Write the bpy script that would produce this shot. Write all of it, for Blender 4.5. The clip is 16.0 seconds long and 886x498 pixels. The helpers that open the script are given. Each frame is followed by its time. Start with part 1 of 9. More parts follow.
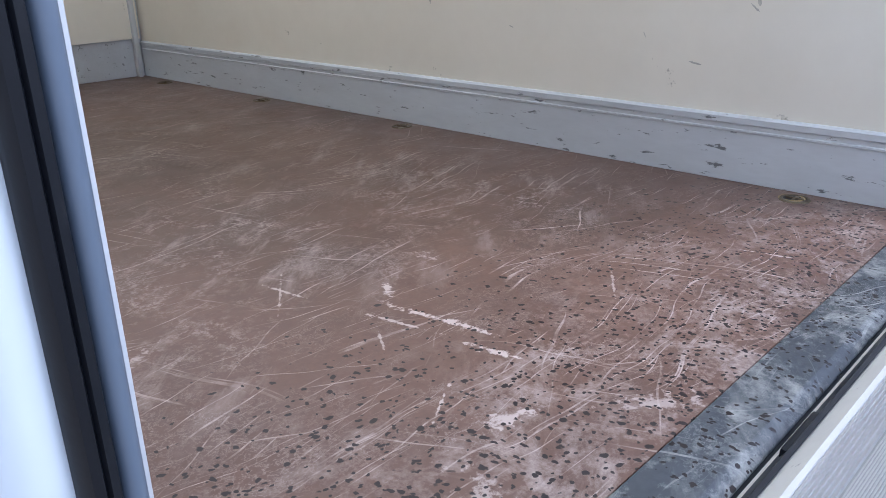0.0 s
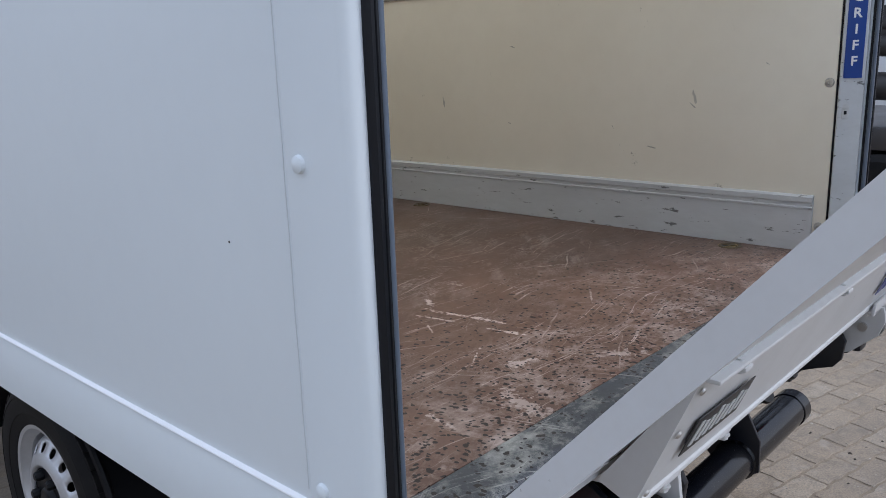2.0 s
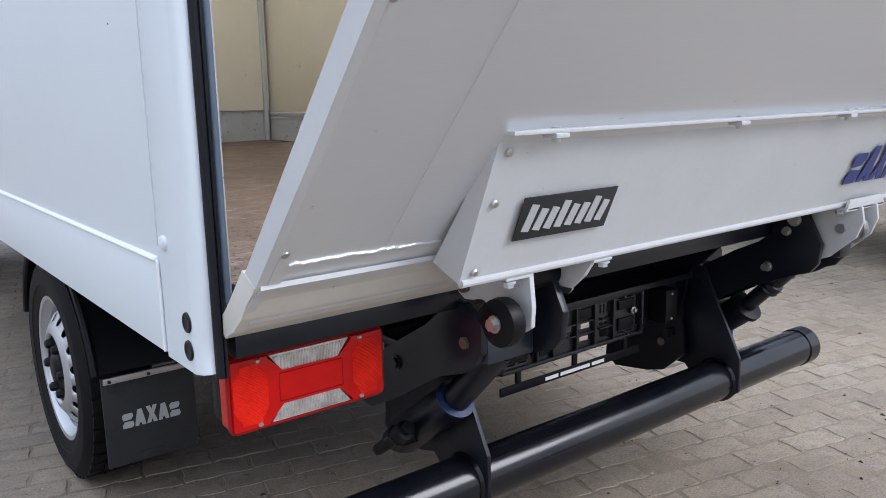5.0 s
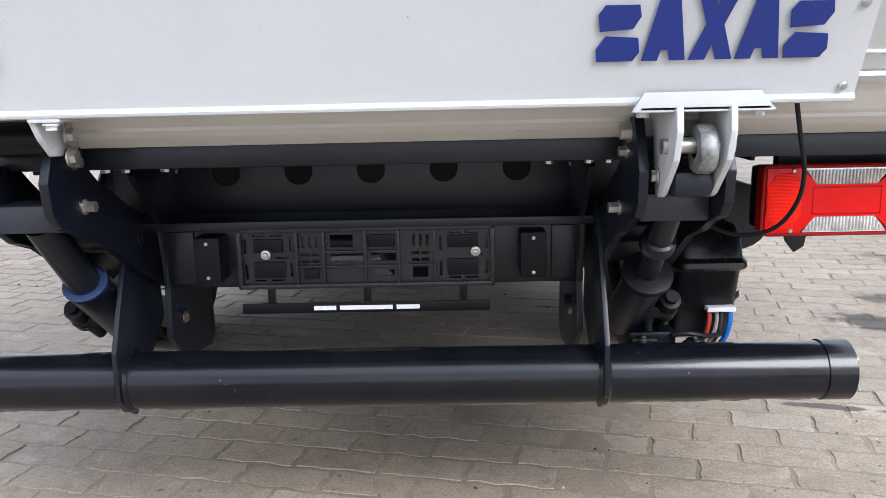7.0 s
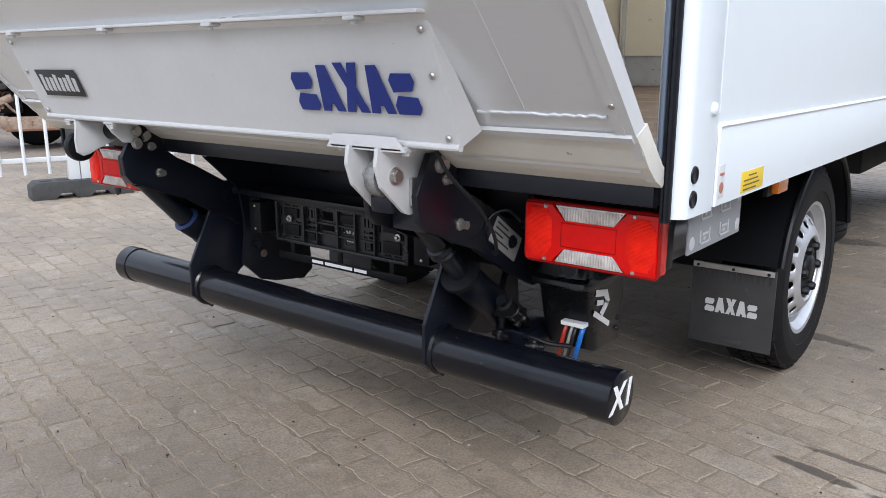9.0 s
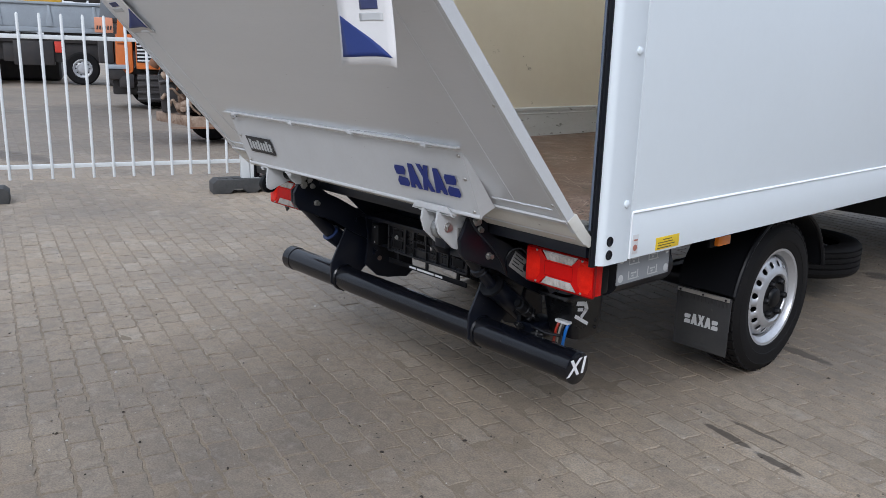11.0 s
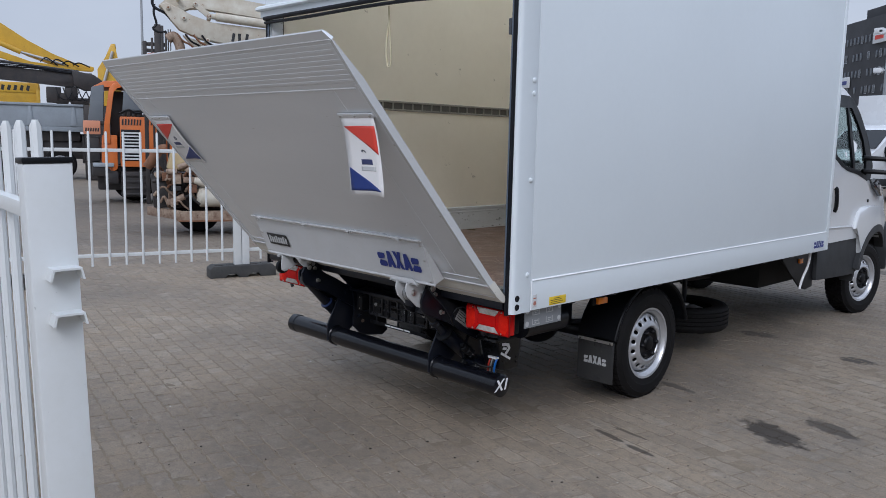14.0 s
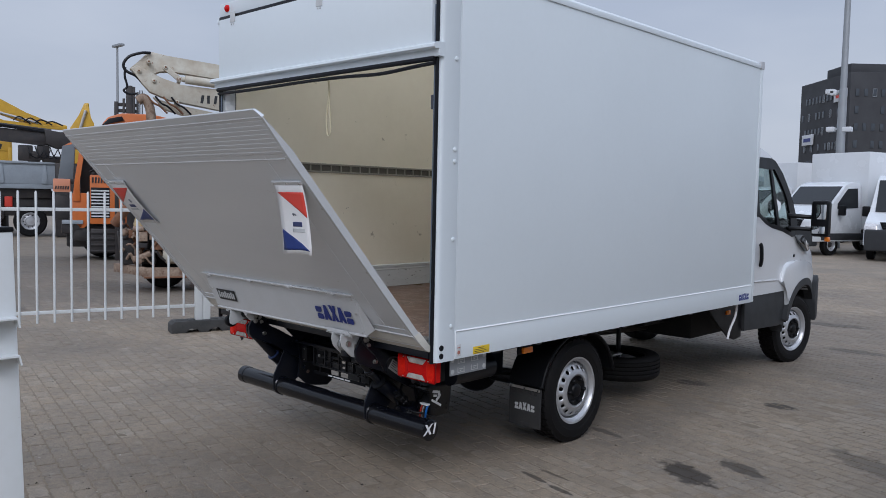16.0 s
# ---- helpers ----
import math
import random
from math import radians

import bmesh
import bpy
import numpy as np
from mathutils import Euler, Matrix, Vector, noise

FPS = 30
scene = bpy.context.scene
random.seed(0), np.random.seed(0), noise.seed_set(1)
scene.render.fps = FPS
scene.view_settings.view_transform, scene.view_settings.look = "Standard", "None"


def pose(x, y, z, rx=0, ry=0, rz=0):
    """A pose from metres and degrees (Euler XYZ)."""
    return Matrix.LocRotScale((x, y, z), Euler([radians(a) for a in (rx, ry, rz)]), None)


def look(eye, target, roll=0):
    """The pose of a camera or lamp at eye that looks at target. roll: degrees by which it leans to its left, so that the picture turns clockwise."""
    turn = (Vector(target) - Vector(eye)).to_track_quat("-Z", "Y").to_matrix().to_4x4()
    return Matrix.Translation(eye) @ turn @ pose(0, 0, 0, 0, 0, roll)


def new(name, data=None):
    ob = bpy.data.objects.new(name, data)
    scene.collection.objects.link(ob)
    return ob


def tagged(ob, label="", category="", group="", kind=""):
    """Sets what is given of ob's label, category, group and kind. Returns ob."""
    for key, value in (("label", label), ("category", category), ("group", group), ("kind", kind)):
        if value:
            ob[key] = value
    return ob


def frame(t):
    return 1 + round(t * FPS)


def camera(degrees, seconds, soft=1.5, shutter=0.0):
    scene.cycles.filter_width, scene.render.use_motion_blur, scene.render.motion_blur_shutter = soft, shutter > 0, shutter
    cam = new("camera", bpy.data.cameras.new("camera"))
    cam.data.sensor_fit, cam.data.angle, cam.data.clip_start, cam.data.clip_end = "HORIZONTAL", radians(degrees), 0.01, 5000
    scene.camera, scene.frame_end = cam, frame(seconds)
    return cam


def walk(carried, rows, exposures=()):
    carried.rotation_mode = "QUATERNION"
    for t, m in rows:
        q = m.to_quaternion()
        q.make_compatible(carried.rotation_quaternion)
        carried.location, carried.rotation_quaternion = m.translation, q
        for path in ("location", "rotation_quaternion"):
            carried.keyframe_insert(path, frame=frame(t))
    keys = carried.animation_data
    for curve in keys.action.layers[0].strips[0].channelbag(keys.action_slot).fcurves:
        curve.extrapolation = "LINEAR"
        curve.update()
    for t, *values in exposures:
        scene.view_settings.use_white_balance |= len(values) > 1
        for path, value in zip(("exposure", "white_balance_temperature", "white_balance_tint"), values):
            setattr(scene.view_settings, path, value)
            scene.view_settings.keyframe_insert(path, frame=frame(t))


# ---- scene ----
cam = camera(58.1, 16.0, soft=0.55)
EXPOSURE = [
    (0.0, 0.98, 5210, 17), (0.5, 0.54, 5370, 15), (1.0, 0.24, 5530, 15), (1.5, 0.16, 5700, 15), (2.0, 0.22, 5760, 14), (3.0, 0.10, 5800, 13), (4.0, 0.28, 5830, 14), (6.5, 1.34, 5900, 13),
    (7.0, 1.36, 5960, 13), (7.5, 1.27, 5980, 13), (8.0, 0.92, 5990, 13), (9.0, 0.80, 5990, 13), (11.5, 0.13, 5840, 12), (12.5, 0.03, 5820, 12), (14.0, -0.16, 5760, 13), (16.0, -0.32, 5780, 13)]
PATH = [
    (0, (-1.159, -0.316, 1.51), (0.202, 0.964, 0.795), -1.3),
    (0.5, (-1.303, -0.41, 1.555), (0.031, 0.869, 0.79), -2.4),
    (1, (-1.465, -0.494, 1.554), (-0.129, 0.792, 0.805), -2.2),
    (1.5, (-1.576, -0.577, 1.535), (-0.201, 0.719, 0.878), -2.1),
    (2, (-1.704, -0.703, 1.525), (-0.273, 0.615, 1.06), -1.9),
    (2.5, (-1.872, -0.815, 1.52), (-0.418, 0.501, 1.13), -1.6),
    (3, (-2.127, -0.873, 1.503), (-0.659, 0.428, 1.115), -1.5),
    (3.5, (-2.272, -0.937, 1.481), (-0.793, 0.353, 1.094), -1.2),
    (4, (-2.117, -1.062, 1.398), (-0.707, 0.304, 1.016), -1.4),
    (4.2, (-2.007, -1.067, 1.358), (-0.589, 0.29, 0.975), -1.2),
    (6.3, (-0.451, -1.222, 0.894), (-0.131, 0.715, 0.515), -1.4),
    (6.5, (-0.278, -1.259, 0.887), (-0.088, 0.696, 0.509), -1.5),
    (7, (0.175, -1.356, 0.907), (0.14, 0.601, 0.497), -1.3),
    (7.5, (0.584, -1.41, 0.924), (0.333, 0.53, 0.505), -0.8),
    (8, (0.928, -1.451, 0.958), (0.376, 0.422, 0.524), -0.6),
    (8.5, (1.244, -1.408, 0.975), (0.329, 0.312, 0.527), -0.3),
    (9, (1.594, -1.309, 1.02), (0.386, 0.219, 0.565), -0.0),
    (9.2, (1.719, -1.295, 1.031), (0.442, 0.175, 0.575), -0.0),
    (11.3, (2.615, -2.047, 1.41), (1.157, -0.758, 0.951), 1.8),
    (11.5, (2.68, -2.113, 1.418), (1.223, -0.803, 1.017), 1.9),
    (12, (2.812, -2.363, 1.452), (1.369, -1.029, 1.08), 1.7),
    (12.5, (2.946, -2.575, 1.478), (1.511, -1.234, 1.103), 1.5),
    (13, (3.113, -2.685, 1.539), (1.686, -1.335, 1.162), 1.4),
    (13.5, (3.33, -2.764, 1.556), (1.903, -1.398, 1.241), 1.3),
    (14, (3.517, -2.865, 1.573), (2.105, -1.474, 1.306), 1.3),
    (14.5, (3.686, -2.972, 1.557), (2.283, -1.563, 1.337), 1.2),
    (15, (3.845, -2.999, 1.562), (2.451, -1.578, 1.371), 1.2),
    (15.5, (3.93, -3.0, 1.6), (2.546, -1.569, 1.411), 1.2),
    (16, (3.942, -2.943, 1.619), (2.561, -1.503, 1.49), 1.2),
]
walk(cam, [(t, look(eye, target, roll)) for t, eye, target, roll in PATH], EXPOSURE)

# ---- world and sun: overcast daylight ----
world = bpy.data.worlds.new("overcast_sky")
scene.world = world
world.use_nodes = True
wn, wl = world.node_tree.nodes, world.node_tree.links
wn.clear()
w_out = wn.new("ShaderNodeOutputWorld")
w_bg = wn.new("ShaderNodeBackground")
w_sky = wn.new("ShaderNodeTexSky")
w_sky.sky_type = "NISHITA"
w_sky.sun_disc = False
w_sky.sun_elevation = radians(37)
w_sky.sun_rotation = radians(142)
w_sky.air_density, w_sky.dust_density, w_sky.ozone_density = 1.0, 4.0, 1.0
w_tc = wn.new("ShaderNodeTexCoord")
w_map = wn.new("ShaderNodeMapping")
w_map.inputs["Scale"].default_value = (1.0, 1.0, 3.0)
w_noise = wn.new("ShaderNodeTexNoise")
w_noise.inputs["Scale"].default_value = 2.2
w_noise.inputs["Detail"].default_value = 5.0
w_ramp = wn.new("ShaderNodeValToRGB")
w_ramp.color_ramp.elements[0].position, w_ramp.color_ramp.elements[0].color = 0.3, (5.0, 5.5, 6.2, 1)
w_ramp.color_ramp.elements[1].position, w_ramp.color_ramp.elements[1].color = 0.7, (6.6, 6.95, 7.3, 1)
w_mix = wn.new("ShaderNodeMixRGB")
w_mix.inputs["Fac"].default_value = 0.88
# an overcast sky: a pale band along the horizon, and bright overhead
w_sep = wn.new("ShaderNodeSeparateXYZ")
w_grad = wn.new("ShaderNodeValToRGB")
w_el = w_grad.color_ramp.elements
w_el.new(0.14)
w_el.new(0.36)
for k, (p, c) in enumerate(((0.0, (1.22, 1.18, 1.13)), (0.14, (1.10, 1.08, 1.06)), (0.36, (1.05, 1.06, 1.08)), (1.0, (2.3, 2.3, 2.3)))):
    w_el[k].position, w_el[k].color = p, (*c, 1)
w_mul = wn.new("ShaderNodeMixRGB")
w_mul.blend_type = "MULTIPLY"
w_mul.inputs["Fac"].default_value = 1.0
wl.new(w_tc.outputs["Generated"], w_map.inputs["Vector"])
wl.new(w_map.outputs["Vector"], w_noise.inputs["Vector"])
wl.new(w_noise.outputs["Fac"], w_ramp.inputs["Fac"])
wl.new(w_sky.outputs["Color"], w_mix.inputs["Color1"])
wl.new(w_ramp.outputs["Color"], w_mix.inputs["Color2"])
wl.new(w_tc.outputs["Generated"], w_sep.inputs["Vector"])
wl.new(w_sep.outputs["Z"], w_grad.inputs["Fac"])
wl.new(w_mix.outputs["Color"], w_mul.inputs["Color1"])
wl.new(w_grad.outputs["Color"], w_mul.inputs["Color2"])
wl.new(w_mul.outputs["Color"], w_bg.inputs["Color"])
w_bg.inputs["Strength"].default_value = 0.1
wl.new(w_bg.outputs["Background"], w_out.inputs["Surface"])

sun_data = bpy.data.lights.new("sun", "SUN")
sun_data.energy, sun_data.angle, sun_data.color = 1.4, radians(30), (1.0, 0.97, 0.93)
sun = new("sun", sun_data)
sun.matrix_world = look((5.0, -6.5, 6.2), (0, 0, 0))


# ---- materials ----
def principled(name):
    m = bpy.data.materials.new(name)
    m.use_nodes = True
    return m, m.node_tree.nodes, m.node_tree.links, m.node_tree.nodes["Principled BSDF"]


def noise_node(n, l, scale, detail=4.0, rough=0.55, vec=None):
    t = n.new("ShaderNodeTexNoise")
    t.inputs["Scale"].default_value, t.inputs["Detail"].default_value, t.inputs["Roughness"].default_value = scale, detail, rough
    if vec:
        l.new(vec, t.inputs["Vector"])
    return t.outputs["Fac"]


def ramp(n, l, src, stops):
    r = n.new("ShaderNodeValToRGB")
    e = r.color_ramp.elements
    while len(e) < len(stops):
        e.new(0.5)
    for k, (p, c) in enumerate(stops):
        e[k].position = p
        e[k].color = (*c, 1) if len(c) == 3 else c
    l.new(src, r.inputs["Fac"])
    return r.outputs["Color"]


def mixc(n, l, fac, a, b, mode="MIX"):
    x = n.new("ShaderNodeMixRGB")
    x.blend_type = mode
    for sock, v in (("Fac", fac), ("Color1", a), ("Color2", b)):
        if hasattr(v, "is_output"):
            l.new(v, x.inputs[sock])
        else:
            x.inputs[sock].default_value = v if sock == "Fac" else (*v, 1)
    return x.outputs["Color"]


def bumped(n, l, bsdf, src, strength, dist=0.002, prev=None):
    b = n.new("ShaderNodeBump")
    b.inputs["Strength"].default_value, b.inputs["Distance"].default_value = strength, dist
    l.new(src, b.inputs["Height"])
    if prev:
        l.new(prev, b.inputs["Normal"])
    l.new(b.outputs["Normal"], bsdf.inputs["Normal"])
    return b.outputs["Normal"]


def surface(name, color, rough=0.5, metal=0.0, dark=None, var=0.5, big=3.0, fine=60.0, bump=0.15, spots=0.0, spot_color=(0.1, 0.09, 0.08), coat=0.0, rvar=0.12, space="world", stretch=(1, 1, 1), spec=0.5):
    """A painted, plastic or metal surface with soft stains, grain, fine relief and sparse marks."""
    m, n, l, b = principled(name)
    tc = n.new("ShaderNodeTexCoord")
    geo = n.new("ShaderNodeNewGeometry")
    mp = n.new("ShaderNodeMapping")
    mp.inputs["Scale"].default_value = stretch
    l.new(geo.outputs["Position"] if space == "world" else tc.outputs["Object"], mp.inputs["Vector"])
    v = mp.outputs["Vector"]
    dark = dark or tuple(c * 0.72 for c in color)
    f_big = noise_node(n, l, big, 6, 0.6, v)
    f_fine = noise_node(n, l, fine, 3, 0.5, v)
    col = mixc(n, l, ramp(n, l, f_big, [(0.35, (0, 0, 0)), (0.75, (var, var, var))]), color, dark)
    col = mixc(n, l, ramp(n, l, f_fine, [(0.4, (0, 0, 0)), (0.8, (var * 0.35,) * 3)]), col, dark)
    if spots:
        f_sp = noise_node(n, l, fine * 0.45, 5, 0.7, v)
        col = mixc(n, l, ramp(n, l, f_sp, [(0.70 - 0.1 * spots, (0, 0, 0)), (0.74 - 0.1 * spots, (0.8, 0.8, 0.8))]), col, spot_color)
    l.new(col, b.inputs["Base Color"])
    rr = n.new("ShaderNodeMapRange")
    rr.inputs["To Min"].default_value, rr.inputs["To Max"].default_value = max(0.02, rough - rvar), min(1, rough + rvar)
    l.new(f_big, rr.inputs["Value"])
    l.new(rr.outputs["Result"], b.inputs["Roughness"])
    b.inputs["Metallic"].default_value = metal
    b.inputs["Specular IOR Level"].default_value = spec
    b.inputs["Coat Weight"].default_value = coat
    b.inputs["Coat Roughness"].default_value = 0.15
    if bump:
        bumped(n, l, b, f_fine, bump, 0.001)
    return m


def blotch(n, l, pos, col, x, y, ang, a, b, tint, amount, ragged=1.6, fine=9):
    """Adds a mark with a ragged outline of half sizes a, b, lying at x, y."""
    mp = n.new("ShaderNodeMapping")
    mp.vector_type = "TEXTURE"
    mp.inputs["Location"].default_value = (x, y, 0)
    mp.inputs["Rotation"].default_value = (0, 0, radians(ang))
    mp.inputs["Scale"].default_value = (a, b, 1000)
    l.new(pos, mp.inputs["Vector"])
    ln = n.new("ShaderNodeVectorMath")
    ln.operation = "LENGTH"
    l.new(mp.outputs["Vector"], ln.inputs[0])
    ad = n.new("ShaderNodeMath")
    ad.operation = "MULTIPLY_ADD"
    l.new(noise_node(n, l, fine, 5, 0.65, pos), ad.inputs[0])
    ad.inputs[1].default_value = ragged
    l.new(ln.outputs["Value"], ad.inputs[2])
    d = n.new("ShaderNodeMath")
    d.operation = "MULTIPLY"
    d.inputs[1].default_value = 1 / 3
    l.new(ad.outputs[0], d.inputs[0])
    return mixc(n, l, ramp(n, l, d.outputs[0], [(0.50, (amount,) * 3), (0.58, (0, 0, 0))]), col, tint)


def scratched(name, color, dark, worn, rough=0.5, metal=0.0, amount=0.5, drops=0.7, marks=(), residue=0.5):
    """A trodden surface: soft stains, pale residue, long thin scratches, dark drops near the open end."""
    m, n, l, b = principled(name)
    geo = n.new("ShaderNodeNewGeometry")
    v = geo.outputs["Position"]
    f1 = noise_node(n, l, 1.6, 8, 0.65, v)
    f2 = noise_node(n, l, 60, 5, 0.65, v)
    f3 = noise_node(n, l, 7, 6, 0.6, v)
    col = mixc(n, l, ramp(n, l, f1, [(0.35, (0, 0, 0)), (0.65, (1, 1, 1))]), color, dark)
    col = mixc(n, l, ramp(n, l, f2, [(0.42, (0, 0, 0)), (0.75, (0.4,) * 3)]), col, dark)
    # crumbly pale residue, in fields
    crumb = ramp(n, l, noise_node(n, l, 55, 8, 0.8, v), [(0.50, (0, 0, 0)), (0.58, (1, 1, 1))])
    field = ramp(n, l, f3, [(0.49, (0, 0, 0)), (0.66, (residue * 0.7,) * 3)])
    wide = ramp(n, l, noise_node(n, l, 1.3, 3, 0.5, v), [(0.40, (0.15,) * 3), (0.62, (1, 1, 1))])
    col = mixc(n, l, mixc(n, l, 1.0, mixc(n, l, 1.0, crumb, field, "MULTIPLY"), wide, "MULTIPLY"), col, worn)
    # cracked film: fine pale lace in its own fields
    for sc, where in ((26, 5.0), (60, 3.1)):
        lace = ramp(n, l, noise_node(n, l, sc, 7, 0.7, v), [(0.478, (0, 0, 0)), (0.497, (1, 1, 1)), (0.503, (1, 1, 1)), (0.522, (0, 0, 0))])
        lf = ramp(n, l, noise_node(n, l, where, 5, 0.65, v), [(0.53, (0, 0, 0)), (0.66, (residue * 0.45,) * 3)])
        col = mixc(n, l, mixc(n, l, 1.0, lace, lf, "MULTIPLY"), col, worn)
    warp = n.new("ShaderNodeVectorMath")
    warp.operation = "MULTIPLY_ADD"
    nz = n.new("ShaderNodeTexNoise")
    nz.inputs["Scale"].default_value = 3.0
    l.new(v, nz.inputs["Vector"])
    l.new(nz.outputs["Color"], warp.inputs[0])
    warp.inputs[1].default_value = (0.10, 0.10, 0.0)
    l.new(v, warp.inputs[2])
    for k, (ang, sc, thr) in enumerate(((0.35, (110, 1.6, 1), 0.69), (1.0, (95, 1.8, 1), 0.70), (2.05, (120, 1.5, 1), 0.70), (1.55, (150, 2.4, 1), 0.665), (1.75, (130, 1.4, 1), 0.665), (1.4, (220, 1.8, 1), 0.66))):
        mp = n.new("ShaderNodeMapping")
        mp.vector_type = "TEXTURE"
        mp.inputs["Rotation"].default_value = (0, 0, ang)
        mp.inputs["Scale"].default_value = tuple(1 / q for q in sc)
        mp.inputs["Location"].default_value = (k * 3.7, k * 1.3, 0)
        l.new(warp.outputs["Vector"], mp.inputs["Vector"])
        f = noise_node(n, l, 1.0, 1.5, 0.4, mp.outputs["Vector"])
        gate = noise_node(n, l, 2.2 + k * 0.7, 4, 0.7, v)
        g = mixc(n, l, 1.0, ramp(n, l, f, [(thr, (0, 0, 0)), (thr + 0.03, (amount,) * 3)]), ramp(n, l, gate, [(0.46, (0, 0, 0)), (0.62, (1, 1, 1))]), "MULTIPLY")
        g = mixc(n, l, 1.0, g, ramp(n, l, f2, [(0.3, (0.3,) * 3), (0.55, (1, 1, 1))]), "MULTIPLY")
        col = mixc(n, l, g, col, worn)
    # cloudy rubbed smears, drawn out along the way that loads are pushed
    sm = n.new("ShaderNodeMapping")
    sm.vector_type = "TEXTURE"
    sm.inputs["Rotation"].default_value = (0, 0, 0.6)
    sm.inputs["Scale"].default_value = (0.28, 0.09, 1.0)
    l.new(warp.outputs["Vector"], sm.inputs["Vector"])
    smear = ramp(n, l, noise_node(n, l, 1.0, 7, 0.72, sm.outputs["Vector"]), [(0.54, (0, 0, 0)), (0.70, (residue * 0.6,) * 3)])
    col = mixc(n, l, mixc(n, l, 1.0, smear, wide, "MULTIPLY"), col, worn)
    for x, y, ang, a, bb, am in marks:
        col = blotch(n, l, v, col, x, y, ang, a, bb, worn, am, 2.6, 55)
    if drops:
        sep = n.new("ShaderNodeSeparateXYZ")
        l.new(v, sep.inputs[0])
        near = n.new("ShaderNodeMapRange")
        near.inputs["From Min"].default_value, near.inputs["From Max"].default_value = 0.12, 0.80
        near.inputs["To Min"].default_value, near.inputs["To Max"].default_value = drops, 0.0
        l.new(sep.outputs["Y"], near.inputs["Value"])
        # whitish trodden dirt, thickest at the open edge
        edge = n.new("ShaderNodeMapRange")
        edge.inputs["From Min"].default_value, edge.inputs["From Max"].default_value = 0.10, 0.62
        edge.inputs["To Min"].default_value, edge.inputs["To Max"].default_value = residue * 0.8, 0.0
        l.new(sep.outputs["Y"], edge.inputs["Value"])
        trod = ramp(n, l, noise_node(n, l, 11, 9, 0.78, warp.outputs["Vector"]), [(0.49, (0, 0, 0)), (0.66, (1, 1, 1))])
        col = mixc(n, l, mixc(n, l, 1.0, trod, edge.outputs["Result"], "MULTIPLY"), col, worn)
        # drops run out unevenly
        ragged = n.new("ShaderNodeVectorMath")
        ragged.operation = "MULTIPLY_ADD"
        rz_ = n.new("ShaderNodeTexNoise")
        rz_.inputs["Scale"].default_value, rz_.inputs["Detail"].default_value = 70.0, 3.0
        l.new(v, rz_.inputs["Vector"])
        l.new(rz_.outputs["Color"], ragged.inputs[0])
        ragged.inputs[1].default_value = (0.012, 0.016, 0.0)
        l.new(warp.outputs["Vector"], ragged.inputs[2])
        for sc, size in ((37, 0.17), (46, 0.19), (62, 0.20), (78, 0.22)):
            vo = n.new("ShaderNodeTexVoronoi")
            vo.inputs["Scale"].default_value = sc
            l.new(ragged.outputs["Vector"], vo.inputs["Vector"])
            spot = ramp(n, l, vo.outputs["Distance"], [(size, (1, 1, 1)), (size + 0.06, (0, 0, 0))])
            pick = n.new("ShaderNodeSeparateColor")
            l.new(vo.outputs["Color"], pick.inputs[0])
            keep = n.new("ShaderNodeMath")
            keep.operation = "LESS_THAN"
            l.new(pick.outputs[0], keep.inputs[0])
            l.new(near.outputs["Result"], keep.inputs[1])
            col = mixc(n, l, mixc(n, l, 1.0, spot, keep.outputs[0], "MULTIPLY"), col, (0.014, 0.008, 0.007))
    l.new(col, b.inputs["Base Color"])
    b.inputs["Metallic"].default_value = metal
    rr = n.new("ShaderNodeMapRange")
    rr.inputs["To Min"].default_value, rr.inputs["To Max"].default_value = rough - 0.15, rough + 0.2
    l.new(f3, rr.inputs["Value"])
    l.new(rr.outputs["Result"], b.inputs["Roughness"])
    bumped(n, l, b, f2, 0.3, 0.001)
    return m


M_WHITE = surface("white_gelcoat", (0.69, 0.74, 0.765), 0.38, var=0.12, big=1.2, fine=25, bump=0.03, rvar=0.06, coat=0.05, spec=0.32)
M_WHITEPAINT = surface("white_steel_paint", (0.56, 0.57, 0.575), 0.38, dark=(0.43, 0.42, 0.40), var=0.25, big=5, fine=80, bump=0.06, spots=0.1)
M_CREAM = surface("cream_wall_laminate", (0.83, 0.775, 0.655), 0.5, dark=(0.66, 0.60, 0.48), var=0.30, big=2.2, fine=16, bump=0.04, spots=0.3, spot_color=(0.36, 0.32, 0.25))
M_KICK = surface("scuffed_grey_kick_rail", (0.58, 0.60, 0.62), 0.45, metal=0.1, dark=(0.42, 0.43, 0.44), var=0.6, big=6, fine=90, spots=0.85, spot_color=(0.06, 0.06, 0.06), stretch=(1, 0.25, 1))
M_SEAL = surface("black_rubber_seal", (0.005, 0.006, 0.009), 0.42, var=0.4, big=8, fine=120, spec=0.3)
M_BLACK = surface("black_lift_paint", (0.0035, 0.005, 0.0105), 0.33, dark=(0.008, 0.010, 0.016), var=0.5, big=7, fine=140, bump=0.08, spots=0.12, spot_color=(0.10, 0.085, 0.07), spec=0.42)
M_BLACKTUBE = surface("black_tube_paint", (0.0028, 0.0036, 0.007), 0.18, dark=(0.014, 0.014, 0.014), var=0.4, big=9, fine=160, bump=0.06, spots=0.08, spot_color=(0.2, 0.19, 0.17), rvar=0.08, spec=0.42)
M_PLASTIC = surface("black_plastic", (0.006, 0.0065, 0.008), 0.40, var=0.4, big=9, fine=220, bump=0.12, spec=0.18)
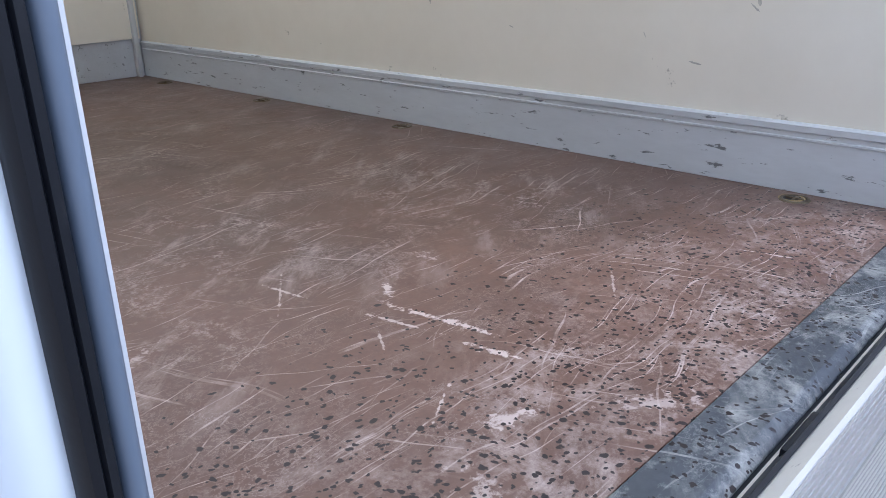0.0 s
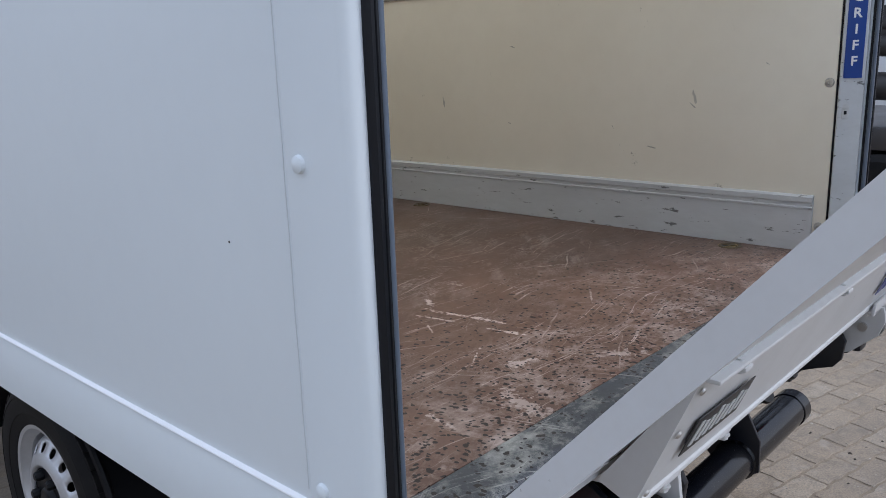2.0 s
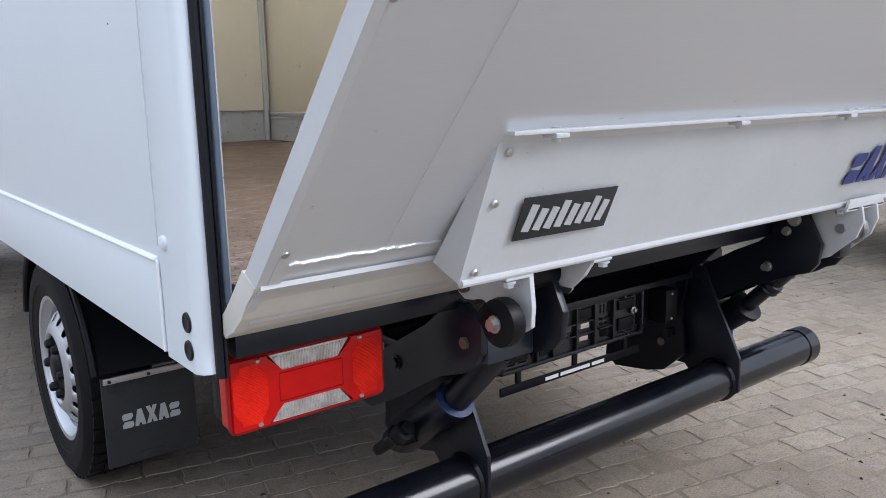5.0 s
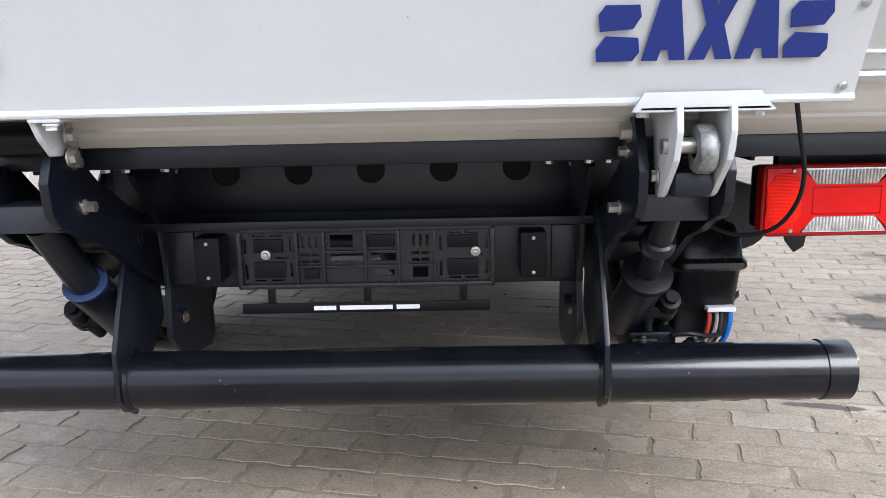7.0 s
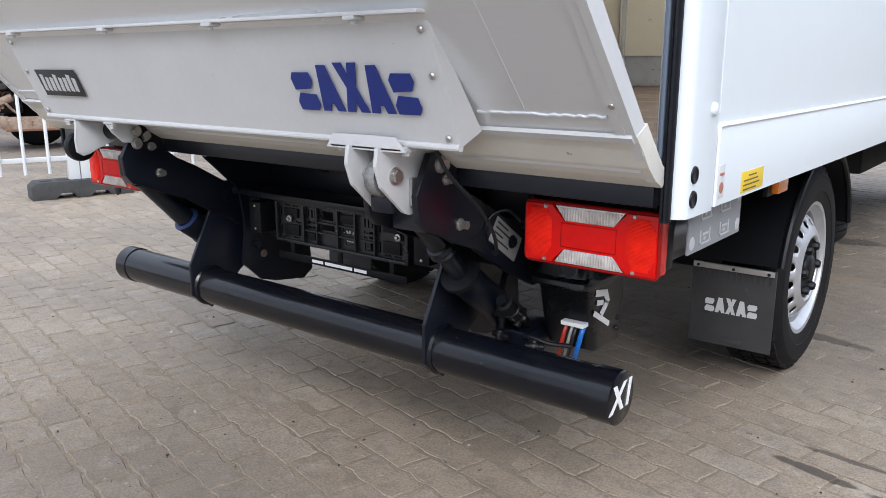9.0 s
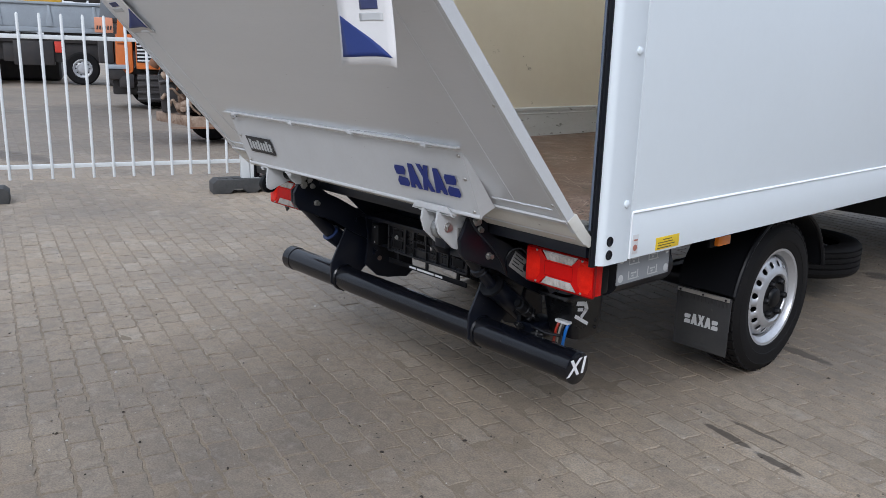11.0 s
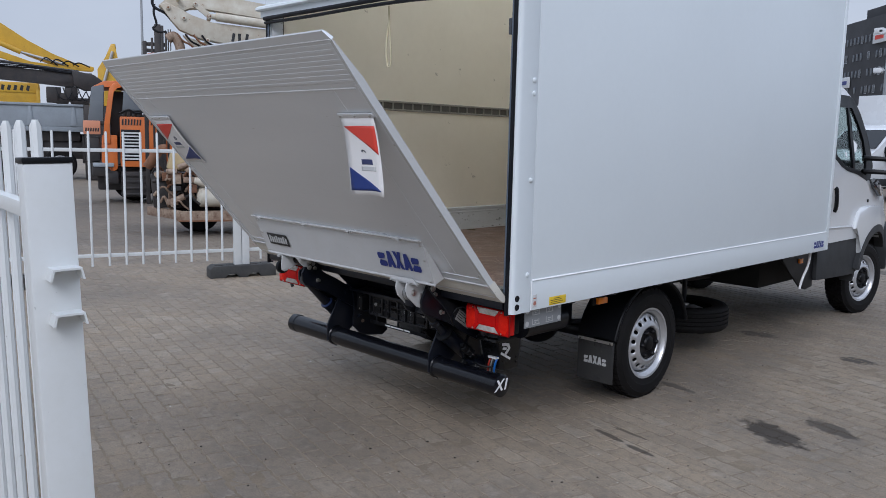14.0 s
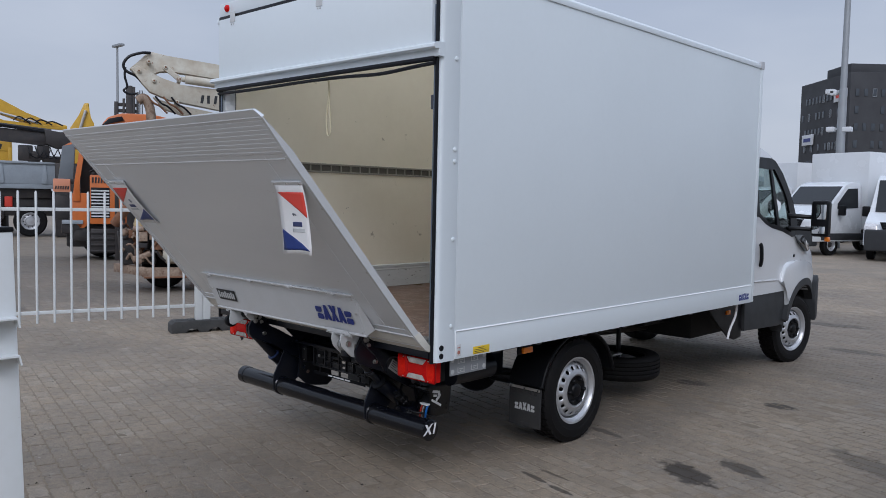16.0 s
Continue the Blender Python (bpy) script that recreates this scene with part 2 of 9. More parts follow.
M_CLAD = surface("dark_grey_plastic_cladding", (0.035, 0.037, 0.04), 0.55, var=0.4, big=6, fine=220, bump=0.2, spec=0.3)
M_RUBBER = surface("tyre_rubber", (0.008, 0.008, 0.009), 0.62, dark=(0.024, 0.022, 0.020), var=0.4, big=7, fine=90, bump=0.3, space="object", spec=0.12)
M_RIM = surface("silver_wheel_paint", (0.55, 0.56, 0.58), 0.35, metal=0.6, dark=(0.3, 0.3, 0.3), var=0.35, big=9, fine=100, space="object")
M_STEEL = surface("zinc_plated_steel", (0.55, 0.54, 0.52), 0.35, metal=0.9, var=0.4, big=20, fine=200)
M_ALU = surface("brushed_aluminium", (0.73, 0.75, 0.77), 0.30, metal=0.5, dark=(0.63, 0.645, 0.66), var=0.35, big=2.5, fine=160, bump=0.05, stretch=(0.15, 1, 1), spots=0.1, spot_color=(0.35, 0.34, 0.33))
M_HEEL = surface("cream_white_heel_paint", (0.62, 0.60, 0.54), 0.45, dark=(0.4, 0.38, 0.33), var=0.35, big=4, fine=60, spots=0.15)
M_RUST = surface("rusty_steel", (0.22, 0.10, 0.05), 0.8, dark=(0.1, 0.05, 0.03), var=0.9, big=12, fine=80, bump=0.4)
M_FENCE = surface("white_fence_paint", (0.63, 0.65, 0.65), 0.4, dark=(0.5, 0.5, 0.46), var=0.3, big=5, fine=60, spots=0.12)
M_FOOT = surface("recycled_rubber_foot", (0.035, 0.036, 0.036), 0.85, dark=(0.09, 0.085, 0.08), var=0.6, big=8, fine=70, bump=0.5)
M_BLUE = surface("blue_lettering", (0.010, 0.026, 0.19), 0.4, var=0.15, bump=0)
M_GREYLET = surface("pale_grey_lettering", (0.5, 0.51, 0.51), 0.6, var=0.3, bump=0)
M_WHITELET = surface("white_lettering", (0.8, 0.8, 0.8), 0.5, var=0.1, bump=0)
M_BLACKLET = surface("black_sticker", (0.02, 0.021, 0.024), 0.45, var=0.4, fine=150, spots=0.1, spot_color=(0.3, 0.3, 0.3))
M_REDFLAG = surface("red_vinyl", (0.62, 0.05, 0.03), 0.5, var=0.2, bump=0.05)
M_YELLOW = surface("yellow_sticker", (0.75, 0.52, 0.02), 0.5, var=0.15, bump=0)
FLOOR_MARKS = ((-0.31, 0.92, 99, 0.13, 0.008, 0.8), (-0.26, 0.65, 101, 0.17, 0.009, 0.8), (-0.33, 0.91, 52, 0.17, 0.006, 0.7), (-0.32, 0.63, 55, 0.08, 0.006, 0.7), (-0.41, 0.40, 30, 0.11, 0.006, 0.9), (0.50, 0.26, 102, 0.15, 0.006, 0.8), (0.14, 0.44, 35, 0.20, 0.009, 0.6), (-0.70, 0.25, 81, 0.09, 0.016, 0.8), (-0.72, 0.35, 32, 0.07, 0.010, 0.8), (-0.38, 0.30, 160, 0.10, 0.035, 0.8), (-0.20, 0.16, 143, 0.14, 0.05, 0.6), (0.01, 0.84, 82, 0.05, 0.04, 0.6), (-0.20, 0.60, 98, 0.24, 0.020, 0.95), (-0.23, 0.44, 100, 0.10, 0.020, 0.95), (-0.17, 0.77, 60, 0.07, 0.022, 0.9), (-0.70, 0.85, 30, 0.20, 0.03, 0.6), (-0.55, 0.15, 70, 0.26, 0.06, 0.6))
M_FLOOR = scratched("brown_phenolic_floor", (0.150, 0.083, 0.057), (0.088, 0.049, 0.034), (0.50, 0.41, 0.36), 0.42, amount=0.7, drops=0.62, marks=FLOOR_MARKS, residue=0.85)
M_SILL = scratched("scuffed_black_steel_sill", (0.074, 0.083, 0.096), (0.034, 0.039, 0.046), (0.40, 0.40, 0.37), 0.45, 0.1, amount=0.8, drops=0.38, residue=0.95)
M_LENSRED = surface("red_lamp_lens", (0.62, 0.005, 0.003), 0.20, dark=(0.42, 0.002, 0.002), var=0.8, big=16, fine=320, bump=0.25, spec=0.22, coat=0.06)
M_REFLRED = surface("red_reflector_lens", (0.82, 0.020, 0.006), 0.22, dark=(0.50, 0.005, 0.003), var=0.8, big=20, fine=200, bump=0.15, spec=0.25, coat=0.08)
M_RIMRED = surface("dark_red_rim", (0.26, 0.004, 0.004), 0.2, var=0.3, big=20, fine=120, bump=0.02, spec=0.35)
M_PINRUST = surface("rust_tinted_pin", (0.26, 0.21, 0.185), 0.45, metal=0.6, dark=(0.14, 0.09, 0.07), var=0.8, big=30, fine=150)
# black lift paint lightened to blue-grey, for the sky mirrored on the crosshead
M_CROSS = surface("lift_paint_sky_sheen", (0.020, 0.025, 0.034), 0.32, var=0.4, big=12, fine=120, bump=0.05)
M_VALVE = surface("dull_grey_casting", (0.09, 0.088, 0.085), 0.5, metal=0.4, var=0.6, big=30, fine=150)
M_LENSCLEAR = surface("clear_lamp_lens", (0.80, 0.78, 0.76), 0.10, metal=0.6, dark=(0.34, 0.31, 0.30), var=0.9, big=26, fine=120, bump=0.35, coat=0.6)
M_AMBER = surface("amber_lens", (0.75, 0.2, 0.01), 0.2, var=0.2, coat=0.4)


# ---- mesh helpers ----
def part(name, bm, material, parent=None, label="", smooth=True):
    """Links a bmesh as one mesh object, under a parent or at top level."""
    me = bpy.data.meshes.new(name)
    bmesh.ops.recalc_face_normals(bm, faces=bm.faces)
    bm.to_mesh(me)
    bm.free()
    for mm in (material if isinstance(material, (list, tuple)) else [material]):
        me.materials.append(mm)
    if smooth:
        me.polygons.foreach_set("use_smooth", [True] * len(me.polygons))
        me.set_sharp_from_angle(angle=radians(35))
    ob = new(name, me)
    if parent:
        ob.parent = parent
    if label:
        tagged(ob, label)
    return ob


def thing(name, label, category, at=(0, 0, 0), group="", kind="", rz=0.0):
    e = new(name)
    e.empty_display_size = 0.1
    e.matrix_world = pose(*at, 0, 0, rz)
    return tagged(e, label, category, group, kind)


def setting(ob, label, category="structure"):
    return tagged(ob, label, category, "", "structure")


def box(bm, lo, hi, bev=0.0, m=None, seg=2):
    lo, hi = Vector(lo), Vector(hi)
    c, s = (lo + hi) / 2, hi - lo
    mat = Matrix.Translation(c) @ Matrix.Diagonal((*s, 1))
    g = bmesh.ops.create_cube(bm, size=1.0, matrix=(m @ mat) if m else mat)
    if bev:
        edges = {e for v in g["verts"] for e in v.link_edges}
        bmesh.ops.bevel(bm, geom=list(edges), offset=min(bev, min(s) * 0.45), segments=seg, affect="EDGES", profile=0.6)
    return bm


def prism(bm, pts, axis, a, b, bev=0.0, m=None):
    """A polygon in the plane across the axis, drawn out from a to b. x: (y, z); y: (x, z); z: (x, y)."""
    put = {"x": lambda p, h: (h, p[0], p[1]), "y": lambda p, h: (p[0], h, p[1]), "z": lambda p, h: (p[0], p[1], h)}[axis]
    va = [bm.verts.new(put(p, a)) for p in pts]
    vb = [bm.verts.new(put(p, b)) for p in pts]
    k = len(pts)
    fs = [bm.faces.new(va), bm.faces.new(vb[::-1])]
    for i in range(k):
        fs.append(bm.faces.new((va[i], vb[i], vb[(i + 1) % k], va[(i + 1) % k])))
    if m:
        bmesh.ops.transform(bm, matrix=m, verts=va + vb)
    if bev:
        edges = {e for f in fs for e in f.edges}
        bmesh.ops.bevel(bm, geom=list(edges), offset=bev, segments=2, affect="EDGES", profile=0.6)
    return bm


def sweep(bm, pts, r, seg=10, caps=True):
    """A round bar along a line of points; r one radius or one a point."""
    pts = [Vector(p) for p in pts]
    rs = r if isinstance(r, (list, tuple)) else [r] * len(pts)
    rings = []
    up = None
    for i, p in enumerate(pts):
        d = (pts[min(i + 1, len(pts) - 1)] - pts[max(i - 1, 0)]).normalized()
        if up is None:
            up = d.orthogonal().normalized()
        up = (up - d * up.dot(d)).normalized()
        side = d.cross(up)
        rings.append([bm.verts.new(p + (up * math.cos(a) + side * math.sin(a)) * rs[i]) for a in (2 * math.pi * k / seg for k in range(seg))])
    for a, b in zip(rings, rings[1:]):
        for k in range(seg):
            bm.faces.new((a[k], a[(k + 1) % seg], b[(k + 1) % seg], b[k]))
    if caps:
        bm.faces.new(rings[0][::-1])
        bm.faces.new(rings[-1])
    return bm


def rod(bm, p0, p1, r, seg=20):
    return sweep(bm, [p0, p1], r, seg)


def lathe(bm, profile, seg=40, m=None):
    """Profile of (radius, x) turned about the x axis."""
    rings = []
    for r, h in profile:
        rings.append([bm.verts.new((h, r * math.cos(2 * math.pi * k / seg), r * math.sin(2 * math.pi * k / seg))) for k in range(seg)])
    for a, b in zip(rings, rings[1:]):
        for k in range(seg):
            bm.faces.new((a[k], a[(k + 1) % seg], b[(k + 1) % seg], b[k]))
    if m:
        bmesh.ops.transform(bm, matrix=m, verts=[v for ring in rings for v in ring])
    return bm


def smooth_path(pts, k=6):
    """Points on a soft curve through pts."""
    pts = [Vector(p) for p in pts]
    out = []
    for i in range(len(pts) - 1):
        p0, p1, p2, p3 = pts[max(i - 1, 0)], pts[i], pts[i + 1], pts[min(i + 2, len(pts) - 1)]
        for j in range(k):
            t = j / k
            out.append(0.5 * ((2 * p1) + (p2 - p0) * t + (2 * p0 - 5 * p1 + 4 * p2 - p3) * t * t + (3 * p1 - p0 - 3 * p2 + p3) * t ** 3))
    out.append(pts[-1])
    return out


BM = bmesh.new


def reparent(o, parent, world):
    o.parent = parent
    o.matrix_parent_inverse = world[parent].inverted()
    o.matrix_basis = world[o]


def merge_into(e, parent):
    """Gives the parts of a helper Empty to another thing, and drops the Empty."""
    bpy.context.view_layer.update()
    world = {o: o.matrix_world.copy() for o in (e, parent, *e.children_recursive)}
    for o in list(e.children):
        reparent(o, parent, world)
    bpy.data.objects.remove(e)


def fold_into(e, parent, core, name):
    """Makes a helper Empty one part of another thing: its core mesh takes the part's name and holds all the rest."""
    bpy.context.view_layer.update()
    world = {o: o.matrix_world.copy() for o in (e, parent, *e.children_recursive)}
    label = e.get("label", "")
    head = [o for o in e.children if o.name.split(".")[0] == core][0]
    rest = [o for o in e.children_recursive if o is not head]
    reparent(head, parent, world)
    for o in rest:
        reparent(o, head, world)
    head.name = name
    tagged(head, label)
    bpy.data.objects.remove(e)
    return head


# ---- ground (plain base; the paving lies on it) ----
bm = BM()
box(bm, (-900, -900, -0.4), (900, 900, -0.0032))
setting(part("ground", bm, [], smooth=False), "grey brown paved yard ground with sandy joints", "ground")

M_ROOF, rn, rl, rb = principled("translucent_roof")
rb.inputs["Base Color"].default_value = (0.85, 0.83, 0.76, 1)
rb.inputs["Roughness"].default_value = 0.5
r_tr = rn.new("ShaderNodeBsdfTranslucent")
r_tr.inputs["Color"].default_value = (0.84, 0.81, 0.73, 1)
r_mx = rn.new("ShaderNodeMixShader")
r_mx.inputs["Fac"].default_value = 0.92
rl.new(rb.outputs["BSDF"], r_mx.inputs[1])
rl.new(r_tr.outputs["BSDF"], r_mx.inputs[2])
rl.new(r_mx.outputs["Shader"], rn["Material Output"].inputs["Surface"])

# ---- box truck ----
W = 1.08          # half width of the cargo box
L = 3.975         # length of the cargo box
ZB, ZF, ZT = 0.758, 0.865, 2.835   # skirt bottom, load floor, roof
truck = thing("box_truck", "white box truck with open cargo box and tail lift", "truck")


M_MOULD = surface("bright_white_moulding", (0.84, 0.85, 0.86), 0.35, var=0.05, bump=0)
M_SEALANT = surface("grey_sealant", (0.645, 0.68, 0.70), 0.6, var=0.3, fine=30)


def side_wall(s):
    """Outer skin, lower skirt band, corner profile and inner lining of one long side (s = -1 or 1)."""
    bm = BM()
    box(bm, (min(s * 1.006, s * W), 0.12, ZF - 0.02), (max(s * 1.006, s * W), L, ZT - 0.03), 0.004)
    part("side_panel", bm, M_WHITE, truck, "smooth white side wall of the cargo box")
    bm = BM()
    x0, x1 = sorted((s * 1.005, s * (W + 0.003)))
    box(bm, (x0, 0.148, ZB), (x1, L, 0.911), 0.003)
    part("side_skirt", bm, M_WHITE, truck, "white lower skirt of the side wall")
    # raised moulding along the top of the skirt, sloped on top
    bm = BM()
    prism(bm, [(s * (W - 0.002), 0.9065), (s * (W + 0.0065), 0.9065), (s * (W + 0.0075), 0.908), (s * (W + 0.0065), 0.910), (s * (W - 0.002), 0.914)], "y", 0.152, L)
    md = part("moulding", bm, M_MOULD, truck, "bright white raised moulding")
    # its end turns down round the corner of the skirt
    bm = BM()
    sweep(bm, smooth_path([(s * (W + 0.003), 0.164, 0.9098), (s * (W + 0.003), 0.154, 0.9080), (s * (W + 0.003), 0.149, 0.900), (s * (W + 0.003), 0.148, 0.86), (s * (W + 0.003), 0.148, 0.80), (s * (W + 0.003), 0.148, ZB + 0.002)], 5), 0.0026, 8)
    part("moulding_end", bm, M_MOULD, md)
    # wavy line of sealant between the panel and the corner profile
    bm = BM()
    rng = random.Random(8 + s)
    sweep(bm, smooth_path([(s * (W + 0.0006), 0.1485 + rng.uniform(-0.0009, 0.0009), 0.93 + k * 0.062) for k in range(30)], 3), 0.0009, 6)
    part("seam_sealant", bm, M_SEALANT, truck, "thin grey line of sealant")
    # corner profile: rounded towards the rear
    bm = BM()
    r = 0.023
    pts = [(s * 1.038, 0.147), (s * 1.038, 0.020), (s * 1.055, 0.009)]
    for k in range(8):
        a = math.pi / 2 * k / 7
        pts.append((s * (W + 0.002 - r + r * math.sin(a)), 0.007 + r - r * math.cos(a)))
    pts += [(s * (W + 0.002), 0.138), (s * (W - 0.002), 0.147)]
    prism(bm, pts, "z", ZB - 0.004, ZT - 0.01)
    post = part("corner_post", bm, M_WHITE, truck, "white rounded corner profile")
    for z in (0.94, 1.40, 1.808, 1.869, 2.336):
        bm = BM()
        lathe(bm, [(0.0, 0.009), (0.006, 0.0085), (0.011, 0.006), (0.013, 0.0)], 16, pose(s * (W + 0.001), 0.113, z, 0, 0, 0 if s > 0 else 180))
        part("rivet", bm, M_WHITE, post)
    for z in (0.830, 0.787):
        bm = BM()
        lathe(bm, [(0.0, 0.0015), (0.010, 0.0015), (0.0125, 0.003), (0.015, 0.0025), (0.016, 0.0)], 20, pose(s * (W + 0.0022), 0.042, z, 0, 0, 0 if s > 0 else 180))
        part("drain_plug", bm, M_SEAL, post, "black round plug")
    # rubber seal round the opening: a lip, a groove and a bulb
    bm = BM()
    prism(bm, [(s * 1.0585, 0.010), (s * 1.0580, 0.001), (s * 1.0545, -0.005), (s * 1.0500, -0.006), (s * 1.0485, -0.0035), (s * 1.0470, -0.006), (s * 1.0430, -0.0055), (s * 1.0405, 0.001), (s * 1.0400, 0.03), (s * 1.05, 0.03)], "z", ZB - 0.01, 2.815)
    part("door_seal", bm, M_SEAL, truck, "black ribbed rubber door seal")
    bm = BM()
    sweep(bm, [(s * 1.0345, 0.003, ZF - 0.005), (s * 1.0345, 0.003, 2.6)], 0.0062, 14)
    part("seal_bulb", bm, surface("grey_seal_bulb", (0.10, 0.125, 0.165), 0.35, var=0.2), truck, "grey hollow seal bulb")
    # inner lining and the aluminium door post
    bm = BM()
    x0, x1 = sorted((s * 0.998, s * 1.0055))
    box(bm, (x0, 0.096, ZF), (x1, L - 0.04, ZT - 0.06), 0.001)
    part("wall_lining", bm, M_CREAM, truck, "cream scuffed inner wall lining")
    bm = BM()
    prism(bm, [(s * 1.030, 0.022), (s * 1.018, 0.022), (s * 0.992, 0.084), (s * 0.997, 0.088), (s * 1.030, 0.088)], "z", ZF + 0.002, 2.45)
    part("door_post", bm, M_KICK, truck, "grey aluminium inner door post")
    bm = BM()
    box(bm, (min(s * 1.001, s * 1.030), 0.0885, ZF + 0.002), (max(s * 1.001, s * 1.030), 0.0955, 2.45))
    part("post_gap", bm, M_SEAL, truck, "dark gap behind the door post")
    bm = BM()
    kp = [(1.0, ZF + 0.001), (0.986, ZF + 0.001), (0.986, 1.006), (0.982, 1.008), (0.982, 1.013), (0.986, 1.015), (0.986, 1.028), (0.981, 1.030), (0.981, 1.046), (0.988, 1.052), (1.0, 1.052)]
    prism(bm, [(s * x, z) for x, z in kp], "y", 0.136, L - 0.05)
    part("kick_rail", bm, M_KICK, truck, "grey aluminium kick rail with black scuffs")
    # lashing rail with slots
    bm = BM()
    z0 = 1.795
    for a, b in ((z0 - 0.006, z0 + 0.008), (z0 + 0.052, z0 + 0.066)):
        box(bm, (min(s * 0.988, s * 1.0), 0.12, a), (max(s * 0.988, s * 1.0), L - 0.05, b), 0.002)
    y = 0.14
    while y < L - 0.1:
        box(bm, (min(s * 0.989, s * 1.0), y, z0 + 0.006), (max(s * 0.989, s * 1.0), y + 0.012, z0 + 0.054))
        y += 0.098
    part("lashing_rail", bm, surface("dull_zinc_rail", (0.34, 0.33, 0.30), 0.5, metal=0.5, var=0.5), truck, "slotted steel lashing rail")
    bm = BM()
    box(bm, (min(s * 0.9965, s * 0.9985), 0.12, z0), (max(s * 0.9965, s * 0.9985), L - 0.05, z0 + 0.06))
    part("rail_back", bm, surface("dark_rail_slots", (0.10, 0.095, 0.085), 0.6, var=0.4), truck)
    for z in (0.95, 1.412, 1.9):
        bm = BM()
        lathe(bm, [(0.0, 0.001), (0.005, 0.001), (0.006, 0.005), (0.013, 0.004), (0.015, 0.0)], 18, pose(s * 0.998, 0.116, z, 0, 0, 180 if s > 0 else 0))
        part("lining_bolt", bm, M_STEEL, truck)


side_wall(-1)
side_wall(1)

# blue grip label on the inner post of the far side, with its word set vertically
bm = BM()
LABM = Matrix.Translation((1.0042, 0.053, 0)) @ pose(0, 0, 0, 0, 0, math.degrees(math.atan2(0.026, 0.062)))
box(bm, (-0.0022, -0.026, 1.425), (0.001, 0.026, 1.935), 0.0006, LABM)
lab = part("grip_label", bm, surface("blue_label", (0.01, 0.05, 0.27), 0.35, var=0.2), truck, "blue label with white vertical lettering")


def letters(text, size, mat, parent, m, name="lettering", depth=0.0008, squash=1.0, bold=0.0):
    """Flat raised lettering in the built-in font, lying in the xy plane of m."""
    cu = bpy.data.curves.new(name, "FONT")
    cu.body, cu.size, cu.extrude, cu.offset = text, size, depth, bold
    cu.align_x, cu.align_y = "CENTER", "CENTER"
    cu.resolution_u = 3
    tmp = bpy.data.objects.new(name, cu)
    scene.collection.objects.link(tmp)
    dg = bpy.context.evaluated_depsgraph_get()
    me = bpy.data.meshes.new_from_object(tmp.evaluated_get(dg))
    bpy.data.objects.remove(tmp)
    me.transform(m @ Matrix.Diagonal((squash, 1, 1, 1)))
    me.materials.clear()
    me.materials.append(mat)
    ob = new(name, me)
    ob.parent = parent
    return ob


for k, ch in enumerate("HANDGRIFF"):
    letters(ch, 0.040, M_WHITELET, lab, LABM @ Matrix.Translation((-0.0024, 0.0, 1.855 - k * 0.0475)) @ Matrix(((0, 0, -1, 0), (-1, 0, 0, 0), (0, 1, 0, 0), (0, 0, 0, 1))), "letter", bold=0.001)

# load floor, sill, bulkhead, roof
bm = BM()
box(bm, (-1.0, 0.098, ZF - 0.03), (1.0, L - 0.02, ZF), 0.001)
part("load_floor", bm, M_FLOOR, truck, "brown scratched and paint-stained plywood load floor")
bm = BM()
prism(bm, [(0.096, ZF + 0.001), (0.012, ZF + 0.001), (-0.001, ZF - 0.003), (-0.010, ZF - 0.011), (-0.014, ZF - 0.045), (0.096, ZF - 0.05)], "x", -0.99, 0.99, 0.002)
part("steel_sill", bm, M_SILL, truck, "black scuffed steel sill at the load edge")
bm = BM()
box(bm, (-1.0, L - 0.04, ZF), (1.0, L + 0.02, ZT - 0.04), 0.003)
part("bulkhead", bm, M_KICK, truck, "grey front bulkhead")
bm = BM()
box(bm, (-0.985, L - 0.055, ZF + 0.2), (0.985, L - 0.041, ZT - 0.08), 0.002)
part("bulkhead_lining", bm, M_CREAM, truck)
for sg in (-1, 1):
    bm = BM()
    box(bm, (min(sg * 0.94, sg * 0.965), L - 0.075, ZF), (max(sg * 0.94, sg * 0.965), L - 0.04, 2.4), 0.003)
    part("corner_trim", bm, M_WHITEPAINT, truck)
bm = BM()
prism(bm, [(-W + 0.05, ZT - 0.004), (-W + 0.05, ZT + 0.0), (W - 0.05, ZT + 0.0), (W - 0.05, ZT - 0.004)], "y", 0.02, L)
part("roof", bm, M_ROOF, truck, "translucent white fibreglass box roof")
M_CAPGREY = surface("grey_corner_cap", (0.5, 0.51, 0.53), 0.5, var=0.2)
# lashing cup let into the floor beside the kick rail
bm = BM()
lathe(bm, [(0.024, 0.0), (0.028, 0.002), (0.030, 0.002), (0.034, 0.0)], 24, Matrix.Translation((0.93, 0.385, ZF + 0.0008)) @ Matrix(((0, 1, 0, 0), (0, 0, 1, 0), (1, 0, 0, 0), (0, 0, 0, 1))))
cup = part("lashing_cup", bm, surface("worn_brass_rim", (0.34, 0.25, 0.12), 0.5, metal=0.4, var=0.6, big=30, fine=150), truck, "worn rim of a floor lashing cup")
bm = BM()
lathe(bm, [(0.0, 0.0), (0.024, 0.0)], 24, Matrix.Translation((0.93, 0.385, ZF + 0.0018)) @ Matrix(((0, 1, 0, 0), (0, 0, 1, 0), (1, 0, 0, 0), (0, 0, 0, 1))))
part("cup_hollow", bm, M_SEAL, cup, "dark hollow of the cup")
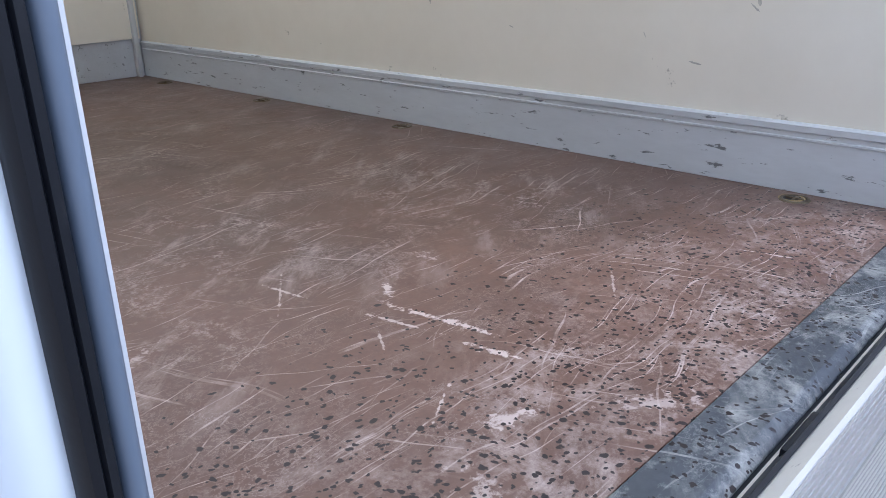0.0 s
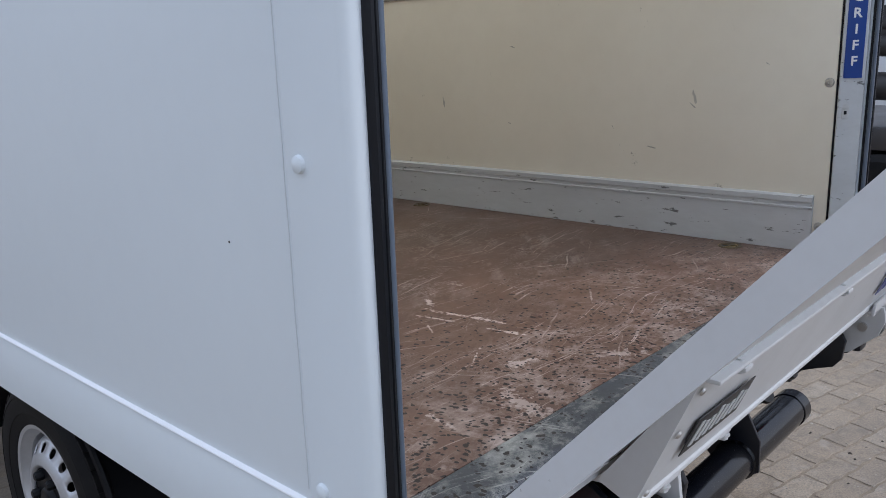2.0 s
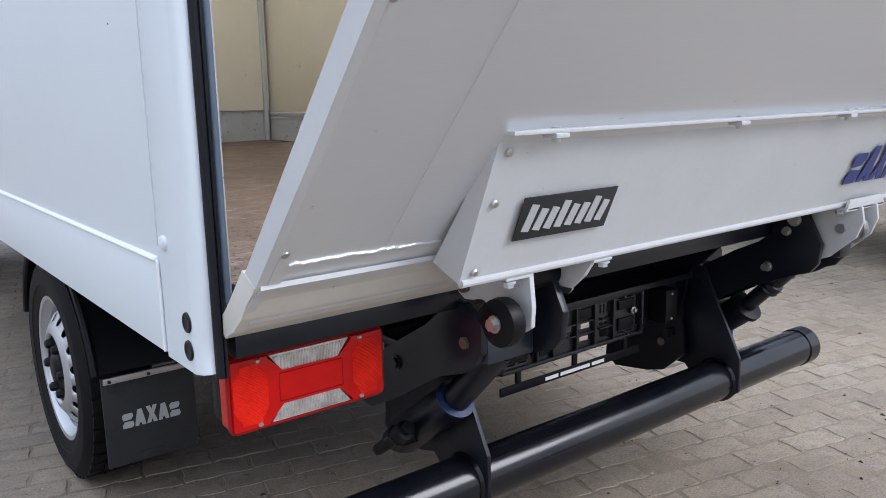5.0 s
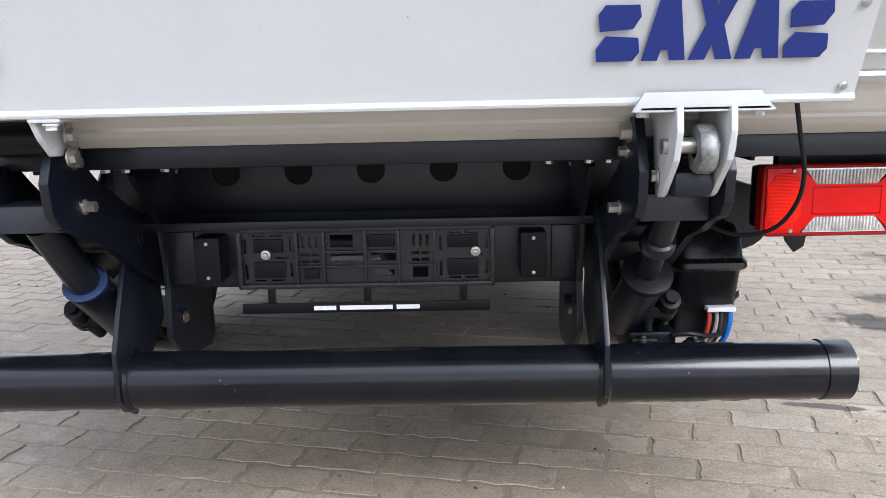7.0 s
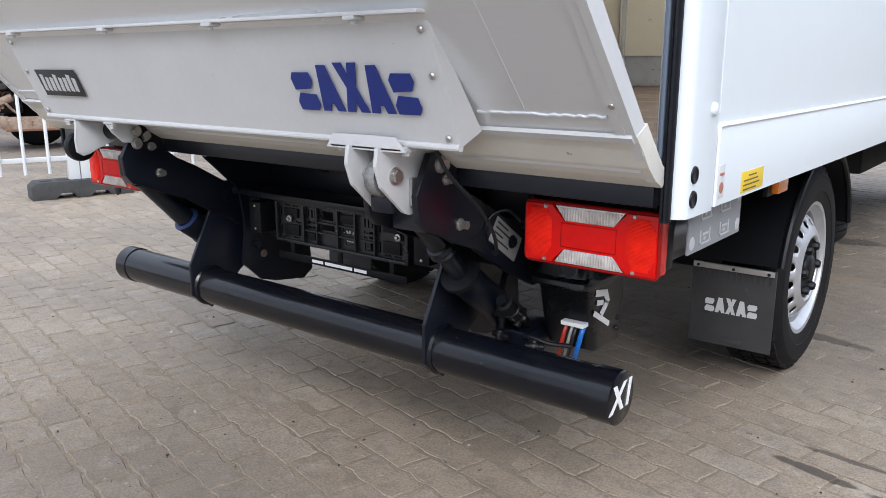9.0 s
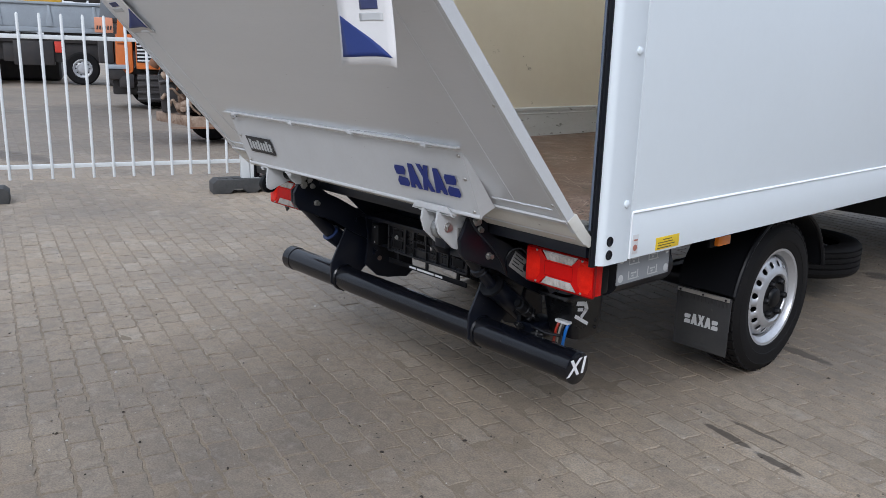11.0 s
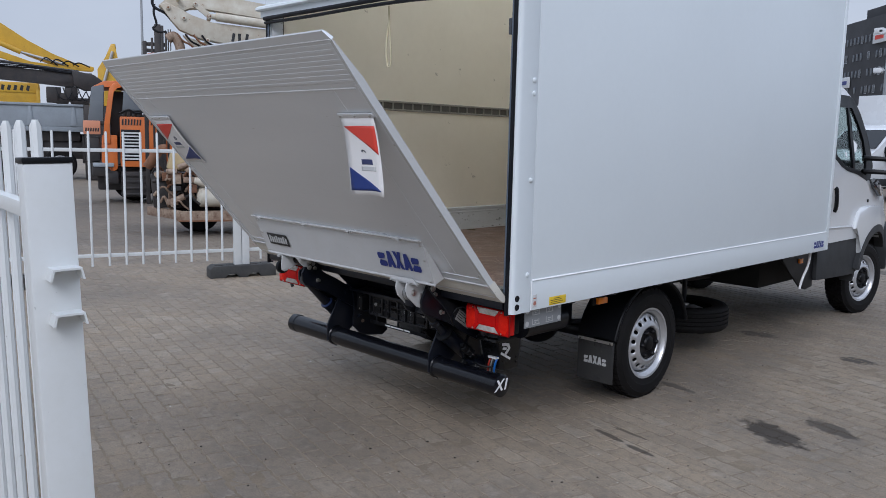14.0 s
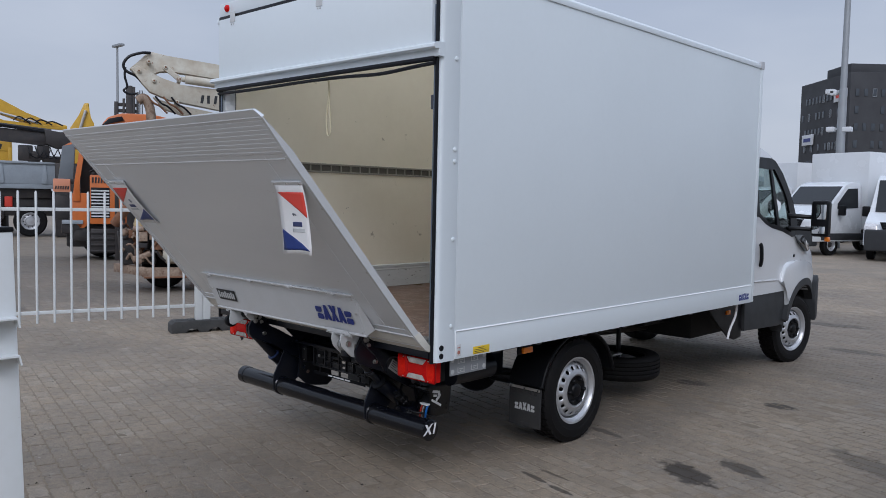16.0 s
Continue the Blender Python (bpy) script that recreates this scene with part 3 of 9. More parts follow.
# rubbed marks on the linings
M_RUB = surface("grey_rub_mark", (0.40, 0.375, 0.32), 0.6, dark=(0.60, 0.56, 0.47), var=1.0, big=40, fine=160, bump=0)
rng = random.Random(12)
for s, y, z, ln, tilt in ((1, 0.560, 1.362, 0.034, 75), (1, 0.566, 1.336, 0.018, 40), (1, 1.378, 1.249, 0.012, 20), (1, 0.885, 1.251, 0.010, 60), (1, 1.358, 1.561, 0.014, 15), (1, 0.683, 1.736, 0.016, 5), (1, 0.312, 1.474, 0.010, 30), (1, 0.312, 1.686, 0.008, 0), (1, 0.72, 1.18, 0.020, 10), (1, 1.75, 1.33, 0.03, 80), (-1, 0.62, 1.30, 0.03, 70), (-1, 1.1, 1.52, 0.02, 15), (-1, 0.9, 1.15, 0.018, 30)):
    bm = BM()
    ring = []
    for k in range(14):
        a = 2 * math.pi * k / 14
        u, v = ln * math.cos(a) * rng.uniform(0.6, 1.1), ln * 0.16 * math.sin(a) * rng.uniform(0.4, 1.4)
        c, d = math.cos(radians(tilt)), math.sin(radians(tilt))
        ring.append((y + u * c - v * d, z + u * d + v * c))
    prism(bm, ring, "x", min(s * 0.9974, s * 0.9982), max(s * 0.9974, s * 0.9982))
    part("rub_mark", bm, M_RUB, truck)
bm = BM()
lathe(bm, [(0.0, 0.0012), (0.0013, 0.001), (0.002, 0.0)], 8, pose(-W, 0.294, 1.275, 0, 0, 180))
part("chip", bm, M_VALVE, truck, "tiny dark chip in the paint")
for s in (-1, 1):
    bm = BM()
    prism(bm, [(s * W, ZT - 0.05), (s * (W - 0.004), ZT - 0.015), (s * (W - 0.02), ZT + 0.002), (s * (W - 0.06), ZT + 0.006), (s * (W - 0.06), ZT - 0.05)], "y", 0.0, L + 0.015)
    part("roof_rail", bm, M_WHITE, truck, "white rounded roof edge")
    bm = BM()
    box(bm, (min(s * (W - 0.004), s * (W + 0.008)), 0.0, ZT - 0.055), (max(s * (W - 0.004), s * (W + 0.008)), L + 0.02, ZT - 0.02), 0.006)
    part("roof_edge_profile", bm, M_WHITE, truck)
    bm = BM()
    box(bm, (min(s * (W - 0.05), s * (W + 0.006)), L - 0.03, ZB), (max(s * (W - 0.05), s * (W + 0.006)), L + 0.022, ZT - 0.05), 0.008)
    part("front_corner_profile", bm, M_WHITE, truck)
    bm = BM()
    box(bm, (min(s * (W - 0.05), s * (W + 0.012)), L - 0.05, ZT - 0.06), (max(s * (W - 0.05), s * (W + 0.012)), L + 0.03, ZT + 0.012), 0.014, seg=3)
    part("roof_corner_cap", bm, M_CAPGREY, truck)

# rear portal: header, closed upper flap with its ledge, hinges and marker lamps
bm = BM()
box(bm, (-W + 0.03, -0.004, 2.818), (W - 0.03, 0.10, ZT + 0.075), 0.006)
part("rear_header", bm, M_WHITE, truck, "white header over the rear opening")
bm = BM()
box(bm, (-1.030, -0.022, 2.385), (1.030, 0.02, 2.796), 0.006)
flap = part("upper_flap", bm, M_WHITE, truck, "white closed upper rear flap")
bm = BM()
prism(bm, [(-0.022, 2.405), (-0.040, 2.402), (-0.060, 2.390), (-0.062, 2.376), (-0.050, 2.368), (-0.024, 2.372), (-0.022, 2.335), (0.015, 2.335), (0.015, 2.405)], "x", -1.085, 1.088)
part("flap_ledge", bm, M_WHITE, flap, "white drip ledge along the flap")
# two soft lips of the seal; the lower one sags a little
bm = BM()
sweep(bm, [(-1.045, -0.020, 2.325), (1.050, -0.020, 2.325)], 0.013, 12)
part("flap_seal", bm, M_SEAL, flap, "black rubber seal under the flap")
bm = BM()
sweep(bm, smooth_path([(-1.045, -0.014, 2.300), (-0.6, -0.014, 2.296), (-0.1, -0.012, 2.300), (0.3, -0.012, 2.296), (0.62, -0.012, 2.285), (0.9, -0.014, 2.297), (1.045, -0.014, 2.303)], 8), 0.010, 10)
part("seal_lip", bm, M_SEAL, flap)
bm = BM()
box(bm, (-1.04, -0.014, 2.796), (1.04, 0.012, 2.818), 0.003)
part("header_seal", bm, M_SEAL, truck)
for x, z in ((-0.854, 2.755), (0.091, 2.72), (0.90, 2.74)):
    bm = BM()
    box(bm, (x - 0.030, -0.026, z + 0.006), (x + 0.030, -0.022, z + 0.075), 0.002)
    for dx in (-0.012, 0.012):
        lathe(bm, [(0.0, 0.007), (0.005, 0.006), (0.007, 0.0)], 10, pose(x + dx, -0.022, z - 0.004, 0, 0, -90))
    part("hinge", bm, M_WHITEPAINT, flap)
for x in (-0.95, 0.95):
    bm = BM()
    lathe(bm, [(0.0, 0.02), (0.012, 0.019), (0.022, 0.012), (0.025, 0.0)], 20, pose(x, -0.004, 2.868, 0, 0, -90))
    part("marker_lamp", bm, M_LENSRED, truck, "small round red marker lamp")
# pull strap loop that hangs inside
bm = BM()
lp = smooth_path([(0.085, 0.06, 2.30), (0.08, 0.06, 2.20), (0.066, 0.06, 2.08), (0.068, 0.065, 2.00), (0.083, 0.065, 1.975), (0.100, 0.065, 2.00), (0.102, 0.06, 2.08), (0.090, 0.06, 2.20), (0.087, 0.06, 2.28)], 6)
sweep(bm, lp, 0.005, 6)
part("pull_strap", bm, surface("cream_webbing", (0.62, 0.55, 0.38), 0.8, var=0.3), truck, "cream pull strap hanging in a loop")
bm = BM()
box(bm, (1.005, 0.004, 2.072), (1.022, 0.034, 2.146), 0.004)
part("door_catch", bm, surface("dark_grey_catch", (0.05, 0.055, 0.065), 0.5, var=0.2), truck)

# lashing rings let into the floor
for x, y in ((0.925, 0.375), (0.925, 1.844), (0.925, 2.75), (0.92, 3.6), (-0.93, 0.395), (-0.93, 1.84)):
    bm = BM()
    lathe(bm, [(0.0, -0.006), (0.022, -0.006), (0.030, 0.003), (0.036, 0.0035), (0.040, 0.0)], 24, pose(x, y, ZF, 0, -90, 0))
    box(bm, (x - 0.004, y - 0.024, ZF - 0.004), (x + 0.004, y + 0.024, ZF + 0.006), 0.003)
    box(bm, (x - 0.022, y - 0.004, ZF - 0.005), (x + 0.022, y + 0.004, ZF + 0.004), 0.002)
    part("lashing_ring", bm, surface("worn_brass_ring", (0.16, 0.125, 0.08), 0.5, metal=0.5, var=0.8, big=30), truck, "worn steel lashing ring")

# stickers and plates on the right side
bm = BM()
box(bm, (W + 0.003, 0.292, 0.766), (W + 0.0045, 0.428, 0.808), 0.0005)
ys = part("notice_sticker", bm, M_YELLOW, truck, "yellow notice sticker")
for k, w in enumerate((0.05, 0.09, 0.10, 0.08)):
    bm = BM()
    box(bm, (W + 0.0046, 0.302 + (0.03 if k == 0 else 0), 0.800 - k * 0.009 - 0.003), (W + 0.0052, 0.302 + (0.03 if k == 0 else 0) + w, 0.800 - k * 0.009))
    part("print_bar", bm, surface("sticker_ink", (0.12, 0.10, 0.03), 0.6, var=0.1, bump=0), ys)
bm = BM()
box(bm, (W + 0.003, 0.160, 0.772), (W + 0.0045, 0.190, 0.835), 0.0005)
ws = part("small_label", bm, surface("grey_white_label", (0.6, 0.6, 0.6), 0.5, var=0.1), truck, "small white label with a round red mark")
bm = BM()
lathe(bm, [(0.0, 0.0008), (0.010, 0.0008), (0.011, 0.0)], 18, pose(W + 0.0045, 0.175, 0.792))
box(bm, (W + 0.0045, 0.164, 0.815), (W + 0.0052, 0.186, 0.820))
part("label_mark", bm, surface("faded_red_ink", (0.4, 0.16, 0.12), 0.6, var=0.3), ws)
bm = BM()
box(bm, (1.028, 0.165, 0.654), (1.033, 0.462, 0.757), 0.002)
ip = part("load_plate", bm, surface("grey_load_plate", (0.27, 0.285, 0.30), 0.5, var=0.4), truck, "grey load diagram plate")
for y, z in ((0.185, 0.74), (0.185, 0.675), (0.445, 0.74), (0.445, 0.675)):
    bm = BM()
    lathe(bm, [(0.0, 0.001), (0.012, 0.001), (0.014, 0.0)], 16, pose(1.0331, y, z))
    part("plate_spot", bm, M_GREYLET, ip)
for y0, z0 in ((0.225, 0.715), (0.225, 0.665), (0.335, 0.715), (0.335, 0.665)):
    bm = BM()
    for a, b, c, d in ((0, 0, 0.06, 0.004), (0.0, 0.0, 0.005, 0.03), (0.05, 0, 0.055, 0.03), (0.015, 0.018, 0.045, 0.023), (0.02, 0.008, 0.03, 0.014)):
        box(bm, (1.0331, y0 + a, z0 + b), (1.0338, y0 + c, z0 + d))
    part("plate_diagram", bm, M_GREYLET, ip)

# oblong latch hole on the inner post, below the grip label
bm = BM()
LM = LABM @ Matrix.Translation((-0.0008, 0.012, 1.318))
box(bm, (-0.0012, -0.010, -0.018), (0.001, 0.010, 0.018), 0.001, LM)
lathe(bm, [(0.0, 0.0012), (0.010, 0.0012), (0.010, -0.001)], 16, LM @ pose(0, 0, 0.018, 0, 0, 180))
latch = part("latch_plate", bm, M_WHITEPAINT, truck, "small oblong latch plate")
bm = BM()
box(bm, (-0.0022, -0.004, -0.004), (0.0, 0.004, 0.007), 0.0005, LM)
part("latch_slot", bm, M_SEAL, latch)

# ---- tail lift: platform folded half up ----
lift = thing("tail_lift", "aluminium and white tail lift tilted half up on black arms", "tail lift")
HY, HZ = -0.0463, 0.890       # inner lower edge of the platform
TY, TZ = -1.0343, 2.003       # its tip
PL = math.hypot(TY - HY, TZ - HZ)
U = Vector((0, TY - HY, TZ - HZ)) / PL      # up along the platform
N = Vector((0, -U.z, U.y))                   # out of its underside
if N.z > 0:
    N = -N


def on_lift(s, n, x=0.0):
    """A point of the platform: s metres up its slope, n metres out of its underside."""
    p = Vector((x, HY, HZ)) + U * s + N * n
    return p


def slab(bm, x0, x1, pts):
    """Draws a polygon of (s, n) across the platform from x0 to x1."""
    prism(bm, [(on_lift(s, n).y, on_lift(s, n).z) for s, n in pts], "x", x0, x1)


TH = 0.047
LF = 0.016         # load face
TIP = 1.245
RE = 1.443        # end of the edge profiles; the bare tip goes on to PL
PX, PE = 1.030, 1.046   # half widths of the deck and over its edge profiles
bm = BM()
slab(bm, -PX, PX, [(0.006, LF), (-0.03, TH - 0.004), (TIP, TH - 0.004), (TIP, LF)])
deck = part("platform_deck", bm, M_ALU, lift, "grey brushed aluminium platform underside")
bm = BM()
slab(bm, -PX, PX, [(TIP + 0.001, LF), (TIP + 0.001, TH - 0.004), (RE, TH - 0.0035), (RE, TH - 0.016)])
part("platform_ramp", bm, M_ALU, lift, "ribbed aluminium ramp tip")
# the bare tip beyond the edge profiles, its corners cut off
bm = BM()
rows = []
for sx in (-1, 1):
    ring = [on_lift(RE + 0.001, TH - 0.0015, sx * PE), on_lift(PL - 0.004, TH - 0.001, sx * (PE - 0.022)), on_lift(PL, TH - 0.005, sx * (PE - 0.023)), on_lift(PL - 0.006, TH - 0.011, sx * (PE - 0.022)), on_lift(RE + 0.001, TH - 0.017, sx * PE)]
    rows.append([bm.verts.new(p) for p in ring])
bm.faces.new(rows[0])
bm.faces.new(rows[1][::-1])
for k in range(5):
    bm.faces.new((rows[0][k], rows[1][k], rows[1][(k + 1) % 5], rows[0][(k + 1) % 5]))
part("ramp_nose", bm, M_ALU, lift, "bare aluminium nose with cut corners")
bm = BM()
slab(bm, -PE + 0.004, PE - 0.004, [(RE - 0.003, TH - 0.005), (RE - 0.002, TH + 0.001), (RE + 0.003, TH + 0.001), (RE + 0.004, TH - 0.005)])
part("nose_seam", bm, M_WHITEPAINT, lift, "bright line along the nose")
for k in range(8):
    s0 = TIP + 0.006 + k * 0.0235
    bm = BM()
    slab(bm, -PX, PX, [(s0, TH - 0.007), (s0 + 0.0015, TH - 0.0020), (s0 + 0.011, TH - 0.0026), (s0 + 0.0125, TH - 0.007)])
    part("ramp_rib", bm, M_ALU, deck)
# bright welded seam between deck and ramp, and the short weld at the edge profile
bm = BM()
slab(bm, -PX + 0.028, PX - 0.028, [(1.213, TH - 0.006), (1.2145, TH - 0.001), (1.2205, TH - 0.001), (1.222, TH - 0.006)])
part("seam_strip", bm, M_WHITEPAINT, lift, "bright seam across the platform")
# side edge profiles, white, tapering along the ramp
for s in (-1, 1):
    bm = BM()
    slab(bm, min(s * PX, s * PE), max(s * PX, s * PE), [(-0.052, 0.012), (-0.066, 0.020), (-0.056, 0.038), (0.02, TH - 0.001), (0.3, TH + 0.004), (TIP, TH + 0.003), (RE, TH - 0.002), (RE, TH - 0.008), (TIP, LF - 0.002), (0.0, LF - 0.003)])
    part("edge_profile", bm, M_WHITEPAINT, lift, "white painted edge profile")
    bm = BM()
    slab(bm, min(s * 1.011, s * PX), max(s * 1.011, s * PX), [(0.066, TH - 0.004), (0.066, TH + 0.001), (TIP - 0.01, TH + 0.001), (TIP - 0.01, TH - 0.004)])
    fl = part("edge_flange", bm, M_ALU, lift)
    for sc in (0.128, 0.52, 0.93):
        p = on_lift(sc, TH + 0.001, s * 1.0225)
        bm = BM()
        sweep(bm, [p, p + N * 0.0015, p + N * 0.002], [0.006, 0.0055, 0.003], 12)
        part("flange_screw", bm, M_STEEL, fl)
    # uneven weld bead that joins the deck sheet to the heel, and its flat strip
    bm = BM()
    rng = random.Random(40 + s)
    pts = [on_lift(0.1005 + rng.uniform(-0.0022, 0.0022), TH - 0.003, s * (0.752 + k * 0.0098)) for k in range(27)]
    sweep(bm, smooth_path(pts, 2), 0.0028, 8)
    part("weld_bead", bm, M_ALU, lift, "uneven weld bead")
# cream heel profile along the bottom of the platform, hollow in front, with a folded lip
bm = BM()
prism(bm, [(-0.122, 0.905), (-0.113, 0.895), (-0.096, 0.880), (-0.070, 0.850), (-0.043, 0.828), (-0.012, 0.810), (-0.004, 0.815), (-0.006, 0.845), (-0.022, 0.858), (-0.085, 0.925)], "x", -1.0475, 1.0475, 0.0015)
part("platform_heel", bm, M_HEEL, lift, "cream white heel profile under the platform")
bm = BM()
prism(bm, [(-0.124, 0.909), (-0.126, 0.902), (-0.115, 0.893), (-0.111, 0.898)], "x", -1.040, 1.040)
part("heel_lip", bm, M_WHITEPAINT, lift, "bright folded lip of the heel")
# black rubber strip that closes the gap to the sill
bm = BM()
prism(bm, [(-0.002, 0.838), (-0.029, 0.853), (-0.034, 0.862), (-0.053, 0.893), (-0.047, 0.898), (-0.028, 0.868), (-0.024, 0.858), (-0.002, 0.846)], "x", -1.03, 1.03)
part("gap_strip", bm, M_SEAL, lift, "black rubber gap strip")
for x in (-0.62, -0.18, 0.28, 0.70):
    bm = BM()
    box(bm, (x - 0.06, -0.050, 0.876), (x + 0.06, -0.036, 0.896), 0.004)
    part("gap_clip", bm, M_SEAL, lift)
# inner side: grip ribs near the hinge
M_GRIP = surface("bare_aluminium_grip", (0.62, 0.62, 0.62), 0.4, metal=0.4, var=0.3, big=4, fine=150)
for k in range(11):
    bm = BM()
    slab(bm, -1.015, 1.015, [(0.008 + k * 0.0128, LF + 0.001), (0.0085 + k * 0.0128, LF - 0.003), (0.0160 + k * 0.0128, LF - 0.003), (0.0165 + k * 0.0128, LF + 0.001)])
    part("grip_rib", bm, M_GRIP, deck)
bm = BM()
for k in range(170):
    a = 0.155 + k * 0.0063
    slab(bm, -1.02, 1.02, [(a, LF - 0.0028), (a + 0.0010, LF - 0.0036), (a + 0.0032, LF - 0.0036), (a + 0.0042, LF - 0.0028)])
tread_ribs = part("tread_rib", bm, surface("worn_tread_rib", (0.60, 0.60, 0.59), 0.45, metal=0.3, var=0.5, big=4, fine=150), deck)
tread_ribs["kind"] = "stuff"
bm = BM()
slab(bm, -1.02, 1.02, [(0.150, LF - 0.0005), (0.150, LF - 0.003), (TIP, LF - 0.003), (TIP, LF - 0.0005)])
part("platform_tread", bm, surface("worn_aluminium_tread", (0.45, 0.455, 0.46), 0.5, metal=0.3, var=0.5, big=4, fine=150, bump=0.4), deck)

# small oval latch let into the load face
bm = BM()
rim = [on_lift(0.46 + 0.011 * math.sin(a), LF - 0.0042, -0.955 + 0.006 * math.cos(a)) for a in [k * math.pi / 10 for k in range(21)]]
sweep(bm, rim, 0.0022, 8, False)
latch = part("deck_latch", bm, M_STEEL, lift, "oval bright latch in the load face")
bm = BM()
slab(bm, -0.959, -0.951, [(0.452, LF - 0.0030), (0.453, LF - 0.0046), (0.467, LF - 0.0046), (0.468, LF - 0.0030)])
part("latch_recess", bm, M_SEAL, latch, "dark recess")

# white cover panel over the lower part, with folded ends
PT, PB = Vector((0, -0.284, 1.100)), Vector((0, -0.185, 0.873))
bm = BM()


def panel_quad(a, b, c, d, t=0.004):
    vs = [Vector(p) for p in (a, b, c, d)]
    nn = (vs[1] - vs[0]).cross(vs[2] - vs[0]).normalized() * t
    lo = [bm.verts.new(p) for p in vs]
    hi = [bm.verts.new(p + nn) for p in vs]
    bm.faces.new(lo)
    bm.faces.new(hi[::-1])
    for i in range(4):
        bm.faces.new((lo[i], lo[(i + 1) % 4], hi[(i + 1) % 4], hi[i]))


XT, XB = 0.748, 0.746
panel_quad((-XT, PT.y, PT.z), (XT, PT.y, PT.z), (XB, PB.y, PB.z), (-XB, PB.y, PB.z))
for s in (-1, 1):
    back = Vector((s * 0.750, -0.128, 0.900))
    panel_quad((s * XT, PT.y, PT.z), (s * (XT + 0.001), PT.y + 0.008, PT.z - 0.001), tuple(back), (s * XB, PB.y, PB.z))
cover = part("cover_panel", bm, M_WHITEPAINT, lift, "white folded steel cover panel")
bm = BM()
box(bm, (-XT - 0.004, -0.310, 1.097), (XT + 0.004, -0.262, 1.104), 0.003)
part("cover_flange", bm, M_WHITEPAINT, cover)
bm = BM()
sweep(bm, [(-XB, PB.y, PB.z), (XB, PB.y, PB.z)], 0.007, 10)
part("cover_edge", bm, M_WHITEPAINT, cover, "rounded lower edge")
for x in (-0.66, -0.2, 0.2, 0.6):
    bm = BM()
    box(bm, (x - 0.014, -0.312, 1.090), (x + 0.014, -0.284, 1.098), 0.003)
    rod(bm, (x, -0.298, 1.084), (x, -0.298, 1.106), 0.006, 8)
    part("clip", bm, M_WHITEPAINT, cover)
for s in (-1, 1):
    for f in (0.12, 0.45, 0.93):
        p = PT.lerp(PB, f)
        bm = BM()
        lathe(bm, [(0.0, 0.004), (0.005, 0.003), (0.007, 0.0)], 10, Matrix.Translation((s * (XT + (XB - XT) * f - 0.02), p.y - 0.003, p.z)) @ pose(0, 0, 0, 0, 25, -90))
        part("screw", bm, M_STEEL, cover)

# painted mark on the cover: five thick blue forms, arched like the word it stands for
PU = (PT - PB).normalized()                 # up the panel
PN = Vector((0, -PU.z, PU.y))
if PN.y > 0:
    PN = -PN
M_PANEL = Matrix(((1, 0, 0, 0), (0, PU.y, PN.y, 0), (0, PU.z, PN.z, 0), (0, 0, 0, 1)))


def strokes(name, segs, width, mat, parent, m, depth=0.0012, label=""):
    """Flat marks: each a bar between two points, in the xy plane of m."""
    bm = BM()
    for (x0, y0), (x1, y1) in segs:
        d = Vector((x1 - x0, y1 - y0, 0))
        q = d.normalized() * width * 0.5
        w = Vector((-q.y, q.x, 0))
        a, b = Vector((x0, y0, 0)) - q * 0.6, Vector((x1, y1, 0)) + q * 0.6
        prism(bm, [tuple((a + w).xy), tuple((a - w).xy), tuple((b - w).xy), tuple((b + w).xy)], "z", 0.0, depth)
    bmesh.ops.transform(bm, matrix=m, verts=bm.verts)
    return part(name, bm, mat, parent, label, smooth=False)


def mark_form(kind):
    """Plain bold shapes: two staggered bars, a wedge, an hourglass."""
    if kind == 0:
        return [[(0.06, 0.54), (0.80, 0.58), (0.96, 0.80), (0.90, 1.0), (0.14, 1.0), (0.0, 0.84)], [(0.04, 0.0), (0.86, 0.0), (1.0, 0.16), (0.94, 0.42), (0.20, 0.46), (0.0, 0.22)]]
    if kind == 1:
        return [[(0.0, 0.0), (0.36, 0.0), (0.42, 0.16), (0.58, 0.16), (0.64, 0.0), (1.0, 0.0), (0.70, 1.0), (0.30, 1.0)]]
    return [[(0.0, 1.0), (0.38, 1.0), (0.5, 0.76), (0.62, 1.0), (1.0, 1.0), (0.70, 0.5), (1.0, 0.0), (0.62, 0.0), (0.5, 0.24), (0.38, 0.0), (0.0, 0.0), (0.30, 0.5)]]


def arched_mark(name, x0, x1, y0, h, rise, mat, parent, m, label):
    """Five bold plain shapes side by side on one foot line, taller towards the middle."""
    w = (x1 - x0) / 5
    for i, kd in enumerate((0, 1, 2, 1, 0)):
        top = h + rise * (1 - ((i - 2) / 2) ** 2)
        bm = BM()
        for poly in mark_form(kd):
            prism(bm, [(x0 + w * (i + 0.03 + p[0] * 0.94), y0 + top * p[1]) for p in poly], "z", 0.0, 0.0012)
        bmesh.ops.transform(bm, matrix=m, verts=bm.verts)
        part(name, bm, mat, parent, label if i == 0 else "", smooth=False)


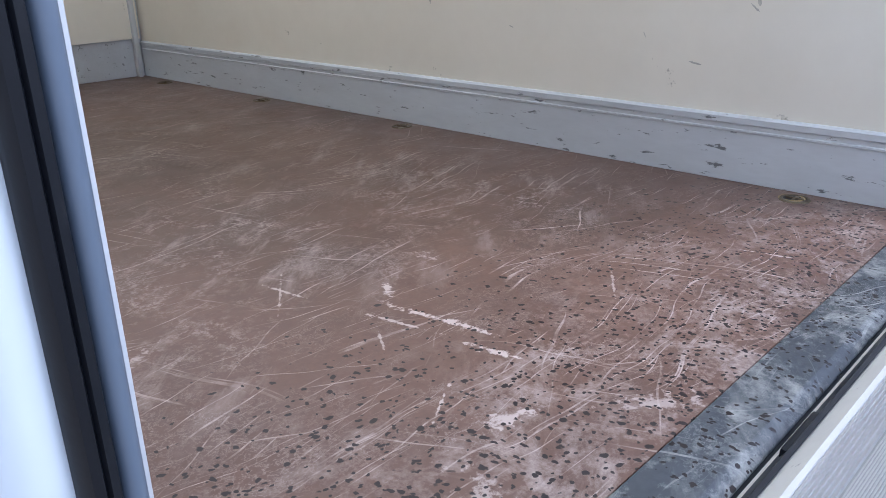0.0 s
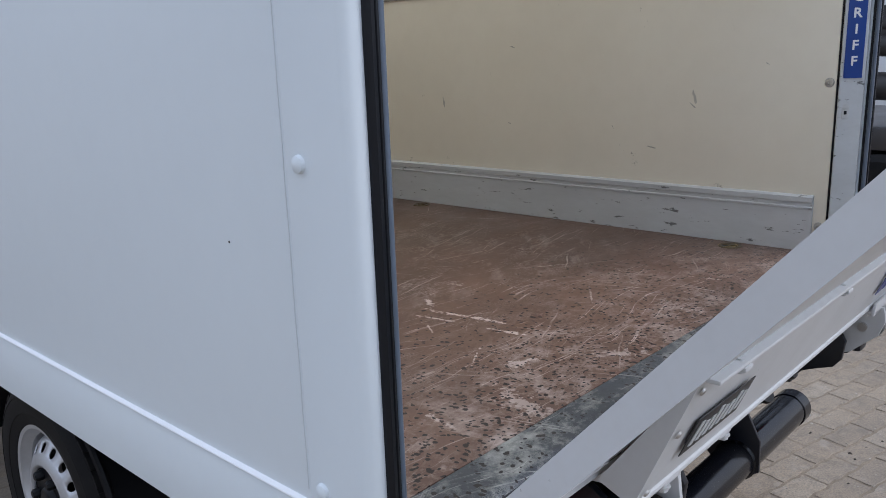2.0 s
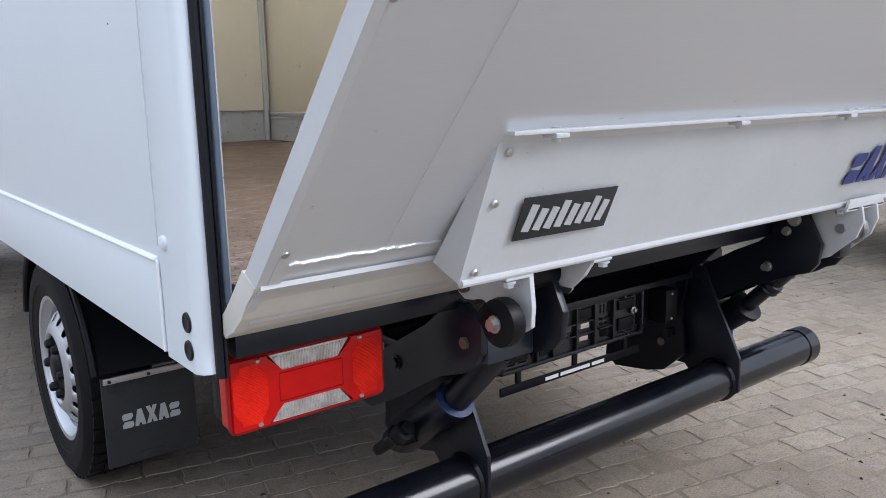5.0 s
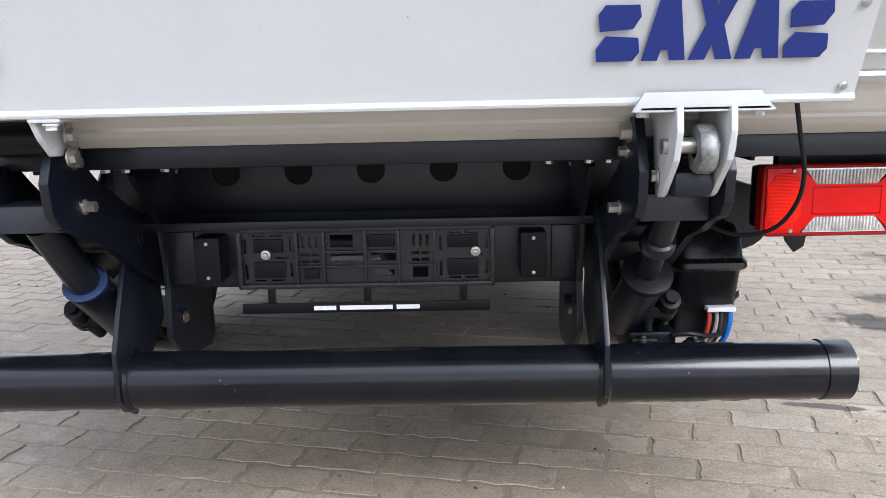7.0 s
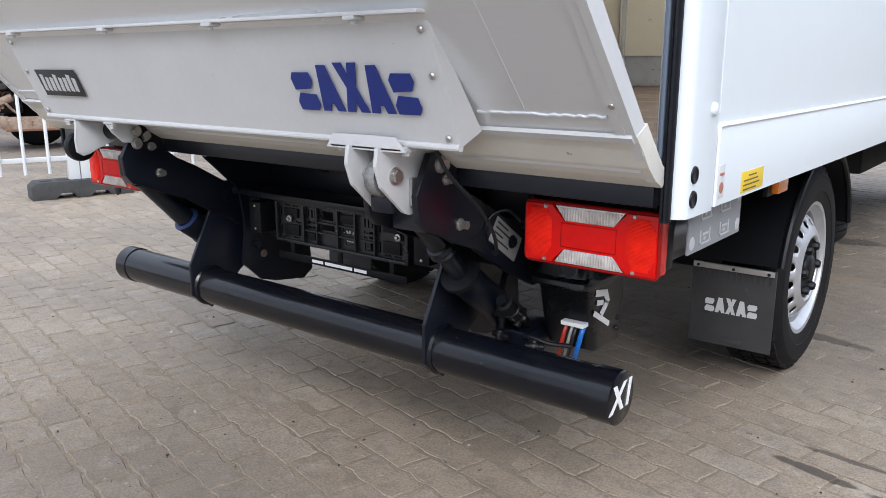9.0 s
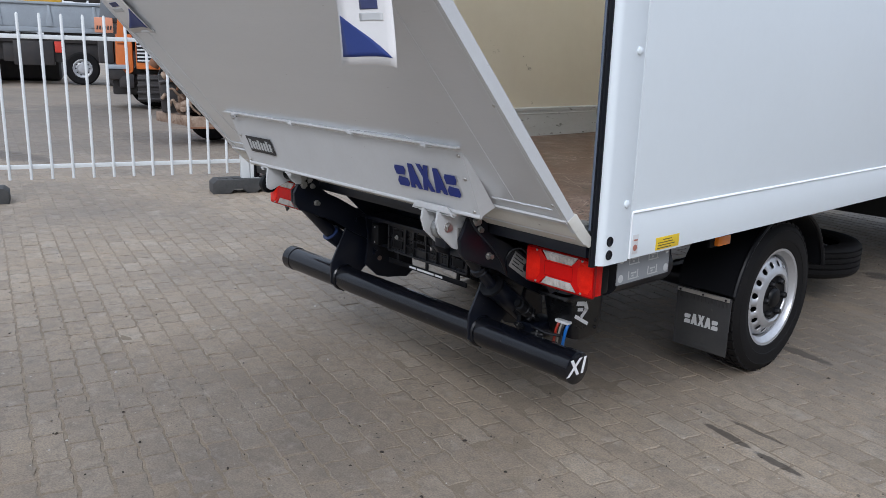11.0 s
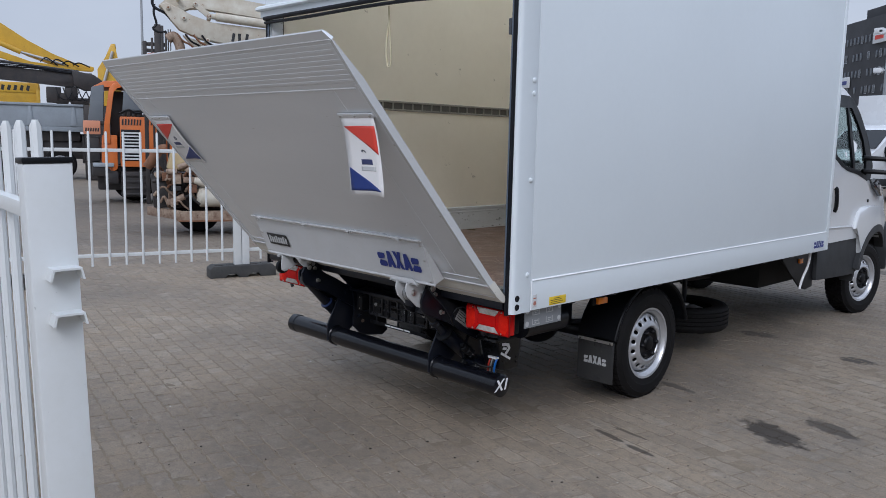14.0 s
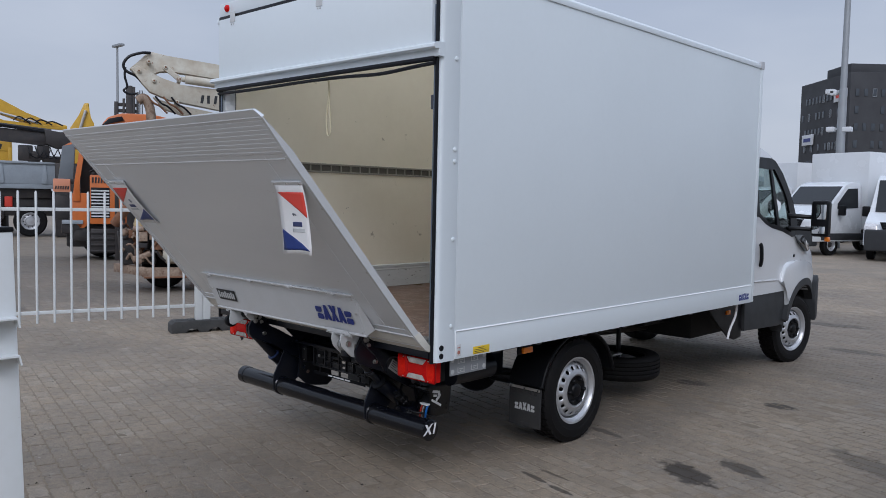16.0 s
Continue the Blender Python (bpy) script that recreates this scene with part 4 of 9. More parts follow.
arched_mark("maker_mark", 0.369, 0.690, 0.064, 0.079, 0.020, M_BLUE, cover, Matrix.Translation(PB + PN * 0.005) @ M_PANEL, "bold blue maker mark")
bm = BM()
q = Matrix.Translation(PB + PN * 0.005) @ M_PANEL
box(bm, (-0.672, 0.068, 0.0), (-0.462, 0.143, 0.002), 0.0015, q)
sign = part("maker_sign", bm, M_BLACKLET, lift, "small black sign with a pale mark")
for k in range(8):
    strokes("sign_mark", [((-0.652 + k * 0.0235, 0.088), (-0.652 + k * 0.0235 + 0.006, 0.116 if k % 3 else 0.125))], 0.016, M_GREYLET, sign, Matrix.Translation(PN * 0.0022) @ q)

# flags on the platform: white vinyl with a red and a blue corner, on a clamp bar
M_VINYL = surface("white_vinyl", (0.72, 0.71, 0.70), 0.5, var=0.15)
M_VBLUE = surface("blue_vinyl", (0.01, 0.03, 0.17), 0.5, var=0.2)
M_INK = surface("dark_flag_ink", (0.03, 0.04, 0.12), 0.5, var=0.1)
for x0, x1, hang in ((-0.990, -0.778, 0.0), (0.792, 1.008, 0.190)):
    ms = Matrix.Translation(on_lift(0, TH)) @ Matrix(((1, 0, 0, 0), (0, U.y, N.y, 0), (0, U.z, N.z, 0), (0, 0, 0, 1)))
    s1, flen = 1.086, 0.315 if hang else 0.325
    FW = x1 - x0

    def flag_at(g, f, out=0.0):
        """A point of the vinyl: g across, f down; it hangs off the platform."""
        n = 0.004 + hang * (f ** 1.25) + 0.010 * math.sin(math.pi * f) + 0.004 * f * math.cos(5 * g)
        return ms @ Vector((x0 + FW * g + hang * 0.2 * f, s1 - flen * f * (1 - hang * 0.8 * f), n + out))

    def flag_field(name, poly, mat, parent, out):
        """A printed field: a fan of the polygon's points, cut fine enough to follow the vinyl."""
        bm = BM()
        # the flag on the other side is its mirror image
        (g0, f0), (g1, f1), (g2, f2), (g3, f3) = poly if hang else [(1 - g, f) for g, f in poly]
        rows = []
        for i in range(9):
            a = i / 8
            row = []
            for j in range(7):
                b = j / 6
                gl, fl_, gr, fr = g0 + (g3 - g0) * a, f0 + (f3 - f0) * a, g1 + (g2 - g1) * a, f1 + (f2 - f1) * a
                row.append(bm.verts.new(flag_at(gl + (gr - gl) * b, fl_ + (fr - fl_) * b, out)))
            rows.append(row)
        for i in range(8):
            for j in range(6):
                bm.faces.new((rows[i][j], rows[i][j + 1], rows[i + 1][j + 1], rows[i + 1][j]))
        ob = part(name, bm, mat, parent)
        sol = ob.modifiers.new("thickness", "SOLIDIFY")
        sol.thickness, sol.offset = 0.0012, 0.0
        return ob

    flag_ob = flag_field("warning_flag", [(0, 0), (1, 0), (1, 1), (0, 1)], M_VINYL, lift, 0.0)
    tagged(flag_ob, "white vinyl flag with red and blue corners")
    flag_field("red_field", [(0.06, 0.12), (0.96, 0.12), (0.96, 0.46), (0.06, 0.13)], M_REDFLAG, flag_ob, 0.0016)
    flag_field("blue_field", [(0.04, 0.62), (0.05, 0.62), (0.94, 0.93), (0.04, 0.93)], M_VBLUE, flag_ob, 0.0016)
    flag_field("flag_mark", [(0.42, 0.52), (0.74, 0.52), (0.74, 0.585), (0.42, 0.585)], M_INK, flag_ob, 0.0018)
    flag_field("flag_mark", [(0.40, 0.61), (0.82, 0.61), (0.82, 0.665), (0.40, 0.665)], M_GREYLET, flag_ob, 0.0018)
    bm = BM()
    lathe(bm, [(0.006, 0), (0.006, 0.0015), (0.013, 0.0015), (0.013, 0)], 16, Matrix.Translation(flag_at(0.52, 0.43, 0.0012)) @ ms.to_3x3().to_4x4() @ pose(0, 0, 0, 0, -90, 0))
    part("flag_mark", bm, surface("grey_flag_ink", (0.10, 0.11, 0.14), 0.5, var=0.1), flag_ob)
    bm = BM()
    box(bm, (x0 - 0.006, s1 - 0.008, 0.0), (x1 + 0.006, s1 + 0.014, 0.009), 0.002, ms)
    part("clamp_bar", bm, M_ALU, flag_ob)
    for g in (0.05, 0.5, 0.95):
        bm = BM()
        rod(bm, ms @ Vector((x0 + FW * g, s1 + 0.003, 0.0)), ms @ Vector((x0 + FW * g, s1 + 0.003, 0.013)), 0.005, 8)
        part("clamp_screw", bm, M_STEEL, flag_ob)
    if hang == 0:
        bm = BM()
        box(bm, (x0 - 0.004, 0.753, -0.001), (x1 + 0.004, 0.767, 0.003), 0.001, ms)
        part("pale_strip", bm, M_WHITEPAINT, lift, "pale strip on the platform")
# seams of the sheets
for s in (-1, 1):
    bm = BM()
    slab(bm, min(s * 0.854, s * 0.8555), max(s * 0.854, s * 0.8555), [(0.11, TH - 0.004), (0.11, TH - 0.0025), (TIP - 0.01, TH - 0.0025), (TIP - 0.01, TH - 0.004)])
    part("sheet_seam", bm, M_ALU, deck)

# ---- underrun tube ----
TUY, TUZ, TUR = 0.130, 0.342, 0.056
bm = BM()
lathe(bm, [(0.0, -0.925), (TUR - 0.004, -0.925), (TUR, -0.921), (TUR, 0.921), (TUR - 0.004, 0.925), (0.0, 0.925)], 40, pose(0, TUY, TUZ))
tube = part("underrun_tube", bm, M_BLACKTUBE, lift, "black painted round underrun tube")
# pale crust of dried dirt along the underside
M_CRUST = surface("dried_dirt_crust", (0.20, 0.175, 0.145), 0.9, dark=(0.08, 0.07, 0.06), var=0.9, big=30, fine=150, bump=0.4)
rng = random.Random(5)
for x0, x1 in ((-0.86, -0.50), (-0.45, 0.43), (0.47, 0.86)):
    bm = BM()
    n = int((x1 - x0) / 0.012)
    pts, rad = [], []
    for k in range(n + 1):
        a = radians(-104 + 9 * noise.noise(Vector((k * 0.11, x0, 0))) + rng.uniform(-2, 2))
        pts.append((x0 + (x1 - x0) * k / n, TUY + (TUR - 0.0010) * math.cos(a), TUZ + (TUR - 0.0010) * math.sin(a)))
        rad.append(max(0.0006, 0.0030 + 0.0034 * noise.noise(Vector((k * 0.23, x0, 4))) + rng.uniform(-0.0007, 0.0009)))
    sweep(bm, pts, rad, 7)
    part("dirt_crust", bm, M_CRUST, tube, "pale crust of dried dirt")
for s in (-1, 1):
    bm = BM()
    a, b = sorted((s * 0.872, s * 0.930))
    lathe(bm, [(TUR - 0.002, a), (TUR + 0.003, a + 0.002), (TUR + 0.003, b - 0.004), (TUR - 0.003, b), (0.0, b)] if s > 0 else [(0.0, a), (TUR - 0.003, a), (TUR + 0.003, a + 0.004), (TUR + 0.003, b - 0.002), (TUR - 0.002, b)], 40, pose(0, TUY, TUZ))
    part("end_cap", bm, M_BLACKTUBE, tube, "black end cap")
    m = Matrix.Translation((s * 0.9305, TUY, TUZ)) @ Matrix(((0, 0, s, 0), (s, 0, 0, 0), (0, 1, 0, 0), (0, 0, 0, 1)))
    letters("X1", 0.080, M_WHITELET, tube, m @ Matrix(((1, 0.25, 0, 0.0), (0, 1, 0, 0.004), (0, 0, 1, 0), (0, 0, 0, 1))), "end_mark", bold=0.002)
    # plate that carries the tube, with a rolled collar
    bm = BM()
    x = 0.452 if s > 0 else -0.474
    prism(bm, [(0.32, 0.42), (0.30, 0.62), (0.24, 0.665), (0.185, 0.66), (0.155, 0.60), (TUY - TUR - 0.012, 0.42), (TUY - TUR - 0.014, TUZ - 0.02), (TUY, TUZ - TUR - 0.016), (TUY + TUR + 0.012, TUZ - 0.02), (0.24, 0.37)], "x", x - 0.005, x + 0.005, 0.002)
    part("tube_bracket", bm, M_BLACK, lift, "black steel tube bracket")
    bm = BM()
    lathe(bm, [(TUR + 0.001, -0.012), (TUR + 0.007, -0.006), (TUR + 0.007, 0.006), (TUR + 0.001, 0.012)], 40, pose(x, TUY, TUZ))
    part("weld_collar", bm, M_BLACKTUBE, tube)

# ---- rear cross members, plate carrier ----
bm = BM()
box(bm, (-1.03, -0.004, 0.772), (1.03, 0.07, 0.812), 0.004)
part("rear_beam", bm, M_BLACK, lift, "black rear cross beam")
bm = BM()
box(bm, (-0.56, 0.34, 0.63), (0.56, 0.365, 0.775), 0.003)
box(bm, (-0.56, 0.22, 0.622), (0.56, 0.36, 0.640), 0.004)
back = part("frame_channel", bm, M_BLACK, lift, "black frame channel")
for x in (-0.47, -0.315, -0.16, -0.005, 0.15, 0.305):
    bm = BM()
    lathe(bm, [(0.0, 0.002), (0.028, 0.002), (0.03, 0.0)], 24, pose(x, 0.339, 0.728, 0, 0, -90))
    part("round_hole", bm, surface("dark_void", (0.003, 0.003, 0.003), 0.9, var=0.1, bump=0), back)
bm = BM()
box(bm, (-0.425, 0.262, 0.494), (-0.105, 0.32, 0.628), 0.004)
box(bm, (0.135, 0.262, 0.494), (0.425, 0.32, 0.628), 0.004)
box(bm, (-0.110, 0.262, 0.606), (0.140, 0.32, 0.628), 0.004)
carrier = part("plate_carrier", bm, M_BLACK, lift, "black plate carrier beam")
for s in (-1, 1):
    bm = BM()
    box(bm, (min(s * 0.42, s * 0.432), 0.235, 0.50), (max(s * 0.42, s * 0.432), 0.325, 0.625), 0.002)
    box(bm, (min(s * 0.37, s * 0.425), 0.256, 0.505), (max(s * 0.37, s * 0.425), 0.263, 0.615), 0.002)
    part("carrier_end", bm, M_BLACK, carrier)
    bm = BM()
    box(bm, (s * 0.328 - 0.026, 0.203, 0.517), (s * 0.328 + 0.026, 0.262, 0.611), 0.004)
    lamp = part("plate_lamp", bm, M_PLASTIC, lift, "black plate lamp housing")
    for z in (0.529, 0.599):
        bm = BM()
        lathe(bm, [(0.0, 0.003), (0.0035, 0.002), (0.004, 0.0)], 8, pose(s * 0.328, 0.203, z, 0, 0, -90))
        part("screw", bm, M_STEEL, lamp)

# number plate holder: frame and a lattice of ribs and pockets
holder = thing("plate_holder", "empty black plastic number plate holder with ribbed lattice", "plate holder", (-0.013, 0.25, 0.558))
HW, HH = 0.265, 0.064
M_HOLDER = surface("satin_black_plastic", (0.012, 0.013, 0.016), 0.30, var=0.4, big=20, fine=200, bump=0.05)
bm = BM()
for lo, hi in (((-HW, -0.012, -HH), (HW, 0.012, -HH + 0.010)), ((-HW, -0.012, HH - 0.010), (HW, 0.012, HH)), ((-HW, -0.012, -HH), (-HW + 0.009, 0.012, HH)), ((HW - 0.009, -0.012, -HH), (HW, 0.012, HH))):
    box(bm, lo, hi, 0.003)
part("holder_frame", bm, M_HOLDER, holder)


def pierced(bm, x0, x1, z0, z1, y0, y1, holes):
    """A sheet in the xz plane with rectangular holes (x0, x1, z0, z1) through it."""
    xs = sorted({x0, x1, *(q for h in holes for q in h[:2])})
    zs = sorted({z0, z1, *(q for h in holes for q in h[2:])})
    for za, zb in zip(zs, zs[1:]):
        run = None
        for xa, xb in zip(xs, xs[1:]):
            open_ = any(h[0] <= (xa + xb) / 2 <= h[1] and h[2] <= (za + zb) / 2 <= h[3] for h in holes)
            if open_:
                if run:
                    box(bm, (run[0], y0, za), (run[1], y1, zb))
                run = None
            else:
                run = (run[0], xb) if run else (xa, xb)
        if run:
            box(bm, (run[0], y0, za), (run[1], y1, zb))


HOLES = []
for sg in (-1, 1):
    a, b = sorted((sg * 0.258, sg * 0.146))
    # outer fields: dashes round two raised pads
    HOLES += [(a + 0.006, a + 0.012, 0.010, 0.040), (a + 0.006, a + 0.012, -0.044, -0.014), (b - 0.012, b - 0.006, 0.014, 0.044), (b - 0.012, b - 0.006, -0.040, -0.010)]
    HOLES += [(a + 0.024, a + 0.050, 0.045, 0.049), (a + 0.060, a + 0.086, 0.045, 0.049), (a + 0.024, a + 0.050, -0.050, -0.046), (a + 0.060, a + 0.086, -0.050, -0.046), (a + 0.070, a + 0.096, -0.002, 0.002)]
    # fields of narrow slots
    c, d = sorted((sg * 0.138, sg * 0.090))
    for k in range(3):
        HOLES += [(c + 0.006 + k * 0.014, c + 0.012 + k * 0.014, 0.020, 0.044)]
    HOLES += [(c + 0.004, c + 0.020, 0.002, 0.009), (c + 0.024, c + 0.040, 0.002, 0.009), (c + 0.004, c + 0.020, -0.012, -0.005), (c + 0.024, c + 0.040, -0.012, -0.005)]
    HOLES += [(c + 0.006, c + 0.038, -0.046, -0.024)] if sg > 0 else []
# open middle fields
HOLES += [(-0.074, -0.026, 0.020, 0.046), (-0.074, -0.006, -0.010, 0.006), (0.010, 0.062, -0.010, 0.006), (0.020, 0.058, -0.042, -0.028)]
bm = BM()
pierced(bm, -HW + 0.004, HW - 0.004, -HH + 0.004, HH - 0.004, 0.002, 0.007, HOLES)
part("holder_back", bm, M_HOLDER, holder)
for x in (-0.258, -0.142, -0.086, -0.001, 0.068, 0.142, 0.258):
    bm = BM()
    box(bm, (x - 0.0028, -0.010, -HH + 0.008), (x + 0.0028, 0.003, HH - 0.008), 0.001)
    part("holder_rib", bm, M_HOLDER, holder)
for x0, x1, zz in ((-0.083, 0.066, 0.012), (-0.083, 0.066, -0.019), (-0.256, -0.144, 0.056), (0.144, 0.256, 0.056), (-0.140, -0.088, -0.018), (0.088, 0.140, -0.018)):
    bm = BM()
    box(bm, (x0, -0.008, zz - 0.002), (x1, 0.003, zz + 0.002), 0.001)
    part("holder_rib", bm, M_HOLDER, holder)
# raised pads with soft corners
for x0, x1, z0, z1 in ((-0.232, -0.172, 0.012, 0.040), (-0.232, -0.168, -0.042, -0.008), (0.168, 0.232, 0.016, 0.042), (0.168, 0.232, -0.042, -0.008), (0.004, 0.060, 0.020, 0.046), (-0.130, -0.098, -0.046, -0.024)):
    bm = BM()
    box(bm, (x0, -0.004, z0), (x1, 0.003, z1), 0.0025)
    part("holder_pad", bm, M_PLASTIC, holder)
for x in (-0.206, 0.226):
    bm = BM()
    lathe(bm, [(0.0, 0.012), (0.005, 0.011), (0.006, 0.005), (0.010, 0.004), (0.0105, 0.0)], 14, pose(x, -0.004, 0.008, 0, 0, -90))
    part("screw", bm, M_STEEL, holder, "bright round-headed screw")
bm = BM()
box(bm, (-0.262, -0.006, -0.118), (0.255, 0.0, -0.096), 0.002)
for x in (-0.2, 0.0, 0.2):
    box(bm, (x - 0.008, -0.004, -0.10), (x + 0.008, 0.004, -HH + 0.004), 0.002)
strip = part("holder_strip", bm, M_PLASTIC, holder, "black strip with white printed bar")
bm = BM()
for x0, x1 in ((-0.112, -0.066), (-0.058, 0.052), (0.060, 0.108)):
    bm = BM()
    box(bm, (x0, -0.0069, -0.1115), (x1, -0.0062, -0.1025), 0.0)
    part("strip_mark", bm, M_WHITELET, strip, "white printed bar")


def bolt(bm, p, d, r=0.011, h=0.010, washer=True):
    """A hexagon head with a washer at p, standing out along d."""
    p, d = Vector(p), Vector(d).normalized()
    if washer:
        rod(bm, p, p + d * 0.003, r * 1.35, 16)
    sweep(bm, [p + d * 0.002, p + d * h], r, 6)


def bolt_part(parent, p, d, r, h, mat=M_STEEL, name="bolt", washer=True):
    bm = BM()
    bolt(bm, p, d, r, h, washer)
    return part(name, bm, mat, parent)


# ---- lift arms of two plates each, cylinders and hinges ----
ARM = [(-0.095, 0.847), (-0.018, 0.843), (-0.008, 0.778), (0.032, 0.748), (0.095, 0.721), (0.18, 0.672), (0.30, 0.60), (0.42, 0.50), (0.30, 0.49), (0.18, 0.552), (0.06, 0.628), (-0.01, 0.648), (-0.06, 0.676), (-0.112, 0.690), (-0.132, 0.715), (-0.138, 0.766)]
ARM_SHORT = [(-0.051, 0.764), (-0.02, 0.785), (0.03, 0.775), (0.095, 0.721), (0.18, 0.672), (0.30, 0.60), (0.42, 0.50), (0.30, 0.49), (0.18, 0.552), (0.06, 0.628), (-0.01, 0.648), (-0.05, 0.676), (-0.066, 0.70), (-0.068, 0.753)]
for s in (-1, 1):
    for xa, nm in ((0.463, "inner"), (0.596, "outer")):
        bm = BM()
        prism(bm, ARM_SHORT if s < 0 and nm == "outer" else ARM, "x", s * xa - 0.008, s * xa + 0.008, 0.003)
        arm = part("lift_arm_plate", bm, M_BLACK, lift, "black cranked lift arm plate")
        out = -s if nm == "inner" else s
        bolt_part(arm, (s * xa + out * 0.008, 0.197, 0.618), (out, 0, 0), 0.012, 0.010, M_BLACK, "pivot_bolt")
        if s < 0 and nm == "outer":
            bolt_part(arm, (-0.604, -0.026, 0.713), (-1, 0, 0), 0.012, 0.008, M_PINRUST, "zinc_bolt", False)
            continue
        bolt_part(arm, (s * xa + out * 0.008, -0.026 if s < 0 else 0.0, 0.713 if s < 0 else 0.69), (out, 0, 0), 0.010, 0.020, M_STEEL, name="zinc_bolt")
        bolt_part(arm, (s * xa + out * 0.008, -0.066, 0.822), (out, 0, 0), 0.013, 0.016, name="zinc_bolt")
        bolt_part(arm, (s * xa + out * 0.008, -0.047, 0.790), (out, 0, 0), 0.009, 0.014, name="zinc_bolt")
    bm = BM()
    rod(bm, (s * 0.47, 0.197, 0.618), (s * 0.59, 0.197, 0.618), 0.03, 16)
    part("arm_tube", bm, M_BLACK, lift)
    bm = BM()
    box(bm, (min(s * 0.471, s * 0.588), 0.24, 0.54), (max(s * 0.471, s * 0.588), 0.36, 0.585), 0.006)
    part("arm_web", bm, M_BLACK, lift)
    # inner mounting plate towards the frame
    bm = BM()
    prism(bm, [(0.22, 0.40), (0.29, 0.335), (0.35, 0.318), (0.47, 0.302), (0.51, 0.33), (0.50, 0.42), (0.5, 0.5), (0.5, 0.76), (0.14, 0.772), (0.10, 0.75), (0.22, 0.64), (0.24, 0.52)], "x", s * 0.425 - 0.006, s * 0.425 + 0.006, 0.002)
    plate = part("mounting_plate", bm, M_BLACK, lift, "black mounting plate")
    for y, z in ((0.40, 0.73), (0.36, 0.735), (0.32, 0.735)):
        bolt_part(plate, (s * 0.419, y, z), (-s, 0, 0), 0.006, 0.006, washer=False)
    bolt_part(plate, (s * 0.418, 0.27, 0.455), (-s, 0, 0), 0.012, 0.02, M_BLACK)
    bolt_part(plate, (s * 0.418, 0.30, 0.42), (-s, 0, 0), 0.009, 0.008, M_PINRUST)
    # bolts on the underside of the beam
    for xb in (0.34, 0.41, 0.445):
        bolt_part(plate, (s * xb, 0.05, 0.772), (0, 0, -1), 0.008, 0.010)
    # lift cylinder: barrel low, rod up to the crosshead
    xc = s * 0.530
    lo, mid, hi = Vector((xc, 0.285, 0.407)), Vector((xc, 0.10, 0.548)), Vector((xc, -0.035, 0.69))
    bm = BM()
    sweep(bm, [lo - (mid - lo).normalized() * 0.03, lo, mid], [0.03, 0.041, 0.041], 24)
    cyl = part("cylinder_barrel", bm, M_BLACK, lift, "black hydraulic cylinder barrel")
    d = (hi - mid).normalized()
    bm = BM()
    if s < 0:
        sweep(bm, [mid - d * 0.002, mid + d * 0.0, mid + d * 0.003, mid + d * 0.005], [0.0415, 0.0425, 0.0425, 0.034], 24)
    else:
        sweep(bm, [mid - d * 0.012, mid - d * 0.008, mid + d * 0.004, mid + d * 0.008], [0.043, 0.048, 0.048, 0.032], 24)
    part("wiper_ring", bm, surface("blue_wiper_ring", (0.012, 0.026, 0.085), 0.5, var=0.2) if s < 0 else M_PLASTIC, cyl, "blue plastic wiper ring" if s < 0 else "black plastic wiper ring")
    bm = BM()
    if s < 0:
        sweep(bm, [mid + d * 0.008, hi], 0.030, 20)
    else:
        sweep(bm, [mid + d * 0.004, mid + d * 0.085, mid + d * 0.087, mid + d * 0.092, mid + d * 0.098, mid + d * 0.104, mid + d * 0.115, mid + d * 0.118, hi], [0.022, 0.022, 0.030, 0.032, 0.028, 0.032, 0.030, 0.024, 0.024], 18)
    part("cylinder_sleeve", bm, M_BLACK, cyl)
    bm = BM()
    box(bm, (min(s * 0.472, s * 0.588), -0.066, 0.675), (max(s * 0.472, s * 0.588), 0.01, 0.722), 0.006)
    part("crosshead", bm, M_CROSS, cyl, "black crosshead with a blue-grey sky sheen in its colour")
    # valve block with a fitting beside the barrel
    ax = (lo - mid).normalized()
    off = Vector((s * 0.068, 0.0, -0.012))
    q = mid + ax * 0.085 + off
    bm = BM()
    sweep(bm, [q, q + ax * 0.014, q + ax * 0.016, q + ax * 0.05, q + ax * 0.052, q + ax * 0.078, q + ax * 0.080, q + ax * 0.15], [0.013, 0.013, 0.021, 0.021, 0.024, 0.024, 0.015, 0.013], 14)
    box(bm, (min(xc, xc + s * 0.068), q.y + 0.03, q.z - 0.055), (max(xc, xc + s * 0.068), q.y + 0.055, q.z - 0.03), 0.003)
    part("valve_block", bm, M_PLASTIC, cyl, "black hose valve")
    bm = BM()
    rod(bm, q + ax * 0.055, q + ax * 0.074, 0.0245, 6)
    part("valve_collar", bm, M_VALVE, cyl, "dull grey valve collar")

